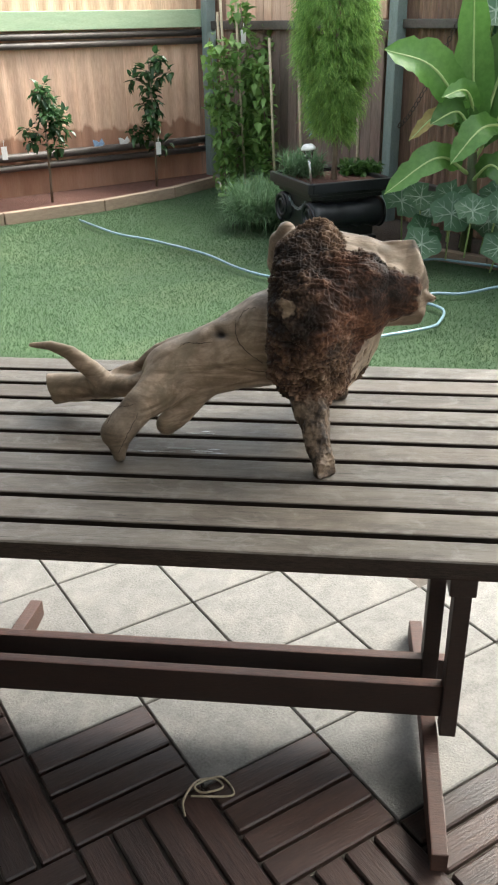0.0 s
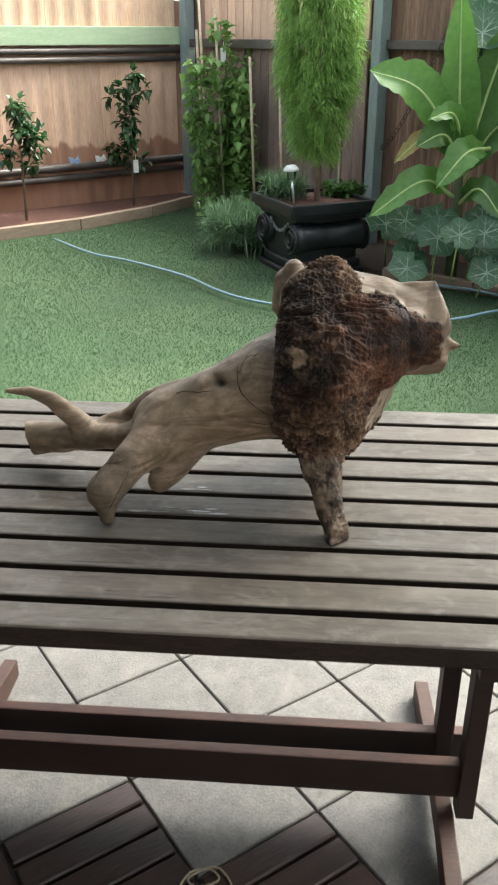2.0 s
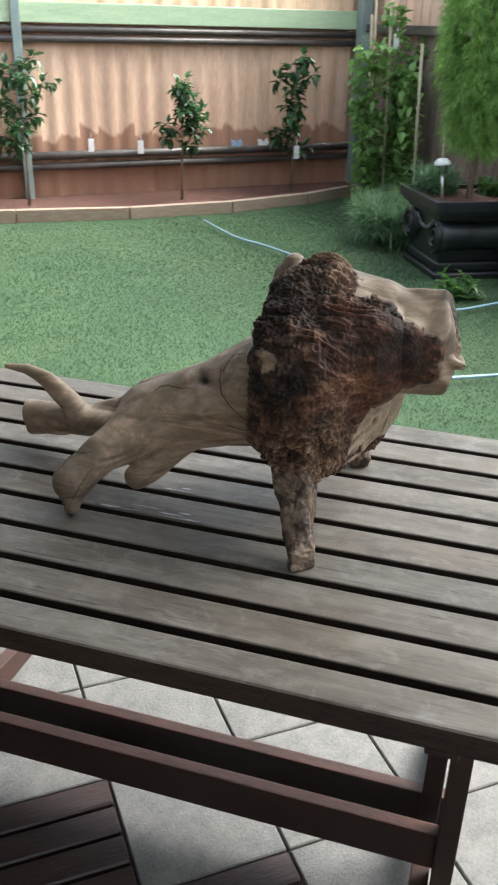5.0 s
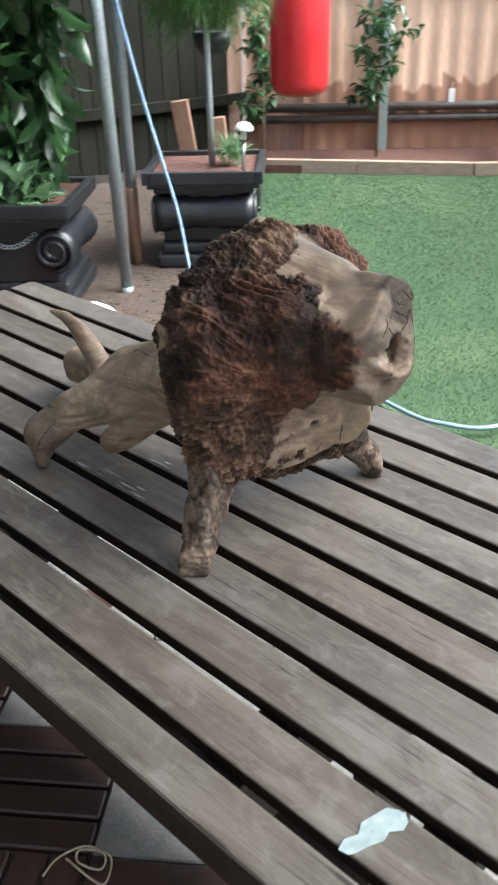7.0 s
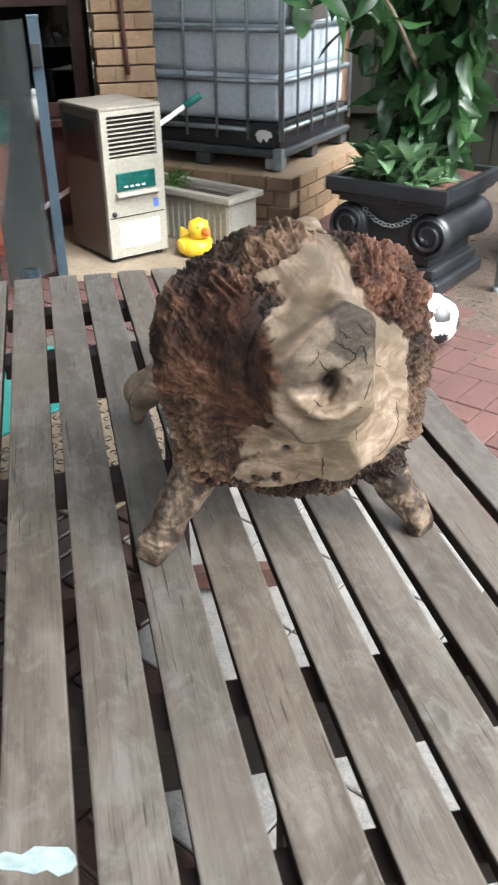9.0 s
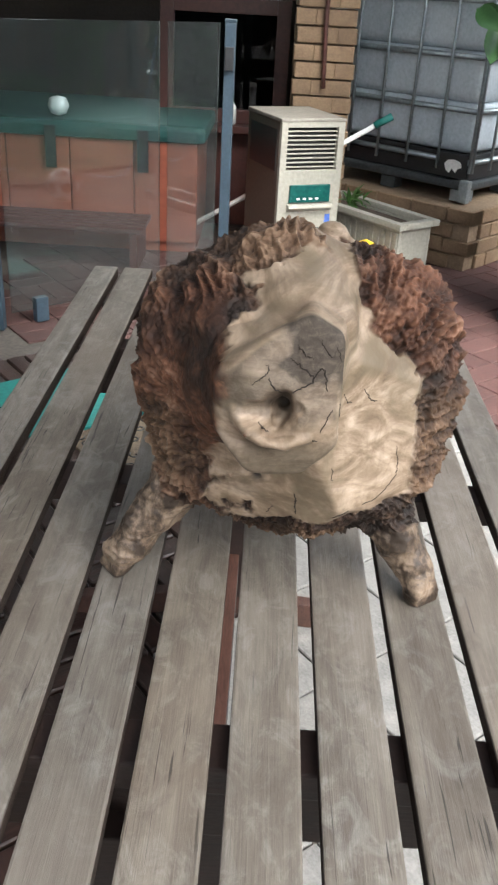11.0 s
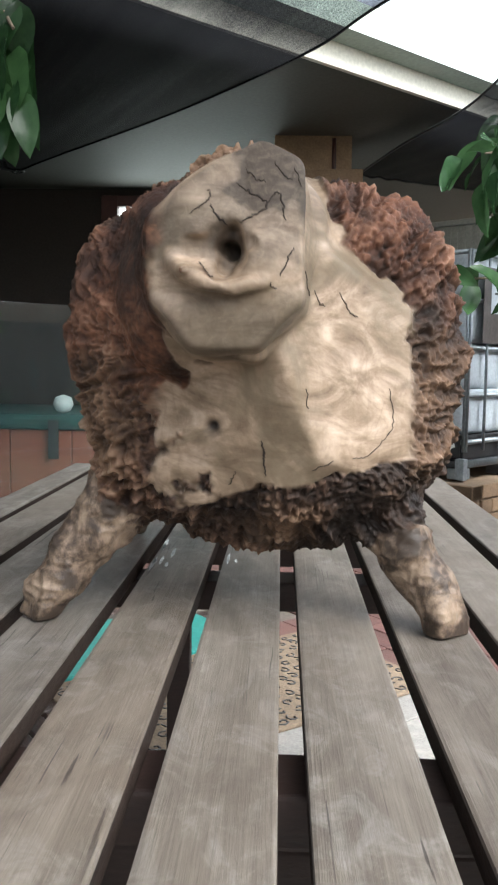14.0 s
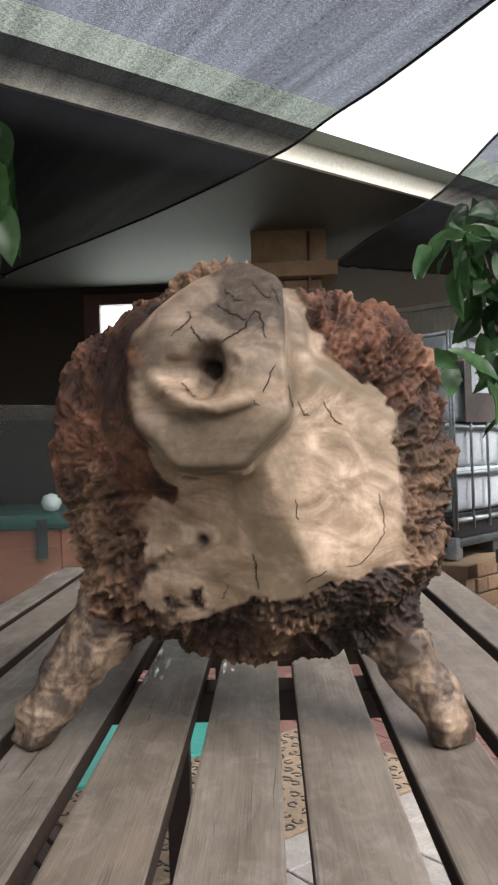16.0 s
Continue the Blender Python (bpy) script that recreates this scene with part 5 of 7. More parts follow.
shrub(pose(-2.36, 7.42, 0.08), 0.95, 330, "young citrus shrub with a bare stem in the mulch", 31, 0.21, 0.09, bare=0.45)
shrub(pose(-1.6, 8.22, 0.08), 1.15, 300, "slim young citrus shrub against the timber fence", 32, 0.17, 0.1, bare=0.3)
shrub(pose(-3.4, 6.68, 0.08), 1.1, 320, "bushy young citrus shrub in front of the fence", 33, 0.24, 0.095, bare=0.35)
shrub(pose(-4.12, 6.12, 0.08), 1.05, 240, "dark young shrub against the shaded fence", 34, 0.2, 0.095, bare=0.3)
for k, (x, y, z) in enumerate(((-1.55, 8.16, 0.38), (-3.13, 7.30, 0.44), (-2.78, 7.54, 0.42), (-0.74, 8.08, 1.3))):
    tag = thing("plant_tag", pose(x, y, z, 0, 0, 40), "small white plastic plant tag hanging beside the fence", "tag", "plant tags")
    part("plate", box(bmesh.new(), -0.025, -0.003, 0, 0.025, 0.003, 0.11, 0.002), M_WHITE, tag)
    part("cord", tube(bmesh.new(), [(0, 0, 0.108), (0.004, 0, 0.16)], 0.0025, 5), M_WHITE, tag)
for x, y, mt, lab in ((-2.10, 8.14, M_BLUEROPE, "tiny blue butterfly ornament on the fence rail"), (-1.90, 8.31, M_WHITE, "tiny white bird ornament on the fence rail")):
    orn = thing("garden_ornament", pose(x, y, 0.455, 0, 0, 40), lab, "ornament", "rail ornaments")
    bm = prism(bmesh.new(), [(-0.05, 0.0), (-0.06, 0.06), (-0.02, 0.05), (0.0, 0.03), (0.03, 0.065), (0.055, 0.02), (0.03, 0.0)], -0.006, 0.006, pose(0, 0, 0, 90, 0, 0), 0.003)
    part("body", bm, mt, orn)

# corner: climbers on a trellis post
M_POST = surface("grey_green_post", (0.14, 0.19, 0.18), (0.26, 0.32, 0.31), 6.0, (4, 4, 1), 0.6, bumps=0.1)
for x, y, s in ((-1.16, 8.9, 0.05), (0.5, 6.93, 0.045), (-3.55, 6.95, 0.035)):
    pst = thing("fence_post", pose(x, y, 0.05, 0, 0, 40), "grey-green square steel post at the fence", "post", "fence posts")
    part("shaft", box(bmesh.new(), -s, -s, -0.1, s, s, 1.95, 0.005), M_POST, pst)
    part("cap", box(bmesh.new(), -s - 0.004, -s - 0.004, 1.9501, s + 0.004, s + 0.004, 1.965, 0.003), M_POST, pst)
for k, (x, y, h) in enumerate(((-0.9, 8.3, 1.75), (-0.75, 8.15, 1.65), (-0.45, 7.85, 1.3), (0.27, 7.2, 1.0), (-0.2, 7.6, 1.1), (-0.95, 8.42, 1.5))):
    st = thing("garden_stake", pose(x, y, 0.05, 2, -2, 0), "thin pale bamboo stake in the soil", "stake", "garden stakes")
    part("cane", tube(bmesh.new(), [(0, 0, -0.05), (0, 0, h)], 0.011, 8), M_STAKE, st)
vine = thing("climbing_vine", pose(-0.85, 8.25, 0.05), "green climbing vine on stakes beside the corner post", "vine")
spots, bm = [], bmesh.new()
for k in range(7):
    px, py = r6.uniform(-0.12, 0.3), r6.uniform(-0.3, 0.15)
    line = [(px + 0.05 * math.sin(3 * t + k), py + 0.05 * math.cos(2 * t), t * r6.uniform(0.9, 1.1)) for t in np.linspace(0, r6.uniform(1.0, 1.85), 9)]
    tube(bm, line, 0.005, 5)
    for a, b in zip(line, line[1:]):
        for _ in range(34):
            p = Vector(a).lerp(Vector(b), r6.random()) + 0.08 * rand_way(r6)
            spots.append((p, rand_way(r6, -0.3), (0, 0, 1), r6.uniform(0.05, 0.11), r6.uniform(0.04, 0.08)))
part("stem", bm, M_BARKT, vine)
leaf_mesh("foliage", spots, L_VINE, vine)
twine = thing("garden_twine", pose(-0.12, 7.5, 0.55), "loose pale teal twine tangled on a stake", "twine")
bm = bmesh.new()
for k in range(4):
    tube(bm, smooth_path([(r6.uniform(-0.05, 0.05), r6.uniform(-0.02, 0.02), 0.42 - 0.07 * j + 0.02 * k) for j in range(6)], 4), 0.005, 5)
part("strand", bm, surface("teal_twine", (0.2, 0.4, 0.42), (0.36, 0.56, 0.58), 30.0, rough=0.7), twine)


# banana: broad leaves with a midrib on a thick stem
def banana_leaf(parent, base, mid, tip, width, material, r):
    path = smooth_path([base, mid, tip], 9)
    n = len(path)
    bm = bmesh.new()
    rows = []
    for i, p in enumerate(path):
        t = i / (n - 1)
        d = (path[min(i + 1, n - 1)] - path[max(i - 1, 0)]).normalized()
        side = d.cross(Vector((-0.15, -0.9, 0.45))).normalized()
        nrm = side.cross(d)
        w = (0.5 * width * math.sin(math.pi * min(1, max(0.02, (t * 1.04 - 0.12) / 0.9))) ** 0.6 if t > 0.12 else 0.008) * (1 - (0.16 if i % 5 == 3 else 0.0) - r.uniform(0, 0.06))
        row = [p + side * w * s + nrm * (w * 0.3 * abs(s) + (0.012 * math.sin(i * 2.3 + s) if abs(s) == 1 else 0)) for s in (-1, -0.5, 0, 0.5, 1)]
        rows.append([bm.verts.new(q) for q in row])
    for a, b in zip(rows, rows[1:]):
        for k in range(4):
            f = bm.faces.new((a[k], a[k + 1], b[k + 1], b[k]))
            f.smooth = True
    leaf = part("leaf", bm, material, parent)
    bm = tube(bmesh.new(), [tuple(p - Vector((0, 0, 0.004))) for p in path], [0.014 * (1 - 0.8 * i / n) for i in range(n)], 6)
    part("midrib", bm, leaf_rib, leaf)


leaf_rib = surface("pale_green_midrib", (0.3, 0.42, 0.14), (0.42, 0.54, 0.22), 8.0, rough=0.45)
banana = thing("banana_plant", pose(0.97, 5.8, 0.05), "young banana plant with broad bright green leaves in the bed", "banana plant")
part("stem", tube(bmesh.new(), [(0, 0, -0.03), (0.01, 0, 0.4), (-0.02, 0.02, 0.8)], [0.04, 0.034, 0.026], 12), surface("dark_green_brown_stem", (0.03, 0.05, 0.018), (0.09, 0.12, 0.045), 9.0, (1, 1, 0.3), 0.6), banana)
L_WITHER = leaf_mat("withered_banana_leaf", (0.2, 0.13, 0.05), (0.42, 0.36, 0.12), 0.5)
for base, mid, tip, w, mt in (
    ((0.0, 0.02, 0.6), (-0.04, 0.03, 1.05), (-0.10, 0.0, 1.72), 0.25, L_BANANA),
    ((-0.02, 0, 0.78), (-0.28, -0.04, 1.16), (-0.60, -0.12, 1.28), 0.27, L_BANANA),
    ((0.0, 0, 0.8), (-0.09, -0.12, 1.04), (-0.25, -0.22, 1.02), 0.13, L_BANANA),
    ((-0.03, 0, 0.55), (-0.24, -0.12, 0.66), (-0.56, -0.24, 0.46), 0.2, L_BANANA),
    ((0.16, 0, 0.84), (0.0, -0.16, 0.83), (-0.17, -0.24, 0.64), 0.2, L_BANANA),
    ((0, 0, 0.68), (-0.12, -0.08, 0.92), (-0.30, -0.14, 0.86), 0.2, L_BANANA_DARK),
    ((-0.06, 0, 0.78), (-0.24, -0.05, 0.90), (-0.42, -0.1, 0.76), 0.11, L_WITHER),
    ((0.02, 0.04, 0.7), (0.12, 0.05, 1.15), (0.22, 0.0, 1.55), 0.27, L_BANANA_DARK),
    ((0.0, 0.05, 0.6), (0.2, 0.08, 0.95), (0.5, 0.05, 1.05), 0.25, L_BANANA_DARK),
    ((0, 0, 0.5), (0.1, -0.15, 0.62), (0.24, -0.25, 0.46), 0.17, L_BANANA_DARK),
    ((0.05, 0.05, 0.7), (0.02, 0.12, 1.1), (-0.05, 0.2, 1.4), 0.24, L_BANANA_DARK)):
    banana_leaf(banana, base, mid, tip, w, mt, r6)
pump = thing("pumpkin_vine", pose(0.75, 5.75, 0.05), "pumpkin vine with broad white-veined leaves along the bed edge", "vine")
for k in range(38):
    if k < 26:
        x, y, z = -0.2 + 0.055 * k + r6.uniform(-0.06, 0.06), 0.25 - 0.16 * (k % 4) + r6.uniform(-0.08, 0.08) - 0.009 * k, r6.uniform(0.12, 0.42)
    else:
        x, y, z = r6.uniform(0.25, 1.0), r6.uniform(0.1, 0.5), r6.uniform(1.25, 1.75)
    c = Vector((x, y, z))
    rad = r6.uniform(0.10, 0.15)
    face = Vector((r6.uniform(-0.35, 0.35), -0.75 + r6.uniform(-0.3, 0.2), 0.75)).normalized()
    ux = face.orthogonal().normalized()
    uy = face.cross(ux)
    bm = bmesh.new()
    mid = bm.verts.new(c)
    rim = []
    for a in range(20):
        t = a * 2 * math.pi / 20
        rr = rad * (1 + 0.1 * math.cos(5 * t) - (0.55 if a == 0 else 0))
        rim.append(bm.verts.new(c + ux * rr * math.cos(t) + uy * rr * math.sin(t) + face * rad * (0.16 + 0.06 * math.sin(5 * t))))
    for a in range(20):
        bm.faces.new((mid, rim[a], rim[(a + 1) % 20])).smooth = True
    for a in (2, 5, 8, 10, 12, 15, 18):
        end = c.lerp(rim[a].co, 0.88) + face * 0.003
        for p0, p1, w in ((c + face * 0.003, end, 0.005), (c.lerp(end, 0.5) + face * 0.003, c.lerp(rim[(a + 1) % 20].co, 0.8) + face * 0.003, 0.003), (c.lerp(end, 0.5) + face * 0.003, c.lerp(rim[a - 1].co, 0.8) + face * 0.003, 0.003)):
            wv = (p1 - p0).cross(face).normalized() * w
            f = bm.faces.new([bm.verts.new(q) for q in (p0 - wv, p0 + wv, p1 + wv * 0.3, p1 - wv * 0.3)])
            f.material_index = 1
    leaf = part("leaf", bm, [L_PUMPKIN, L_VEIN], pump)
    part("stalk", tube(bmesh.new(), [tuple(c), (x * 0.9, y + 0.05, max(0.0, z - 0.3))], 0.006, 5), leaf_rib, leaf)

# blue hose across the lawn, and a rope from the pole
HOSE = [(-1.94, 6.8), (-1.53, 6.35), (-1.22, 6.15), (-0.78, 5.78), (-0.5, 5.42), (-0.25, 5.21), (0.1, 5.1), (0.45, 5.45), (0.73, 5.7), (0.94, 5.64), (1.15, 5.53), (1.35, 5.3), (1.08, 5.08), (0.86, 4.93), (0.69, 4.92), (0.62, 4.78), (0.72, 4.62), (0.69, 4.43), (0.62, 4.31), (0.35, 4.15), (0.0, 3.95), (-0.24, 3.75), (-0.29, 3.43), (-0.37, 3.22), (-0.5, 3.15), (-0.64, 3.14), (-1.0, 3.24), (-1.5, 3.47)]
hose = thing("garden_hose", pose(0, 0, 0), "thin pale blue garden hose winding over the lawn", "hose")
part("tubing", tube(bmesh.new(), smooth_path([(x, y, LAWN_Z + 0.035) for x, y in HOSE], 6), 0.008, 8), M_BLUEHOSE, hose)
steel_pole = None
for x, y, lean_x, h, lab in ((-2.60, 3.46, -1.2, 2.6, "tall galvanised steel pole standing in the soil"), (-2.93, 3.8, 0.5, 2.6, "weathered grey pole with a rusty foot beside the planters")):
    pl = thing("steel_pole", pose(x, y, 0, 0, lean_x, 0), lab, "pole", "steel poles")
    part("tube", tube(bmesh.new(), [(0, 0, -0.05), (0, 0, h)], 0.03, 16), M_STEEL, pl)
    part("foot", tube(bmesh.new(), [(0, 0, -0.04), (0, 0, 0.42 if x < -2.8 else 0.02)], 0.033, 16), M_TIMBER if x < -2.8 else M_STEEL, pl, "rust-brown lower end" if x < -2.8 else "")
rope = thing("blue_rope", pose(0, 0, 0), "blue rope running down from the pole to the ground", "rope")
part("line", tube(bmesh.new(), smooth_path([(-2.66, 3.5, 1.75), (-2.55, 3.6, 1.0), (-2.42, 3.68, 0.4), (-2.3, 3.66, 0.06), (-2.0, 3.6, 0.03)], 6), 0.008, 8), M_BLUEROPE, rope)
for dx, lnz, ang in ((0, 0.36, -8), (0.14, 0.26, -6)):
    tb = thing("timber_offcut", pose(-3.12 + dx, 4.5 + dx * 0.8, 0.0, 0, ang, 40), "reddish sawn timber offcut leaning behind the planter", "timber", "timber offcuts")
    part("board", box(bmesh.new(), -0.05, -0.03, 0.0, 0.05, 0.03, 0.42 + lnz, 0.006), M_TIMBER, tb)

# punching bag on a bracket
bag = thing("punching_bag", pose(-3.12, 5.42, 0.70), "red vinyl punching bag hanging in front of the fence", "punching bag")
part("body", lathe(bmesh.new(), [(0.02, 0.0), (0.13, 0.005), (0.175, 0.035), (0.19, 0.09), (0.192, 0.6), (0.19, 1.1), (0.02, 1.12)], 32), M_RED, bag, smooth=True)
part("stitched_band", lathe(bmesh.new(), [(0.15, 0.98), (0.196, 0.985), (0.196, 1.04), (0.15, 1.045)], 32), M_BLACK, bag)
for k in range(4):
    a = k * math.pi / 2
    part("strap", tube(bmesh.new(), [(0.17 * math.cos(a), 0.17 * math.sin(a), 1.11), (0, 0, 1.42)], 0.007, 6), M_RUSTCHAIN, bag)
brk = thing("bag_bracket", pose(-3.6, 6.85, 0.0), "galvanised steel bracket carrying the punching bag", "bracket")
part("arm", tube(bmesh.new(), [(0, 0, 1.9), (0, 0, 2.15), (0.48, -1.43, 2.13)], 0.03, 10), M_STEEL, brk)
# chain on the post by the bananas
ch = thing("hanging_chain", pose(0.53, 6.83, 0.0), "rusty chain hanging from the fence post", "chain")
bm = bmesh.new()
for k in range(26):
    t = k / 25
    c = Vector((0.02 + 0.42 * t, -0.05 - 0.35 * t, 0.78 + 0.95 * t ** 1.3))
    d = Vector((0.42, -0.35, 0.95)).normalized()
    s = d.cross(Vector((0, 1, 0.3 if k % 2 else -1))).normalized()
    tube(bm, [c + d * 0.022 * math.cos(a * math.pi / 4) + s * 0.012 * math.sin(a * math.pi / 4) for a in range(9)], 0.004, 5)
part("links", bm, M_RUSTCHAIN, ch)


# planter plant with big drooping leaves
def leafy(m, label, stems, seed, material, leaf=0.14):
    r = random.Random(seed)
    root = thing("leafy_plant", m, label, "plant")
    bm, spots = bmesh.new(), []
    for pts, n in stems:
        line = smooth_path(pts, 6)
        tube(bm, line, [0.012 * (1 - 0.75 * i / len(line)) for i in range(len(line))], 6)
        for _ in range(n):
            p = line[r.randrange(1, len(line))] + 0.1 * rand_way(r)
            w = rand_way(r, -0.9)
            spots.append((p, w, rand_way(r, 0.6), leaf * r.uniform(0.6, 1.25), leaf * 0.42 * r.uniform(0.8, 1.2)))
    part("stem", bm, M_BARKT, root)
    broad_leaves("foliage", spots, material, root)
    return root


leafy(pose(-2.96, 3.12, 0.47), "large leafy plant with drooping glossy leaves in the planter", [([(0, 0, 0), (0.05, 0, 0.5), (0.12, -0.1, 1.0), (0.25, -0.25, 1.5)], 190), ([(0, 0, 0), (-0.05, 0.05, 0.6), (-0.05, 0, 1.2), (0.0, -0.1, 1.8)], 200), ([(0, 0.02, 0), (0.15, 0.12, 0.5), (0.25, 0.1, 1.0), (0.3, 0.05, 1.4)], 170), ([(0.0, 0, 0), (-0.15, 0.05, 0.5), (-0.25, 0, 1.1), (-0.3, -0.1, 1.6)], 150), ([(0, 0, 0.1), (-0.1, -0.12, 0.6), (-0.25, -0.3, 1.1), (-0.32, -0.42, 1.6)], 130), ([(0, 0, 0.2), (-0.2, 0.1, 0.7), (-0.42, 0.15, 1.2), (-0.5, 0.1, 1.7)], 110), ([(0.12, -0.1, 1.0), (0.34, -0.4, 1.36), (0.60, -0.72, 1.3)], 34), ([(0.1, -0.05, 0.5), (0.34, -0.38, 0.86), (0.62, -0.76, 0.84)], 22)], 41, L_DARK, 0.2)
tufts("potted_plant", pose(-2.92, 3.05, 0.48), 320, 0.15, 0.085, L_GREY, "pale green nasturtium-like plant filling the planter", "plant", 0.19, 0.9, 12)
hang = thing("leafy_plant", pose(-1.75, 0.68, 0.1), "tall climbing plant with large drooping grey-green leaves on a cane", "plant")
bm = bmesh.new()
tube(bm, smooth_path([(-0.3, -0.25, -0.15), (-0.3, -0.22, 0.8), (-0.22, -0.12, 1.6), (-0.08, 0.02, 2.1)], 6), 0.011, 6)
tube(bm, smooth_path([(-0.15, -0.05, 1.9), (-0.02, 0.08, 1.98), (0.06, 0.17, 1.86)], 6), 0.006, 6)
part("stem", bm, M_BARKT, hang)
rh, spots = random.Random(51), []
for _ in range(84):
    t = rh.random()
    p = Vector((rh.uniform(-0.12, 0.06), -0.12 + 0.30 * t, 2.08 - 0.12 * t - rh.uniform(0, 0.34)))
    spots.append((p, Vector((rh.uniform(-0.35, 0.35), rh.uniform(-0.3, 0.3), -1)), (1, rh.uniform(-0.7, 0.7), 0.2), rh.uniform(0.16, 0.27), rh.uniform(0.075, 0.11)))
for y, z in ((0.0, 1.5), (-0.04, 1.56), (0.03, 1.62), (-0.08, 1.6), (0.05, 1.74)):
    spots.append((Vector((0.0, y, z)), Vector((0.1, 0.05, -1)), (1, 0.3, 0.2), 0.24, 0.095))
broad_leaves("foliage", spots, L_DARK, hang, 0.12, 0.15)


# ---- house side ----
M_CREAM = surface("cream_metal_case", (0.28, 0.265, 0.222), (0.37, 0.352, 0.3), 4.0, rough=0.45, stain=(0.5, 0.46, 0.38), stain_amount=0.3, bumps=0.05)
M_TAUPE = surface("taupe_metal_side", (0.075, 0.057, 0.044), (0.12, 0.094, 0.074), 4.0, rough=0.5, bumps=0.05)
M_TANK = surface("milky_tank_plastic", (0.38, 0.44, 0.49), (0.52, 0.57, 0.61), 3.0, rough=0.4, stain=(0.42, 0.46, 0.48), stain_amount=0.4, bumps=0.05)
M_GALV = surface("galvanised_cage", (0.2, 0.23, 0.25), (0.36, 0.4, 0.42), 12.0, rough=0.45, metal=0.7, bumps=0.03)
M_TEAL = surface("teal_plastic", (0.01, 0.12, 0.105), (0.025, 0.2, 0.175), 5.0, rough=0.45, bumps=0.05)
M_DARKTEAL = surface("dark_teal_cover", (0.006, 0.045, 0.042), (0.018, 0.08, 0.074), 5.0, rough=0.5, bumps=0.1)
M_YELLOW = surface("yellow_rubber", (0.7, 0.42, 0.02), (0.85, 0.56, 0.04), 5.0, rough=0.35, bumps=0.03)
M_ORANGE = surface("orange_rubber", (0.7, 0.12, 0.02), (0.8, 0.18, 0.03), 5.0, rough=0.4, bumps=0.02)
M_CEDAR = surface("red_cedar_panel", (0.19, 0.045, 0.026), (0.32, 0.09, 0.05), 3.0, (1, 1, 9), 0.5, bumps=0.2)
M_REDFRAME = surface("dark_red_window_frame", (0.035, 0.012, 0.010), (0.085, 0.027, 0.021), 4.0, rough=0.45, bumps=0.05)
M_BLUEPOST = surface("dark_blue_grey_powder_coat", (0.02, 0.035, 0.05), (0.05, 0.075, 0.1), 5.0, rough=0.4, bumps=0.03)
M_GLASS = glass_mat("fence_glass", (0.82, 0.9, 0.9), reflect_haze=0.016)
M_WINDOW = glass_mat("window_glass", (0.25, 0.27, 0.28))


def brickwork(parent, x0, y0, x1, y1, z0, courses, bl=0.23, bh=0.076, bw=0.11, j=0.01):
    """Courses of bricks round the faces of a block; the mortar core lies behind them."""
    mesh = {}
    def lay(cx, cy, z, ln, along_x):
        key = round(ln, 3)
        if key not in mesh:
            ob = part("brick", box(bmesh.new(), -ln / 2, -bw / 2, 0, ln / 2, bw / 2, bh, 0.004, segs=1), M_BRICK, parent)
            mesh[key] = ob.data
        else:
            ob = new("brick", mesh[key])
            ob.parent = parent
        ob.matrix_local = pose(cx, cy, z, 0, 0, 0 if along_x else 90)
    for c in range(courses):
        z = z0 + c * (bh + j)
        for side in range(4):
            along_x = side % 2 == 0
            a, b = (x0, x1) if along_x else (y0, y1)
            if c % 2 == side % 2:
                a, b = a + bw + j, b
            else:
                a, b = a, b - bw - j
            if side in (2, 3):
                a, b = (x0 + x1 if along_x else y0 + y1) - b, (x0 + x1 if along_x else y0 + y1) - a
            fixed = {0: y0 + bw / 2, 1: x1 - bw / 2, 2: y1 - bw / 2, 3: x0 + bw / 2}[side]
            p = a
            while p < b - 0.02:
                ln = min(bl, b - p)
                if b - p - ln < 0.06:
                    ln = b - p
                mid = p + ln / 2
                lay(mid if along_x else fixed, fixed if along_x else mid, z, ln, along_x)
                p += ln + j


column = new("brick_column")
tagged(column, "tan brick verandah column with a wider capping course", "column", kind="structure")
part("core", box(bmesh.new(), -4.34, 1.69, 0, -4.035, 2.0, 2.25), M_MORTAR, column)
brick_flat = None
for c in range(26):
    z = 0.086 * c
    for cx, cy, turn in ((-4.2375, 1.7325, 0), (-4.0775, 1.7975, 90), (-4.1325, 1.9575, 0), (-4.2925, 1.8925, 90)) if c % 2 else ((-4.1325, 1.7325, 0), (-4.0775, 1.8925, 90), (-4.2375, 1.9575, 0), (-4.2925, 1.7975, 90)):
        if brick_flat is None:
            brick_flat = part("brick", box(bmesh.new(), -0.1075, -0.0525, 0, 0.1075, 0.0525, 0.078, 0.004, segs=1), M_BRICK, column).data
            ob = column.children[-1]
        else:
            ob = new("brick", brick_flat)
            ob.parent = column
        ob.matrix_local = pose(cx, cy, z, 0, 0, turn)
part("capping", box(bmesh.new(), -4.42, 1.58, 1.98, -3.95, 2.09, 2.065, 0.006), M_BRICK, column)
part("capital", box(bmesh.new(), -4.36, 1.60, 2.066, -4.0, 2.03, 2.26, 0.006), M_BRICK, column)
part("conduit", tube(bmesh.new(), smooth_path([(-4.0, 1.93, 2.24), (-4.0, 1.93, 1.95), (-4.0, 1.9, 1.7), (-4.0, 1.84, 1.35), (-4.0, 1.85, 0.9)], 6), 0.012, 8), M_REDFRAME, column)

wall = new("wall_house")
tagged(wall, "dark brown house wall under the verandah", "wall", kind="structure")
bm = bmesh.new()
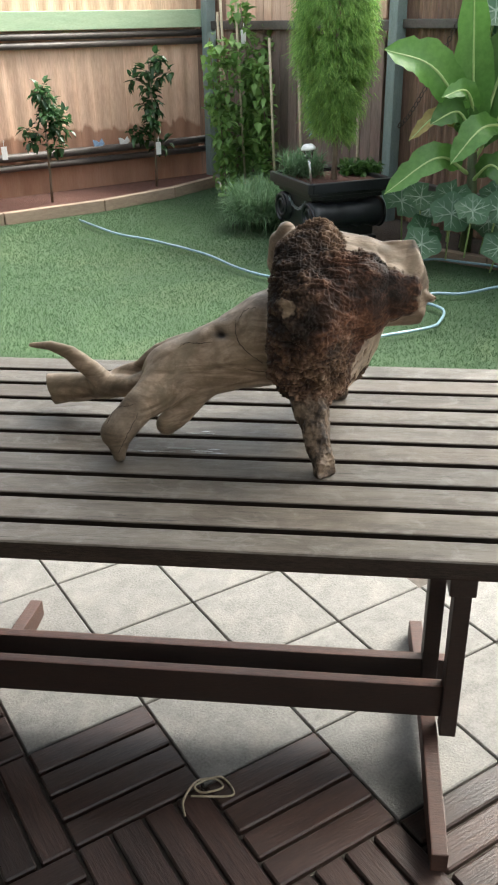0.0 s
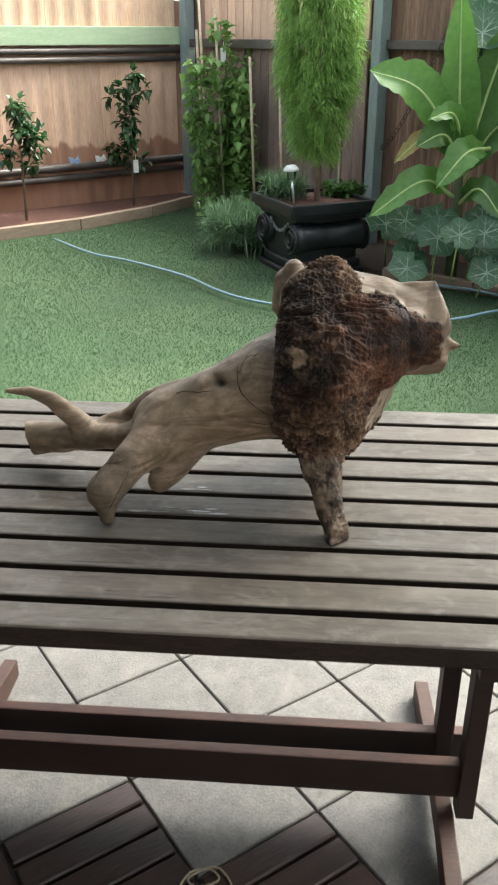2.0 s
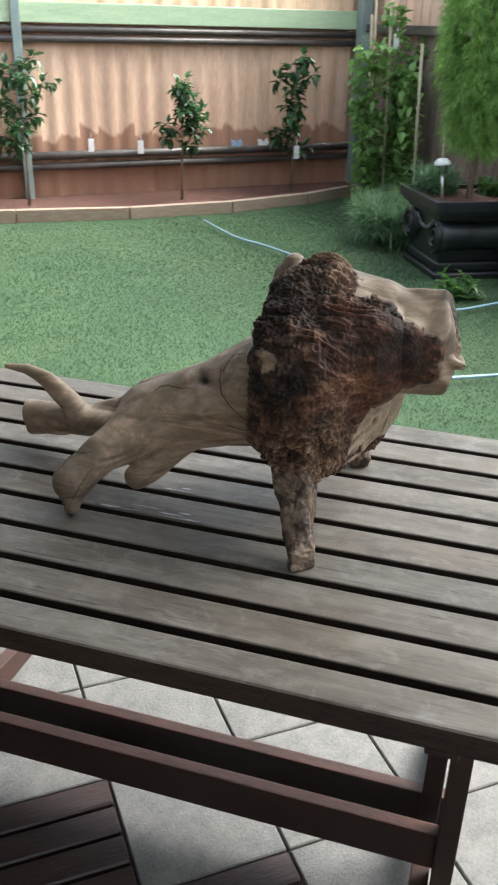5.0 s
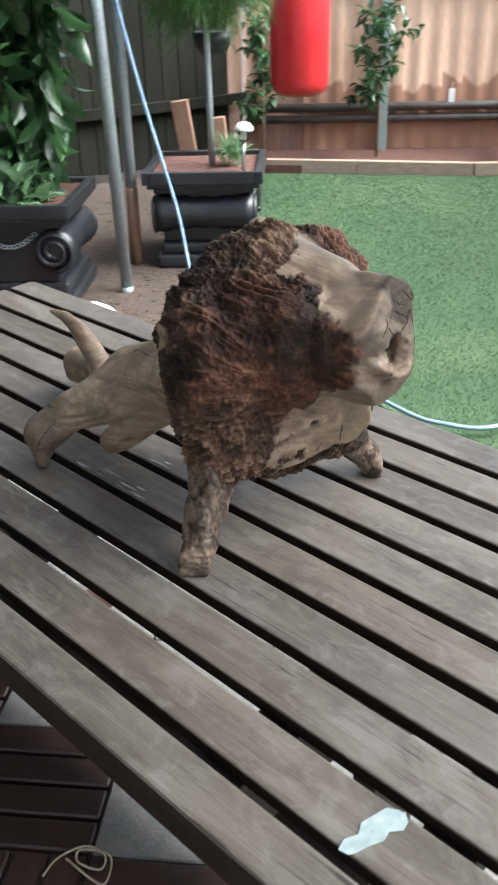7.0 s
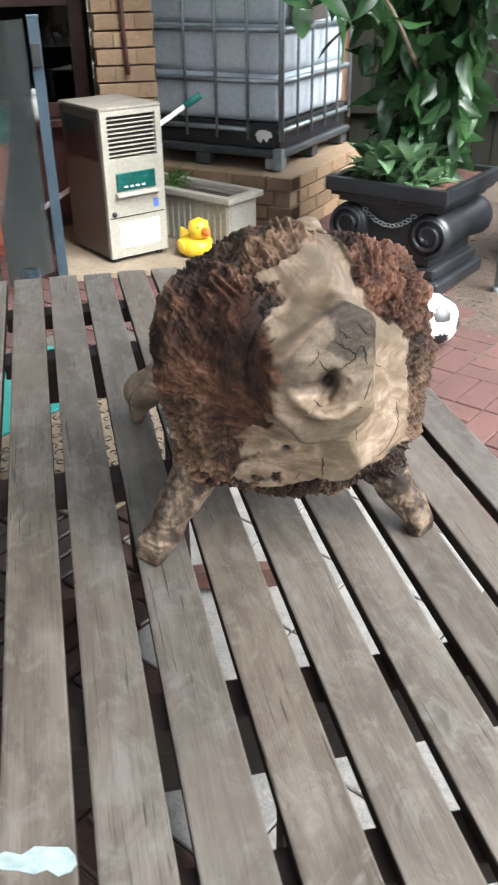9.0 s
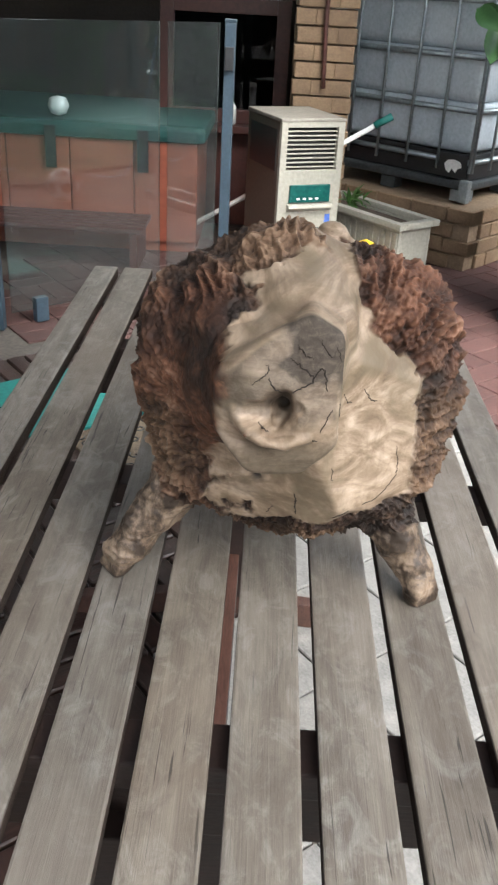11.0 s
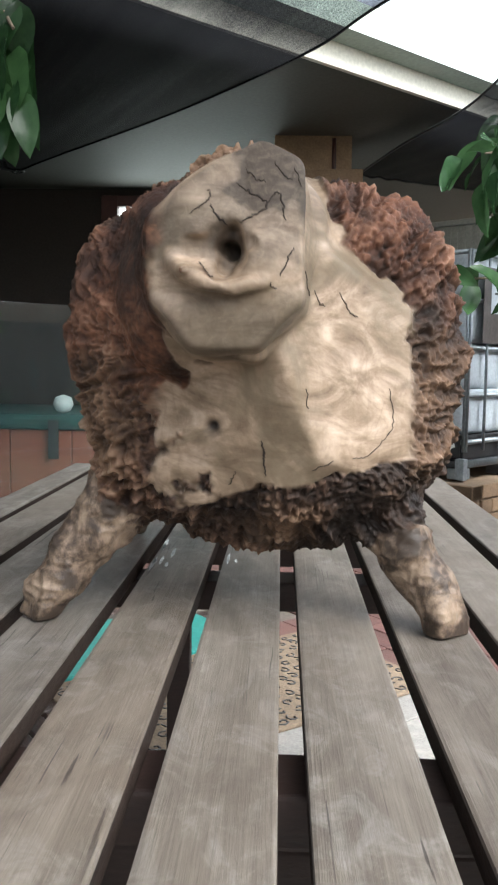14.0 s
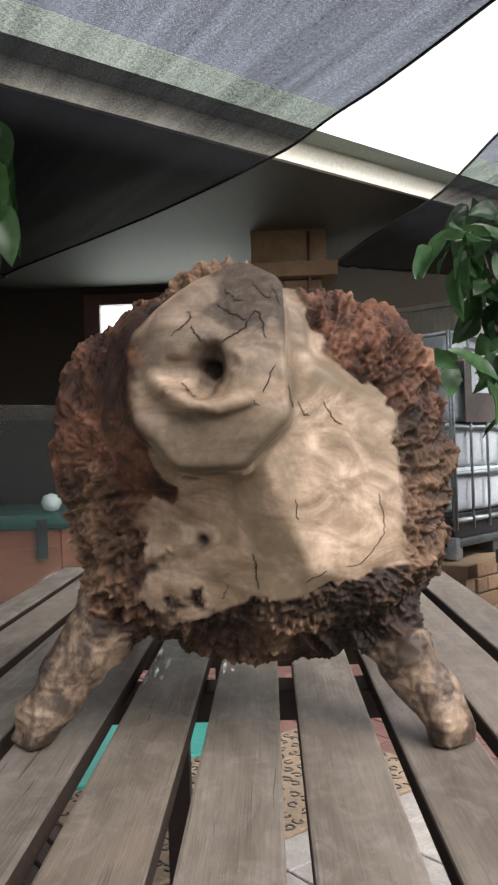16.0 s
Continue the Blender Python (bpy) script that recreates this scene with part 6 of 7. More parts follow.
for y0, y1, z0, z1 in ((-6, 0.40, 0, 2.6), (0.40, 1.58, 0, 1.42), (0.40, 1.58, 2.16, 2.6), (1.58, 1.75, 0, 2.6)):
    box(bm, -5.75, y0, z0, -5.52, y1, z1)
part("masonry", bm, M_DARKWALL, wall)
part("return", box(bmesh.new(), -5.52, 1.76, 0, -5.35, 1.95, 2.6), M_DARKWALL, wall)
win = new("window_1")
tagged(win, "bright sliding window with a dark red timber frame", "window", kind="structure")
for y0, z0, y1, z1 in ((0.32, 1.36, 0.44, 2.2), (1.54, 1.36, 1.68, 2.2), (0.4401, 1.36, 1.5399, 1.45), (0.4401, 2.12, 1.5399, 2.2)):
    part("window_frame", box(bmesh.new(), -5.515, y0, z0, -5.46, y1, z1, 0.004), M_REDFRAME, win)
# pane emits soft white, standing for sky reflected in the window
M_GLOW_PANE, nt, b = base_mat("glowing_pane", 0.6)
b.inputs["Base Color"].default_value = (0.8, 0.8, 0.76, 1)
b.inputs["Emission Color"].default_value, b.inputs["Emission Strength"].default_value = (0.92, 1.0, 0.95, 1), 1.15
part("pane", box(bmesh.new(), -5.55, 0.4405, 1.4505, -5.53, 1.5395, 2.1195), M_GLOW_PANE, win, "bright pane, its sky reflection put in as a glow")
# low window beside the column, with its sill
win2 = new("window_2")
tagged(win2, "dark low window in a dark red frame", "window", kind="structure")
for y0, z0, y1, z1 in ((0.9, 0.62, 0.98, 1.3), (1.58, 0.62, 1.66, 1.3), (0.9801, 0.62, 1.5799, 0.70), (0.9801, 1.22, 1.5799, 1.3)):
    part("window_frame", box(bmesh.new(), -4.6, y0, z0, -4.54, y1, z1, 0.004), M_REDFRAME, win2)
part("window_sill", box(bmesh.new(), -4.62, 0.88, 0.575, -4.44, 1.68, 0.6195, 0.006), M_REDFRAME, win2)
part("pane", box(bmesh.new(), -4.585, 0.9805, 0.7005, -4.575, 1.5795, 1.2195), M_WINDOW, win2)
part("apron", box(bmesh.new(), -4.6, 0.88, 0.0, -4.56, 1.68, 0.574), M_REDFRAME, win2)
bot = thing("spray_bottle", pose(-4.5, 1.33, 0.62), "small white spray bottle on the window sill", "bottle")
part("body", lathe(bmesh.new(), [(0.005, 0), (0.035, 0.002), (0.036, 0.1), (0.015, 0.13), (0.005, 0.131)], 16), M_WHITE, bot)
part("cap", lathe(bmesh.new(), [(0.005, 0.1312), (0.016, 0.132), (0.016, 0.165), (0.005, 0.17)], 12), M_WHITE, bot)
for y, s in ((0.88, 1.0), (1.33, 0.75)):
    orn = thing("black_ornament", pose(-5.40, y, 1.36), "pointed black ornament standing before the bright window", "ornament", "window ornaments")
    part("body", lathe(bmesh.new(), [(0.005, 0.0), (0.075 * s, 0.002), (0.07 * s, 0.05 * s), (0.04 * s, 0.09 * s), (0.05 * s, 0.12 * s), (0.075 * s, 0.19 * s), (0.07 * s, 0.28 * s), (0.045 * s, 0.35 * s), (0.018 * s, 0.41 * s), (0.004, 0.45 * s)], 18), M_BLACK, orn, smooth=True)
    part("plinth", box(bmesh.new(), -0.085 * s, -0.085 * s, -0.03, 0.085 * s, 0.085 * s, -0.0005, 0.004), M_BLACK, orn)
part("sill_shelf", box(bmesh.new(), -5.4599, 0.3, 1.29, -5.28, 1.7, 1.329, 0.005), M_REDFRAME, win)

# verandah soffit, fascia and gutter along one slanting line
EAVE = ((-1.3, 0.12), (-5.6, 4.85))
fm = wall_frame(*EAVE, 2.25)
elen = math.dist(*EAVE)
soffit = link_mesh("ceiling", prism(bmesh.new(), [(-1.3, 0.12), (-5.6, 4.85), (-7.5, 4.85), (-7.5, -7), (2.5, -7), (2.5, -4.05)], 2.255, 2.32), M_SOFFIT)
tagged(soffit, "cream verandah soffit boards under the eave, coloured dark for shade", "soffit", kind="structure")
fascia = link_mesh("trim_fascia", box(bmesh.new(), -6, -0.03, -0.01, elen, -0.004, 0.15, 0.004, fm), M_FASCIA)
tagged(fascia, "cream painted fascia board along the eave", "fascia", kind="structure")
gutter = link_mesh("trim_gutter", prism(bmesh.new(), [(-0.15, 0.1), (-0.14, 0.225), (-0.125, 0.235), (-0.125, 0.13), (-0.04, 0.13), (-0.04, 0.24), (-0.031, 0.24), (-0.031, 0.09)], -6, elen, fm @ Matrix(((0, 0, 1, 0), (1, 0, 0, 0), (0, 1, 0, 0), (0, 0, 0, 1)))), M_GUTTER)
tagged(gutter, "pale green metal gutter along the eave", "gutter", kind="structure")
roof = link_mesh("roof", prism(bmesh.new(), [(-1.35, 0.02), (-5.6, 4.7), (-7.5, 4.7), (-7.5, -7), (2.4, -7), (2.4, -4.1)], 2.46, 2.5), M_DARKWALL)
tagged(roof, "dark metal verandah roof above the soffit", "roof", kind="structure")

# shade sails
M_SAIL, nt, b = base_mat("black_shade_cloth", 0.8)
out = nt.nodes["Material Output"]
along, turned = nt.nodes.new("ShaderNodeMapping"), nt.nodes.new("ShaderNodeMapping")
along.inputs["Rotation"].default_value, turned.inputs["Scale"].default_value = (0, 0, radians(-30)), (0.5, 13, 1)
nt.links.new(coords(nt), along.inputs[0])
nt.links.new(along.outputs[0], turned.inputs[0])
wv = mix(nt, 0.62, noise_tex(nt, coords(nt, (420, 90, 1)), 1.0, 2, 0.5), mix(nt, 0.45, noise_tex(nt, coords(nt, (60, 420, 1)), 1.0, 2, 0.5), noise_tex(nt, turned.outputs[0], 1.0, 4, 0.6)))
b.inputs["Base Color"].default_value = (0.008, 0.008, 0.010, 1)
b.inputs["Specular IOR Level"].default_value = 0.05
tr, tl, m1, m2 = nt.nodes.new("ShaderNodeBsdfTransparent"), nt.nodes.new("ShaderNodeBsdfTranslucent"), nt.nodes.new("ShaderNodeMixShader"), nt.nodes.new("ShaderNodeMixShader")
tl.inputs[0].default_value = (0.05, 0.052, 0.06, 1)
m1.inputs[0].default_value = 0.06
nt.links.new(b.outputs[0], m1.inputs[1])
nt.links.new(tl.outputs[0], m1.inputs[2])
fac = nt.nodes.new("ShaderNodeMapRange")
fac.inputs[1].default_value, fac.inputs[2].default_value, fac.inputs[3].default_value, fac.inputs[4].default_value = 0.4, 0.6, 0.05, 0.25
nt.links.new(wv, fac.inputs[0])
nt.links.new(fac.outputs[0], m2.inputs[0])
nt.links.new(m1.outputs[0], m2.inputs[1])
nt.links.new(tr.outputs[0], m2.inputs[2])
nt.links.new(m2.outputs[0], out.inputs[0])


def sail(m, corners, sag, label, seed, hem_line):
    """A cloth stretched between corners; its first edge follows hem_line, a hollow cut, with creases along it."""
    root = thing("shade_sail", m, label, "shade sail", "shade sails")
    c = [Vector(p) for p in corners]
    n = 40
    bm = bmesh.new()
    grid_v = []
    hem = smooth_path(hem_line, 12)
    for i in range(n + 1):
        row = []
        k = i / n * (len(hem) - 1)
        lead = hem[int(k)].lerp(hem[min(int(k) + 1, len(hem) - 1)], k - int(k))
        for j in range(n + 1):
            s, t = i / n, (j / n) ** 1.6
            p = c[0] * (1 - s) * (1 - t) + c[1] * s * (1 - t) + c[2] * s * t + c[3] * (1 - s) * t
            p += (lead - c[0].lerp(c[1], s)) * (1 - t) ** 2
            p.z -= sag * 16 * s * (1 - s) * t * (1 - t)
            p.z += 0.016 * math.sin(seed + 75 * t ** 0.8 + 2.5 * s) * math.exp(-9 * t) * min(1, 12 * t)
            row.append(bm.verts.new(p))
        grid_v.append(row)
    for i in range(n):
        for j in range(n):
            bm.faces.new((grid_v[i][j], grid_v[i + 1][j], grid_v[i + 1][j + 1], grid_v[i][j + 1])).smooth = True
    edges = [[grid_v[i][0].co.copy() for i in range(n + 1)], [grid_v[n][j].co.copy() for j in range(n + 1)], [grid_v[i][n].co.copy() for i in range(n + 1)], [grid_v[0][j].co.copy() for j in range(n + 1)]]
    band = bmesh.new()
    rows = [[band.verts.new(grid_v[i][j].co - Vector((0, 0, 0.004))) for i in range(n + 1)] for j in (0, 1)]
    for i in range(n):
        band.faces.new((rows[0][i], rows[0][i + 1], rows[1][i + 1], rows[1][i])).smooth = True
    part("cloth", bm, M_SAIL, root)
    part("hem_band", band, M_SAIL, root, "doubled hem of the cloth")
    for e in edges:
        part("hem", tube(bmesh.new(), e, 0.006, 6), M_BLACK, root)
    return root


HEM_1 = [(-4.42, 0.03, 2.14), (-4.12, 0.31, 2.15), (-3.2, 1.147, 2.15), (-2.45, 1.72, 2.15), (-2.06, 1.925, 2.15), (-1.43, 2.24, 2.15), (0.9, 3.3, 2.2)]
HEM_2 = [(-4.27, 2.085, 2.1), (-3.6, 2.24, 2.1), (-2.97, 2.43, 2.1), (-2.5, 2.49, 2.1), (-2.148, 2.52, 2.1), (-1.4, 2.6, 2.1)]
# corner at x 4.6 is unseen, pushed out to keep sun off the table
sail(pose(0, 0, 0), [HEM_1[0], HEM_1[-1], (4.6, 0.4, 2.55), (-1.6, -2.6, 2.05)], 0.03, "black woven shade sail stretched over the table", 1, HEM_1)
sail(pose(0, 0, 0), [HEM_2[0], HEM_2[-1], (-1.6, 4.2, 2.5), (-4.9, 3.7, 2.05)], 0.03, "second black shade sail beyond the eave", 4, HEM_2)
clip_x = thing("sail_shackle", pose(-4.42, 0.03, 2.14), "small dark shackle at the sail's corner", "shackle")
part("ring", tube(bmesh.new(), [(0.03 * math.cos(a * math.pi / 6), 0.03 * math.sin(a * math.pi / 6), 0) for a in range(13)], 0.008, 6), M_BLACK, clip_x)
part("turnbuckle", tube(bmesh.new(), [(-0.03, -0.02, 0), (-0.2, -0.14, 0.06), (-0.24, -0.17, 0.116)], 0.012, 8), M_BLACK, clip_x)

# glass pool fence
def glass_panel(p0, p1, h, label):
    root = thing("glass_panel", wall_frame(p0, p1), label, "glass fence", "glass fence panels")
    ln = math.dist(p0, p1)
    pane = part("pane", box(bmesh.new(), 0.01, -0.005, 0.06, ln - 0.01, 0.005, h, 0.002), M_GLASS, root)
    pane.visible_shadow = False
    for x in (0.15, ln - 0.15):
        part("clamp", box(bmesh.new(), x - 0.03, -0.02, 0.0, x + 0.03, 0.02, 0.11, 0.004), M_BLUEPOST, root)
    return root


glass_panel((-2.53, 0.50), (-3.08, 1.09), 1.22, "clear frameless glass pool fence panel")
glass_panel((-2.5, -0.9), (-2.5, 0.44), 1.22, "clear frameless glass pool fence panel")
glass_panel((-3.1, 1.11), (-3.31, 1.335), 1.22, "narrow clear glass gate panel")
for x, y, h in ((-2.5, 0.46, 1.2), (-3.35, 1.375, 1.22)):
    pst = thing("fence_post", pose(x, y, 0), "slim dark blue-grey pool fence post", "post", "fence posts")
    part("shaft", box(bmesh.new(), -0.025, -0.025, 0, 0.025, 0.025, h, 0.004), M_BLUEPOST, pst)
    part("cap", box(bmesh.new(), -0.027, -0.027, h + 0.0005, 0.027, 0.027, h + 0.014, 0.003), M_BLUEPOST, pst)
    part("hinge", box(bmesh.new(), 0.0255, -0.02, h - 0.2, 0.045, 0.02, h - 0.1, 0.003), M_BLACK, pst)

# spa tub with cover and steps
spa = thing("spa_tub", pose(-4.3, 0.05, 0.0), "red cedar spa tub with a dark teal cover", "spa tub")
for k in range(6):
    part("panel", box(bmesh.new(), 0.44, -0.95 + 0.35 * k, 0.06, 0.465, -0.606 + 0.35 * k, 0.60, 0.004), M_CEDAR, spa)
part("shell", box(bmesh.new(), -0.6, -0.94, 0.0, 0.4395, 1.14, 0.60), M_CEDAR, spa)
part("cover", box(bmesh.new(), -0.64, -0.99, 0.6005, 0.49, 1.19, 0.69, 0.03), M_DARKTEAL, spa, "dark teal padded cover")
for y in (0.35, 0.85):
    part("strap", box(bmesh.new(), 0.4905, y - 0.03, 0.44, 0.497, y + 0.03, 0.66, 0.002), M_BLACK, spa)
stp = thing("spa_step", pose(-3.6, 0.2, 0.0), "dark red slatted step in front of the spa", "step")
for k in range(5):
    part("tread", box(bmesh.new(), -0.17 + 0.07 * k, -0.5, 0.2, -0.11 + 0.07 * k, 0.75, 0.225, 0.004), M_REDFRAME, stp)
for y in (-0.45, 0.7):
    part("side", box(bmesh.new(), -0.17, y - 0.02, 0.0, 0.17, y + 0.02, 0.199, 0.004), M_REDFRAME, stp)
ball = thing("white_ball", pose(-3.95, 0.42, 0.69), "small white ball on the spa cover", "ball")
part("skin", lathe(bmesh.new(), [(0.002, 0.0), (0.04, 0.012), (0.058, 0.05), (0.045, 0.09), (0.002, 0.105)], 18), M_WHITE, ball, smooth=True)

# evaporative cooler
M_LCD = surface("dark_teal_display", (0.004, 0.05, 0.045), (0.01, 0.1, 0.085), 8.0, rough=0.25, bumps=0.0)
ac = thing("air_cooler", pose(-3.44, 1.64, 0.0, 0, 0, 24), "tall cream evaporative air cooler with a dark side", "air cooler")
W, D, H = 0.35, 0.44, 0.79
part("side_case", box(bmesh.new(), -D, 0.0, 0.05, -0.03, W, H, 0.008), M_TAUPE, ac, "taupe metal case")
part("top", box(bmesh.new(), -D - 0.004, -0.004, H + 0.0005, 0.0, W + 0.004, H + 0.018, 0.005), surface("dusty_cooler_top", (0.16, 0.14, 0.12), (0.27, 0.245, 0.21), 12.0, rough=0.6), ac, "dusty taupe top")
part("side_grille", box(bmesh.new(), -D + 0.05, -0.004, 0.55, -0.05, -0.0005, 0.75, 0.001), M_BLACK, ac, "dark mesh side grille")
for z0, z1, y0, y1 in ((0.05, 0.56, 0, W), (0.56, H, 0, 0.035), (0.56, H, W - 0.035, W), (H - 0.025, H, 0.035, W - 0.035)):
    part("front_panel", box(bmesh.new(), -0.0295, y0, z0, 0.0, y1, z1, 0.003), M_CREAM, ac)
for k in range(9):
    part("louvre", box(bmesh.new(), -0.026, 0.036, 0.572 + 0.0215 * k, -0.006, W - 0.036, 0.578 + 0.0215 * k, 0.001, pose(0, 0, 0)), M_CREAM, ac)
part("louvre_back", box(bmesh.new(), -0.0296, 0.036, 0.565, -0.0275, W - 0.036, H - 0.026), M_BLACK, ac)
part("display", box(bmesh.new(), 0.0005, 0.06, 0.40, 0.012, W - 0.06, 0.49, 0.005), M_LCD, ac, "dark teal display")
for k in range(4):
    part("button", box(bmesh.new(), 0.0125, 0.1 + 0.035 * k, 0.415, 0.016, 0.118 + 0.035 * k, 0.425, 0.001), M_WHITE, ac)
part("display_shelf", prism(bmesh.new(), [(0, 0.395), (0.03, 0.39), (0.035, 0.375), (0.0, 0.355)], 0.05, W - 0.05, Matrix(((1, 0, 0, 0.0005), (0, 0, 1, 0), (0, 1, 0, 0), (0, 0, 0, 1))), 0.003), M_CREAM, ac)
part("seam", box(bmesh.new(), 0.0005, 0.01, 0.262, 0.0015, W - 0.01, 0.267), M_BLACK, ac)
part("sticker", box(bmesh.new(), 0.0005, W - 0.075, 0.29, 0.0015, W - 0.045, 0.335), surface("blue_sticker", (0.05, 0.1, 0.4), (0.1, 0.2, 0.6), 40.0, rough=0.5), ac, "small blue sticker")
part("knob", lathe(bmesh.new(), [(0.002, 0.0), (0.014, 0.0), (0.013, 0.008), (0.002, 0.009)], 14, Matrix.Translation((0.0005, 0.035, 0.285)) @ pose(0, 0, 0, 0, 90, 0)), M_BLACK, ac)
part("grille_plate", box(bmesh.new(), 0.0005, 0.06, 0.1, 0.004, W - 0.05, 0.235, 0.003), M_WHITE, ac)
for k in range(8):
    part("lettering_bar", box(bmesh.new(), 0.0045, 0.075, 0.112 + 0.014 * k, 0.0052, W - 0.07 - 0.02 * (k % 3), 0.117 + 0.014 * k), M_CREAM, ac)
for dx in (-D + 0.05, -0.05):
    for dy in (0.04, W - 0.04):
        part("castor", lathe(bmesh.new(), [(0.004, -0.015), (0.025, -0.015), (0.025, 0.015), (0.004, 0.015)], 14, Matrix.Translation((dx, dy, 0.025)) @ pose(0, 0, 0, 90, 0, 0)), M_BLACK, ac)
brm = thing("broom", pose(-3.98, 2.2, 0.0), "broom with white handle and teal grip leaning on the column", "broom")
part("handle", tube(bmesh.new(), [(0.0, -1.2, 0.03), (0.06, -0.06, 0.735)], 0.014, 10), M_WHITE, brm)
part("grip", tube(bmesh.new(), [(0.06, -0.06, 0.736), (0.065, 0.03, 0.79)], 0.02, 10), M_TEAL, brm, "teal plastic grip")

# paved landing, duck, trough
step_p = link_mesh("pavement_step", box(bmesh.new(), -4.3, 1.35, -0.02, -3.3, 2.25, 0.025, 0.006), surface("sandy_slab", (0.17, 0.13, 0.09), (0.27, 0.215, 0.155), 8.0, rough=0.85))
tagged(step_p, "pale sandy slab beside the column", "slab", kind="structure")
duck = thing("rubber_duck", pose(-3.50, 2.10, 0.025, 0, 0, 25), "big yellow rubber duck on the slab", "toy duck")
bm = bmesh.new()
lathe(bm, [(0.005, 0.0), (0.07, 0.004), (0.095, 0.04), (0.09, 0.08), (0.05, 0.105), (0.005, 0.11)], 24, Matrix.Diagonal((1.15, 1, 1, 1)))
part("body", bm, M_YELLOW, duck, smooth=True)
part("tail", tube(bmesh.new(), [(-0.07, 0, 0.07), (-0.115, 0, 0.1), (-0.135, 0, 0.125)], [0.045, 0.025, 0.006], 10), M_YELLOW, duck)
part("head", lathe(bmesh.new(), [(0.004, 0.10), (0.045, 0.105), (0.06, 0.15), (0.05, 0.19), (0.004, 0.212)], 20, Matrix.Translation((0.035, 0, 0))), M_YELLOW, duck, smooth=True)
part("beak", tube(bmesh.new(), [(0.085, 0, 0.148), (0.115, 0, 0.145), (0.13, 0, 0.15)], [0.024, 0.02, 0.012], 10), M_ORANGE, duck, "orange beak")
for s in (-1, 1):
    part("wing", lathe(bmesh.new(), [(0.002, 0), (0.04, 0.004), (0.03, 0.012), (0.002, 0.014)], 14, Matrix.Translation((-0.01, s * 0.085, 0.06)) @ pose(0, 0, 0, -90 * s, 0, 0)), M_YELLOW, duck)
    part("eye", lathe(bmesh.new(), [(0.001, 0), (0.007, 0.001), (0.001, 0.004)], 10, Matrix.Translation((0.078, s * 0.035, 0.172)) @ pose(0, 0, 0, -60 * s, 30, 0)), M_BLACK, duck)
trough = thing("trough_planter", pose(-3.86, 2.16, 0.025, 0, 0, 38), "pale cream ribbed plastic trough planter full of soil", "planter")
for y0, y1 in ((-0.12, -0.1), (0.1, 0.12)):
    part("side", box(bmesh.new(), -0.36, y0, 0, 0.36, y1, 0.26, 0.004), M_CREAM, trough)
for x0, x1 in ((-0.36, -0.34), (0.34, 0.36)):
    part("end", box(bmesh.new(), x0, -0.0999, 0, x1, 0.0999, 0.26, 0.004), M_CREAM, trough)
bm = bmesh.new()
for a in ((-0.39, -0.15, 0.39, -0.1), (-0.39, 0.1, 0.39, 0.15), (-0.39, -0.0999, -0.34, 0.0999), (0.34, -0.0999, 0.39, 0.0999)):
    box(bm, a[0], a[1], 0.2605, a[2], a[3], 0.295, 0.006)
part("rim", bm, M_CREAM, trough)
for k in range(16):
    part("rib", box(bmesh.new(), -0.34 + 0.045 * k, -0.128, 0.02, -0.322 + 0.045 * k, -0.1205, 0.24, 0.003), M_CREAM, trough)
part("soil", box(bmesh.new(), -0.3395, -0.0995, 0.01, 0.3395, 0.0995, 0.25), M_SOIL, trough, "dark soil")
tufts("seedling", pose(-3.95, 2.08, 0.27), 40, 0.1, 0.03, L_MID, "small seedlings in the trough", "seedling", 0.05, 1.0, 15)

# water tank in a cage on a brick plinth
plinth = new("brick_plinth")
plinth.matrix_world = pose(-4.66, 1.91, 0.0, 0, 0, -41)
tagged(plinth, "low tan brick plinth under the water tank", "plinth", kind="structure")
part("core", box(bmesh.new(), -1.03, -0.03, 0, 0.12, 1.17, 0.335), M_MORTAR, plinth)
brickwork(plinth, -1.05, -0.05, 0.14, 1.19, 0.0, 4)
ibc = thing("water_tank", pose(-4.66, 1.91, 0.345, 0, 0, -41) @ Matrix.Diagonal((1, 1, 1.08, 1)), "white caged bulk water tank on a steel pallet", "water tank")
for k in range(4):
    z = 0.24 + 0.24 * k
    part("bottle_tier", box(bmesh.new(), -0.975 + 0.002 * k, 0.025, z - 0.004, -0.022, 1.028, z + 0.244, 0.055, segs=4), M_TANK, ibc, smooth=True)
part("neck", lathe(bmesh.new(), [(0.01, 1.2), (0.1, 1.2), (0.1, 1.26), (0.01, 1.262)], 20, Matrix.Translation((-0.5, 0.5, 0))), M_BLACK, ibc)
for k in range(5):
    z = 0.2 + 0.2475 * k
    part("cage_rail", tube(bmesh.new(), [(0, 0, z), (0, 1.05, z), (-1.0, 1.05, z), (-1.0, 0, z), (0, 0, z)], 0.015, 6), M_GALV, ibc)
for k in range(6):
    y = 0.0 + 0.21 * k
    part("cage_bar", tube(bmesh.new(), [(0.012, y, 0.15), (0.012, y, 1.2)], 0.009, 6), M_GALV, ibc)
    part("cage_bar", tube(bmesh.new(), [(-y * 0.95, 1.062, 0.15), (-y * 0.95, 1.062, 1.2)], 0.009, 6), M_GALV, ibc)
M_FRAME = surface("dull_dark_steel_frame", (0.03, 0.034, 0.038), (0.085, 0.095, 0.1), 9.0, rough=0.5, metal=0.4, bumps=0.05)
part("pallet_deck", box(bmesh.new(), -1.02, -0.02, 0.06, 0.02, 1.07, 0.105, 0.02, segs=3), M_FRAME, ibc, "dark steel pallet frame")
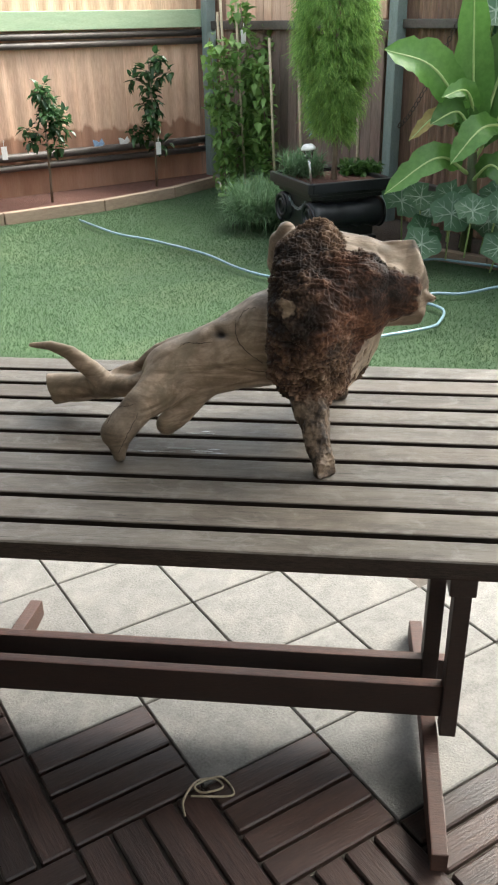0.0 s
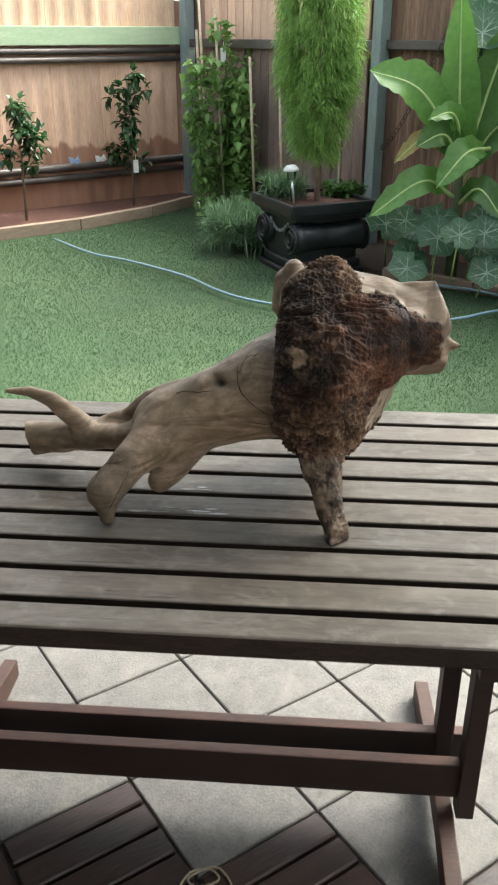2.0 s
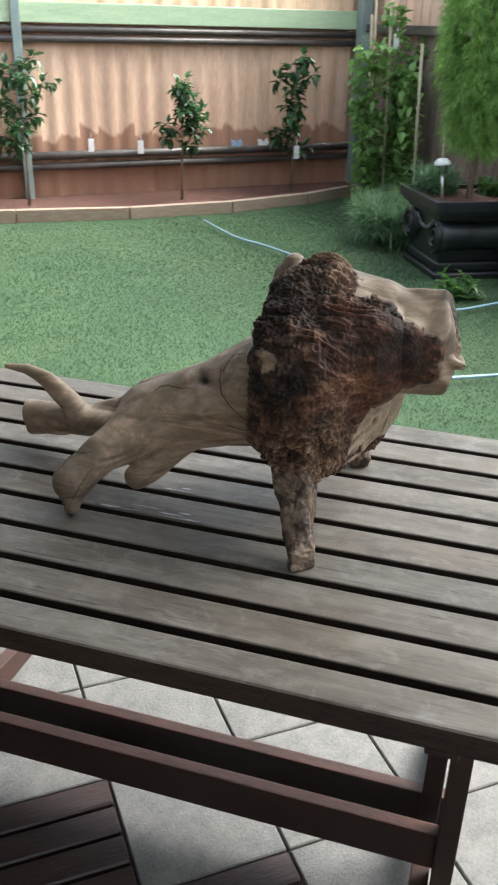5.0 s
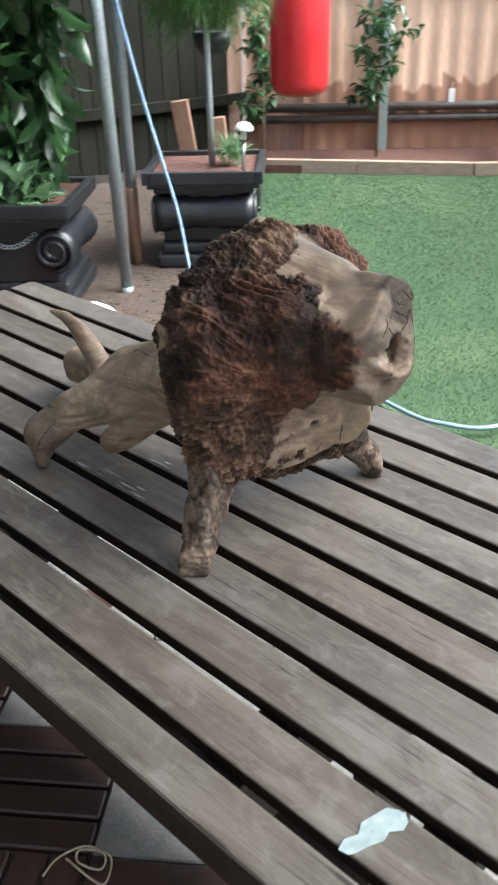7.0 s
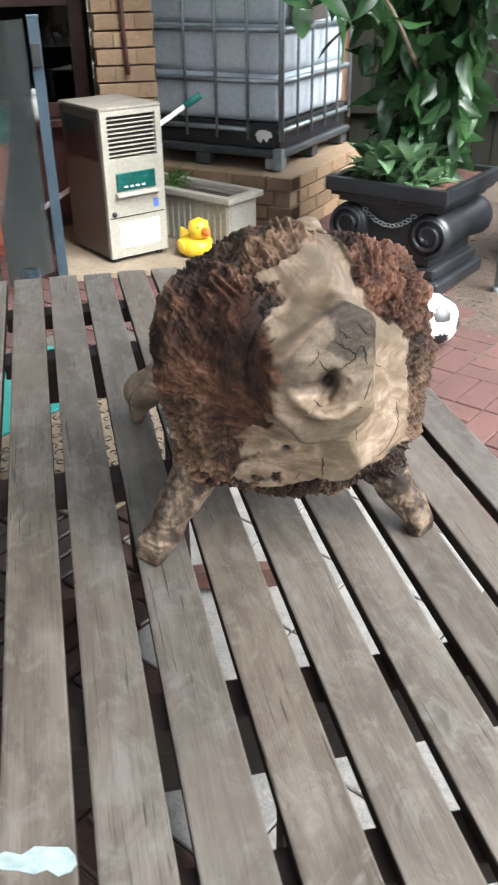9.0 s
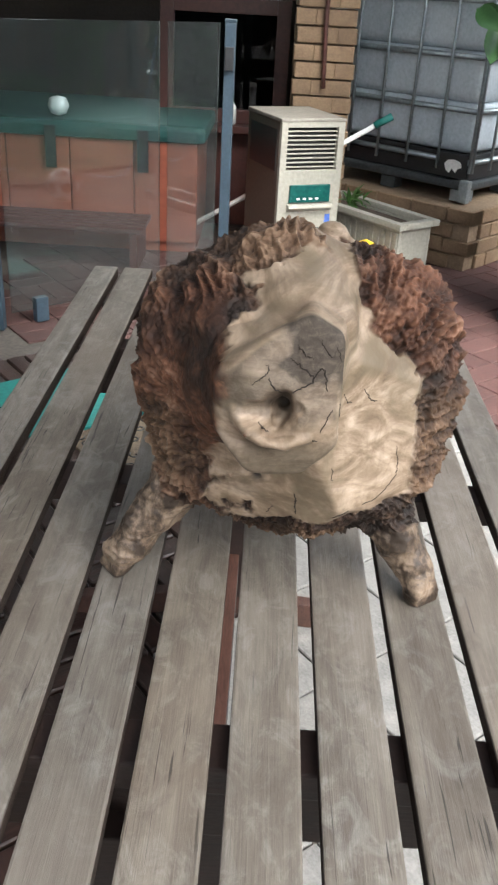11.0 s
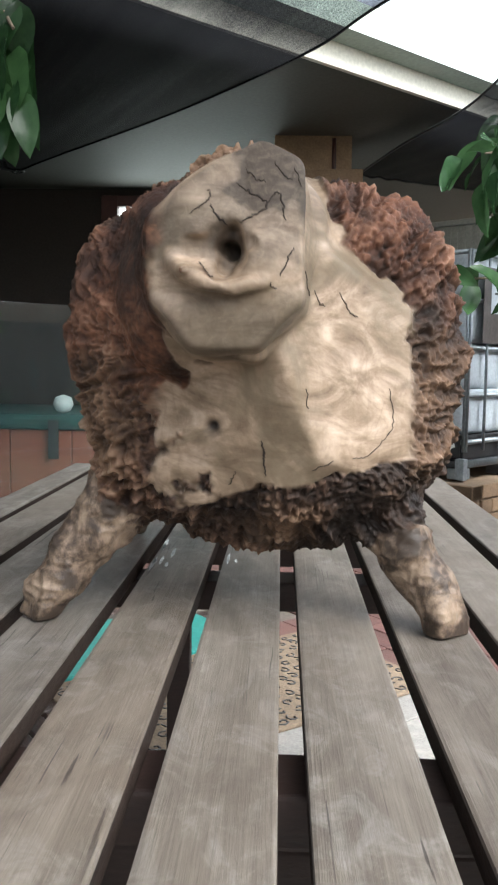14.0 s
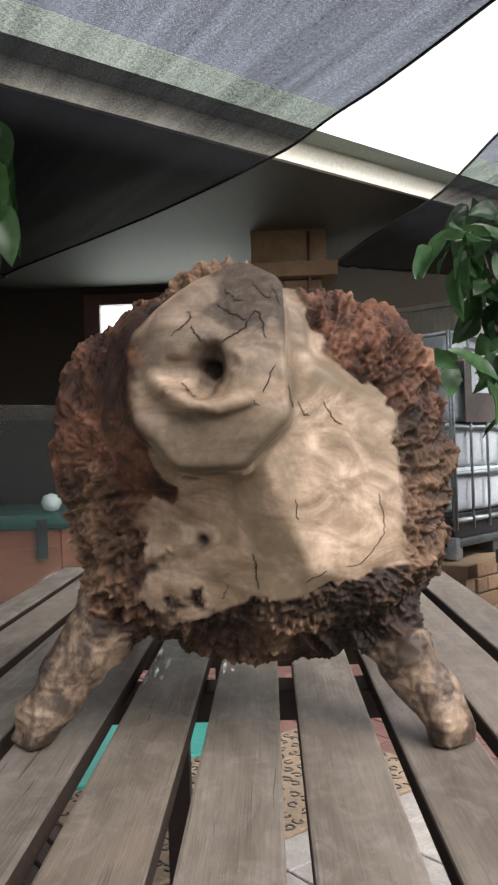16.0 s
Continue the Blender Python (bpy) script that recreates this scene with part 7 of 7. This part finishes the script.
part("skirt", box(bmesh.new(), -0.985, 0.012, 0.1055, -0.01, 1.04, 0.235, 0.01), M_BLACK, ibc, "black plastic skirt under the tank")
for x in (-0.98, -0.52, -0.06):
    for y in (0.0, 0.47, 0.95):
        part("pallet_foot", box(bmesh.new(), x - 0.02, y, 0.0, x + 0.07, y + 0.1, 0.0595, 0.006), M_GALV if x > -0.1 and y > 0.9 else M_FRAME, ibc)
part("corner_post", box(bmesh.new(), -0.012, 1.012, 0.0, 0.034, 1.072, 0.115, 0.008), M_GALV, ibc, "pale galvanised corner foot")
part("label_plate", box(bmesh.new(), 0.024, 0.86, 0.12, 0.028, 1.04, 0.235, 0.002), M_BLACK, ibc, "black placard with a white mark")
part("white_mark", prism(bmesh.new(), [(0.91, 0.155), (0.9, 0.185), (0.92, 0.205), (0.96, 0.21), (1.0, 0.2), (1.01, 0.175), (0.985, 0.165), (0.975, 0.145), (0.95, 0.165), (0.935, 0.14)], 0, 0.002, Matrix(((0, 0, 1, 0.0285), (1, 0, 0, 0), (0, 1, 0, 0), (0, 0, 0, 1)))), M_WHITE, ibc)
part("sign_plate", box(bmesh.new(), -0.55, 1.072, 0.72, -0.12, 1.077, 1.12, 0.002), M_PIPE, ibc, "dark plate with a pale notice")
part("notice", box(bmesh.new(), -0.45, 1.0775, 0.88, -0.2, 1.079, 1.1), M_TANK, ibc)
for k in range(5):
    part("lettering_bar", box(bmesh.new(), -0.42, 1.0795, 0.91 + 0.035 * k, -0.24 - 0.04 * (k % 2), 1.081, 0.922 + 0.035 * k), M_BLACK, ibc)
beige = thing("trough_planter", pose(-4.55, 2.82, 1.645, 0, 0, -41), "cream ribbed plastic trough standing on the water tank", "planter")
part("body", box(bmesh.new(), -0.2, -0.3, 0.0, 0.14, 0.18, 0.2, 0.008), M_CREAM, beige)
part("rim", box(bmesh.new(), -0.23, -0.33, 0.2005, 0.17, 0.21, 0.232, 0.008), M_CREAM, beige)
for k in range(9):
    part("rib", box(bmesh.new(), 0.1405, -0.28 + 0.05 * k, 0.01, 0.147, -0.258 + 0.05 * k, 0.19, 0.002), M_CREAM, beige)
shed = new("neighbour_shed")
tagged(shed, "cream sheet-metal shed with a pale roof beyond the fence", "shed", kind="structure")
part("wall", box(bmesh.new(), -10.5, 1.2, 0, -8.5, 8.0, 2.15), M_CREAM, shed)
part("roof", prism(bmesh.new(), [(-10.8, 2.2), (-8.2, 2.2), (-8.2, 2.3), (-9.5, 2.6), (-10.8, 2.3)], 1.0, 8.2, Matrix(((1, 0, 0, 0), (0, 0, 1, 0), (0, 1, 0, 0), (0, 0, 0, 1)))), M_FASCIA, shed)

# patterned ball, mats and string
fb = thing("football", pose(-2.06, 2.86, 0.11), "black and white football on the brick paving", "ball")
bm = bmesh.new()
bmesh.ops.create_icosphere(bm, subdivisions=4, radius=0.11)
for f in bm.faces:
    f.smooth = True
    d = f.calc_center_median().normalized()
    f.material_index = 0
gold = (1 + 5 ** 0.5) / 2
ico = [Vector(p).normalized() for s in (-1, 1) for t in (-gold, gold) for p in ((0, s, t), (s, t, 0), (t, 0, s))]
for f in bm.faces:
    if max(f.calc_center_median().normalized().dot(q) for q in ico) > 0.945:
        f.material_index = 1
part("skin", bm, [M_WHITE, M_BLACK], fb)
M_MATBASE = surface("tan_woven_mat", (0.085, 0.062, 0.042), (0.17, 0.126, 0.085), 30.0, rough=0.9, bumps=0.6, fine=120.0)
mat_o = thing("doormat", pose(-1.604, 1.565, 0.001, 0, 0, 38), "tan doormat with a black scrolling pattern", "mat")
part("base", box(bmesh.new(), -0.3175, -0.52, 0, 0.3175, 0.52, 0.012, 0.004), M_MATBASE, mat_o)
rm = random.Random(77)
for k in range(240):
    cx, cy = -0.28 + 0.051 * (k % 12) + rm.uniform(-0.006, 0.006), -0.485 + 0.051 * (k // 12) + rm.uniform(-0.006, 0.006)
    a0, way = rm.random() * 6.28, rm.choice((-1, 1))
    part("scroll", tube(bmesh.new(), [(cx + 0.022 * math.cos(a0 + way * 0.9 * j) * (1 - 0.13 * j), cy + 0.022 * math.sin(a0 + way * 0.9 * j) * (1 - 0.13 * j), 0.0125) for j in range(7)], 0.0032, 4), M_BLACK, mat_o)
tb = thing("teal_board", pose(-1.953, 1.076, 0.001, 0, 0, 38), "flat teal plastic board lying on the paving", "board")
part("plate", prism(bmesh.new(), [(-0.245, -0.45), (0.24, -0.45), (0.24, 0.45), (-0.245, 0.45)], 0, 0.014, None, 0.004), M_TEAL, tb)
string = thing("string", pose(-0.085, 1.31, 0.006), "short tangled length of pale string on the deck", "string")
M_STRING = surface("pale_jute_string", (0.3, 0.25, 0.17), (0.45, 0.38, 0.28), 80.0, rough=0.9)
part("strand", tube(bmesh.new(), smooth_path([(-0.04, -0.06, 0), (-0.05, -0.02, 0), (-0.03, 0.03, 0.004), (0.01, 0.045, 0), (0.03, 0.02, 0.004), (-0.01, 0.0, 0.006), (-0.03, 0.02, 0.004), (0.02, 0.05, 0.002), (0.055, 0.015, 0), (0.04, 0.0, 0), (-0.035, -0.01, 0.004)], 6), 0.0025, 6), M_STRING, string)
paint = thing("paint_splash", pose(0, 0, TABLE_Z + 0.0006), "dried pale blue paint splash on a table slat", "paint")
part("film", prism(bmesh.new(), [(0.556, 1.240), (0.553, 1.252), (0.560, 1.266), (0.554, 1.278), (0.558, 1.293), (0.562, 1.308), (0.572, 1.314), (0.580, 1.315), (0.587, 1.309), (0.589, 1.298), (0.580, 1.288), (0.582, 1.277), (0.575, 1.263), (0.571, 1.250), (0.566, 1.242)], 0, 0.0012), surface("pale_blue_paint", (0.3, 0.38, 0.38), (0.46, 0.53, 0.51), 60.0, rough=0.4, bumps=0.1), paint)

# pale flecks painted in for bright wet glints on the slats
glints = thing("flaking_varnish", pose(0, 0, TABLE_Z + 0.0004), "pale flecks standing for wet glints on two table slats", "varnish")
rf = random.Random(63)
M_GLINT = surface("pale_wet_glint", (0.42, 0.42, 0.4), (0.62, 0.62, 0.6), 60.0, rough=0.25, bumps=0.2)
for k in range(16):
    cx, cy = rf.uniform(-0.21, -0.06), rf.choice((1.513, 1.521, 1.53, 1.602, 1.612))
    ln, wd = rf.uniform(0.008, 0.028), rf.uniform(0.0012, 0.003)
    part("scuff", prism(bmesh.new(), [(cx - ln, cy), (cx - ln * 0.4, cy - wd), (cx + ln * 0.5, cy - wd * 0.7), (cx + ln, cy + wd * 0.2), (cx + ln * 0.3, cy + wd), (cx - ln * 0.5, cy + wd * 0.6)], 0, 0.0006), M_GLINT, glints)


# ---- paving: pavers, deck tiles and red bricks, each a piece of its own ----
paving = new("pavement")
tagged(paving, "patio of pale square concrete pavers laid diagonally", "pavement", kind="structure")
link = part("bedding", box(bmesh.new(), -8, -4, -0.055, 6, 3.05, -0.012), M_JOINT, paving)
deck = new("pavement_deck")
tagged(deck, "dark brown timber deck tiles of four slats each", "decking", kind="structure")
bricks = new("pavement_brick")
tagged(bricks, "red clay paving bricks laid in a herringbone", "brick paving", kind="structure")
TURN38 = pose(0, 0, 0, 0, 0, 38)
paver_mesh = slat_mesh = brick_mesh = None
for i in range(-14, 10):
    for j in range(-8, 12):
        c = cell(i + 0.5, j + 0.5)
        band = j - i
        if not (-3.6 < c.x < 3.2 and -1.2 < c.y < 4.0):
            continue
        if -2 < band < 3 and c.x > -1.75:
            if paver_mesh is None:
                ob = part("paver", box(bmesh.new(), -0.1475, -0.1475, -0.03, 0.1475, 0.1475, 0, 0.003, segs=1), M_PAVER, paving)
                paver_mesh = ob.data
            else:
                ob = new("paver", paver_mesh)
                ob.parent = paving
            ob.matrix_local = Matrix.Translation(c) @ TURN38 @ pose(0, 0, 0, rnd.uniform(-0.2, 0.2), rnd.uniform(-0.2, 0.2), 0)
        elif band >= 3 and c.y > 0.2 and -2.3 < c.x < 2.2:
            for s in range(4):
                off = -0.1125 + 0.075 * s
                if slat_mesh is None:
                    ob = part("deck_slat", box(bmesh.new(), -0.147, -0.033, -0.025, 0.147, 0.033, 0.004, 0.004, segs=1), M_DECK, deck)
                    slat_mesh = ob.data
                else:
                    ob = new("deck_slat", slat_mesh)
                    ob.parent = deck
                odd = (i + j) % 2
                ob.matrix_local = Matrix.Translation(c) @ TURN38 @ (pose(0, off, 0) if odd else pose(off, 0, 0, 0, 0, 90))
# red bricks in a basket of pairs over the far patio, nearest ones first
count = 0
for i in range(-26, 12):
    for j in range(-22, 20):
        c = ORIGIN + 0.23 * ((i + 0.5) * U + (j + 0.5) * V)
        q = c - ORIGIN
        band = (q.dot(V) - q.dot(U)) / 0.3
        paved = -1.7 < band < 2.9 and c.x > -1.82
        decked = band >= 2.9 and -2.45 < c.x < 2.3
        if paved or decked or not (-4.2 < c.x < 2.6 and 0.3 < c.y < 3.2):
            continue
        if inside(c.x, c.y, LAWN) or (c.x > 0.6 and c.y > 2.7):
            continue
        for s in (-1, 1):
            if brick_mesh is None:
                ob = part("brick", box(bmesh.new(), -0.112, -0.0545, -0.03, 0.112, 0.0545, -0.002, 0.003, segs=1), M_REDBRICK, bricks)
                brick_mesh = ob.data
            else:
                ob = new("brick", brick_mesh)
                ob.parent = bricks
            ob.matrix_local = Matrix.Translation(c) @ TURN38 @ (pose(0, 0.0575 * s, rnd.uniform(-0.002, 0.002)) if (i + j) % 2 else pose(0.0575 * s, 0, rnd.uniform(-0.002, 0.002), 0, 0, 90))
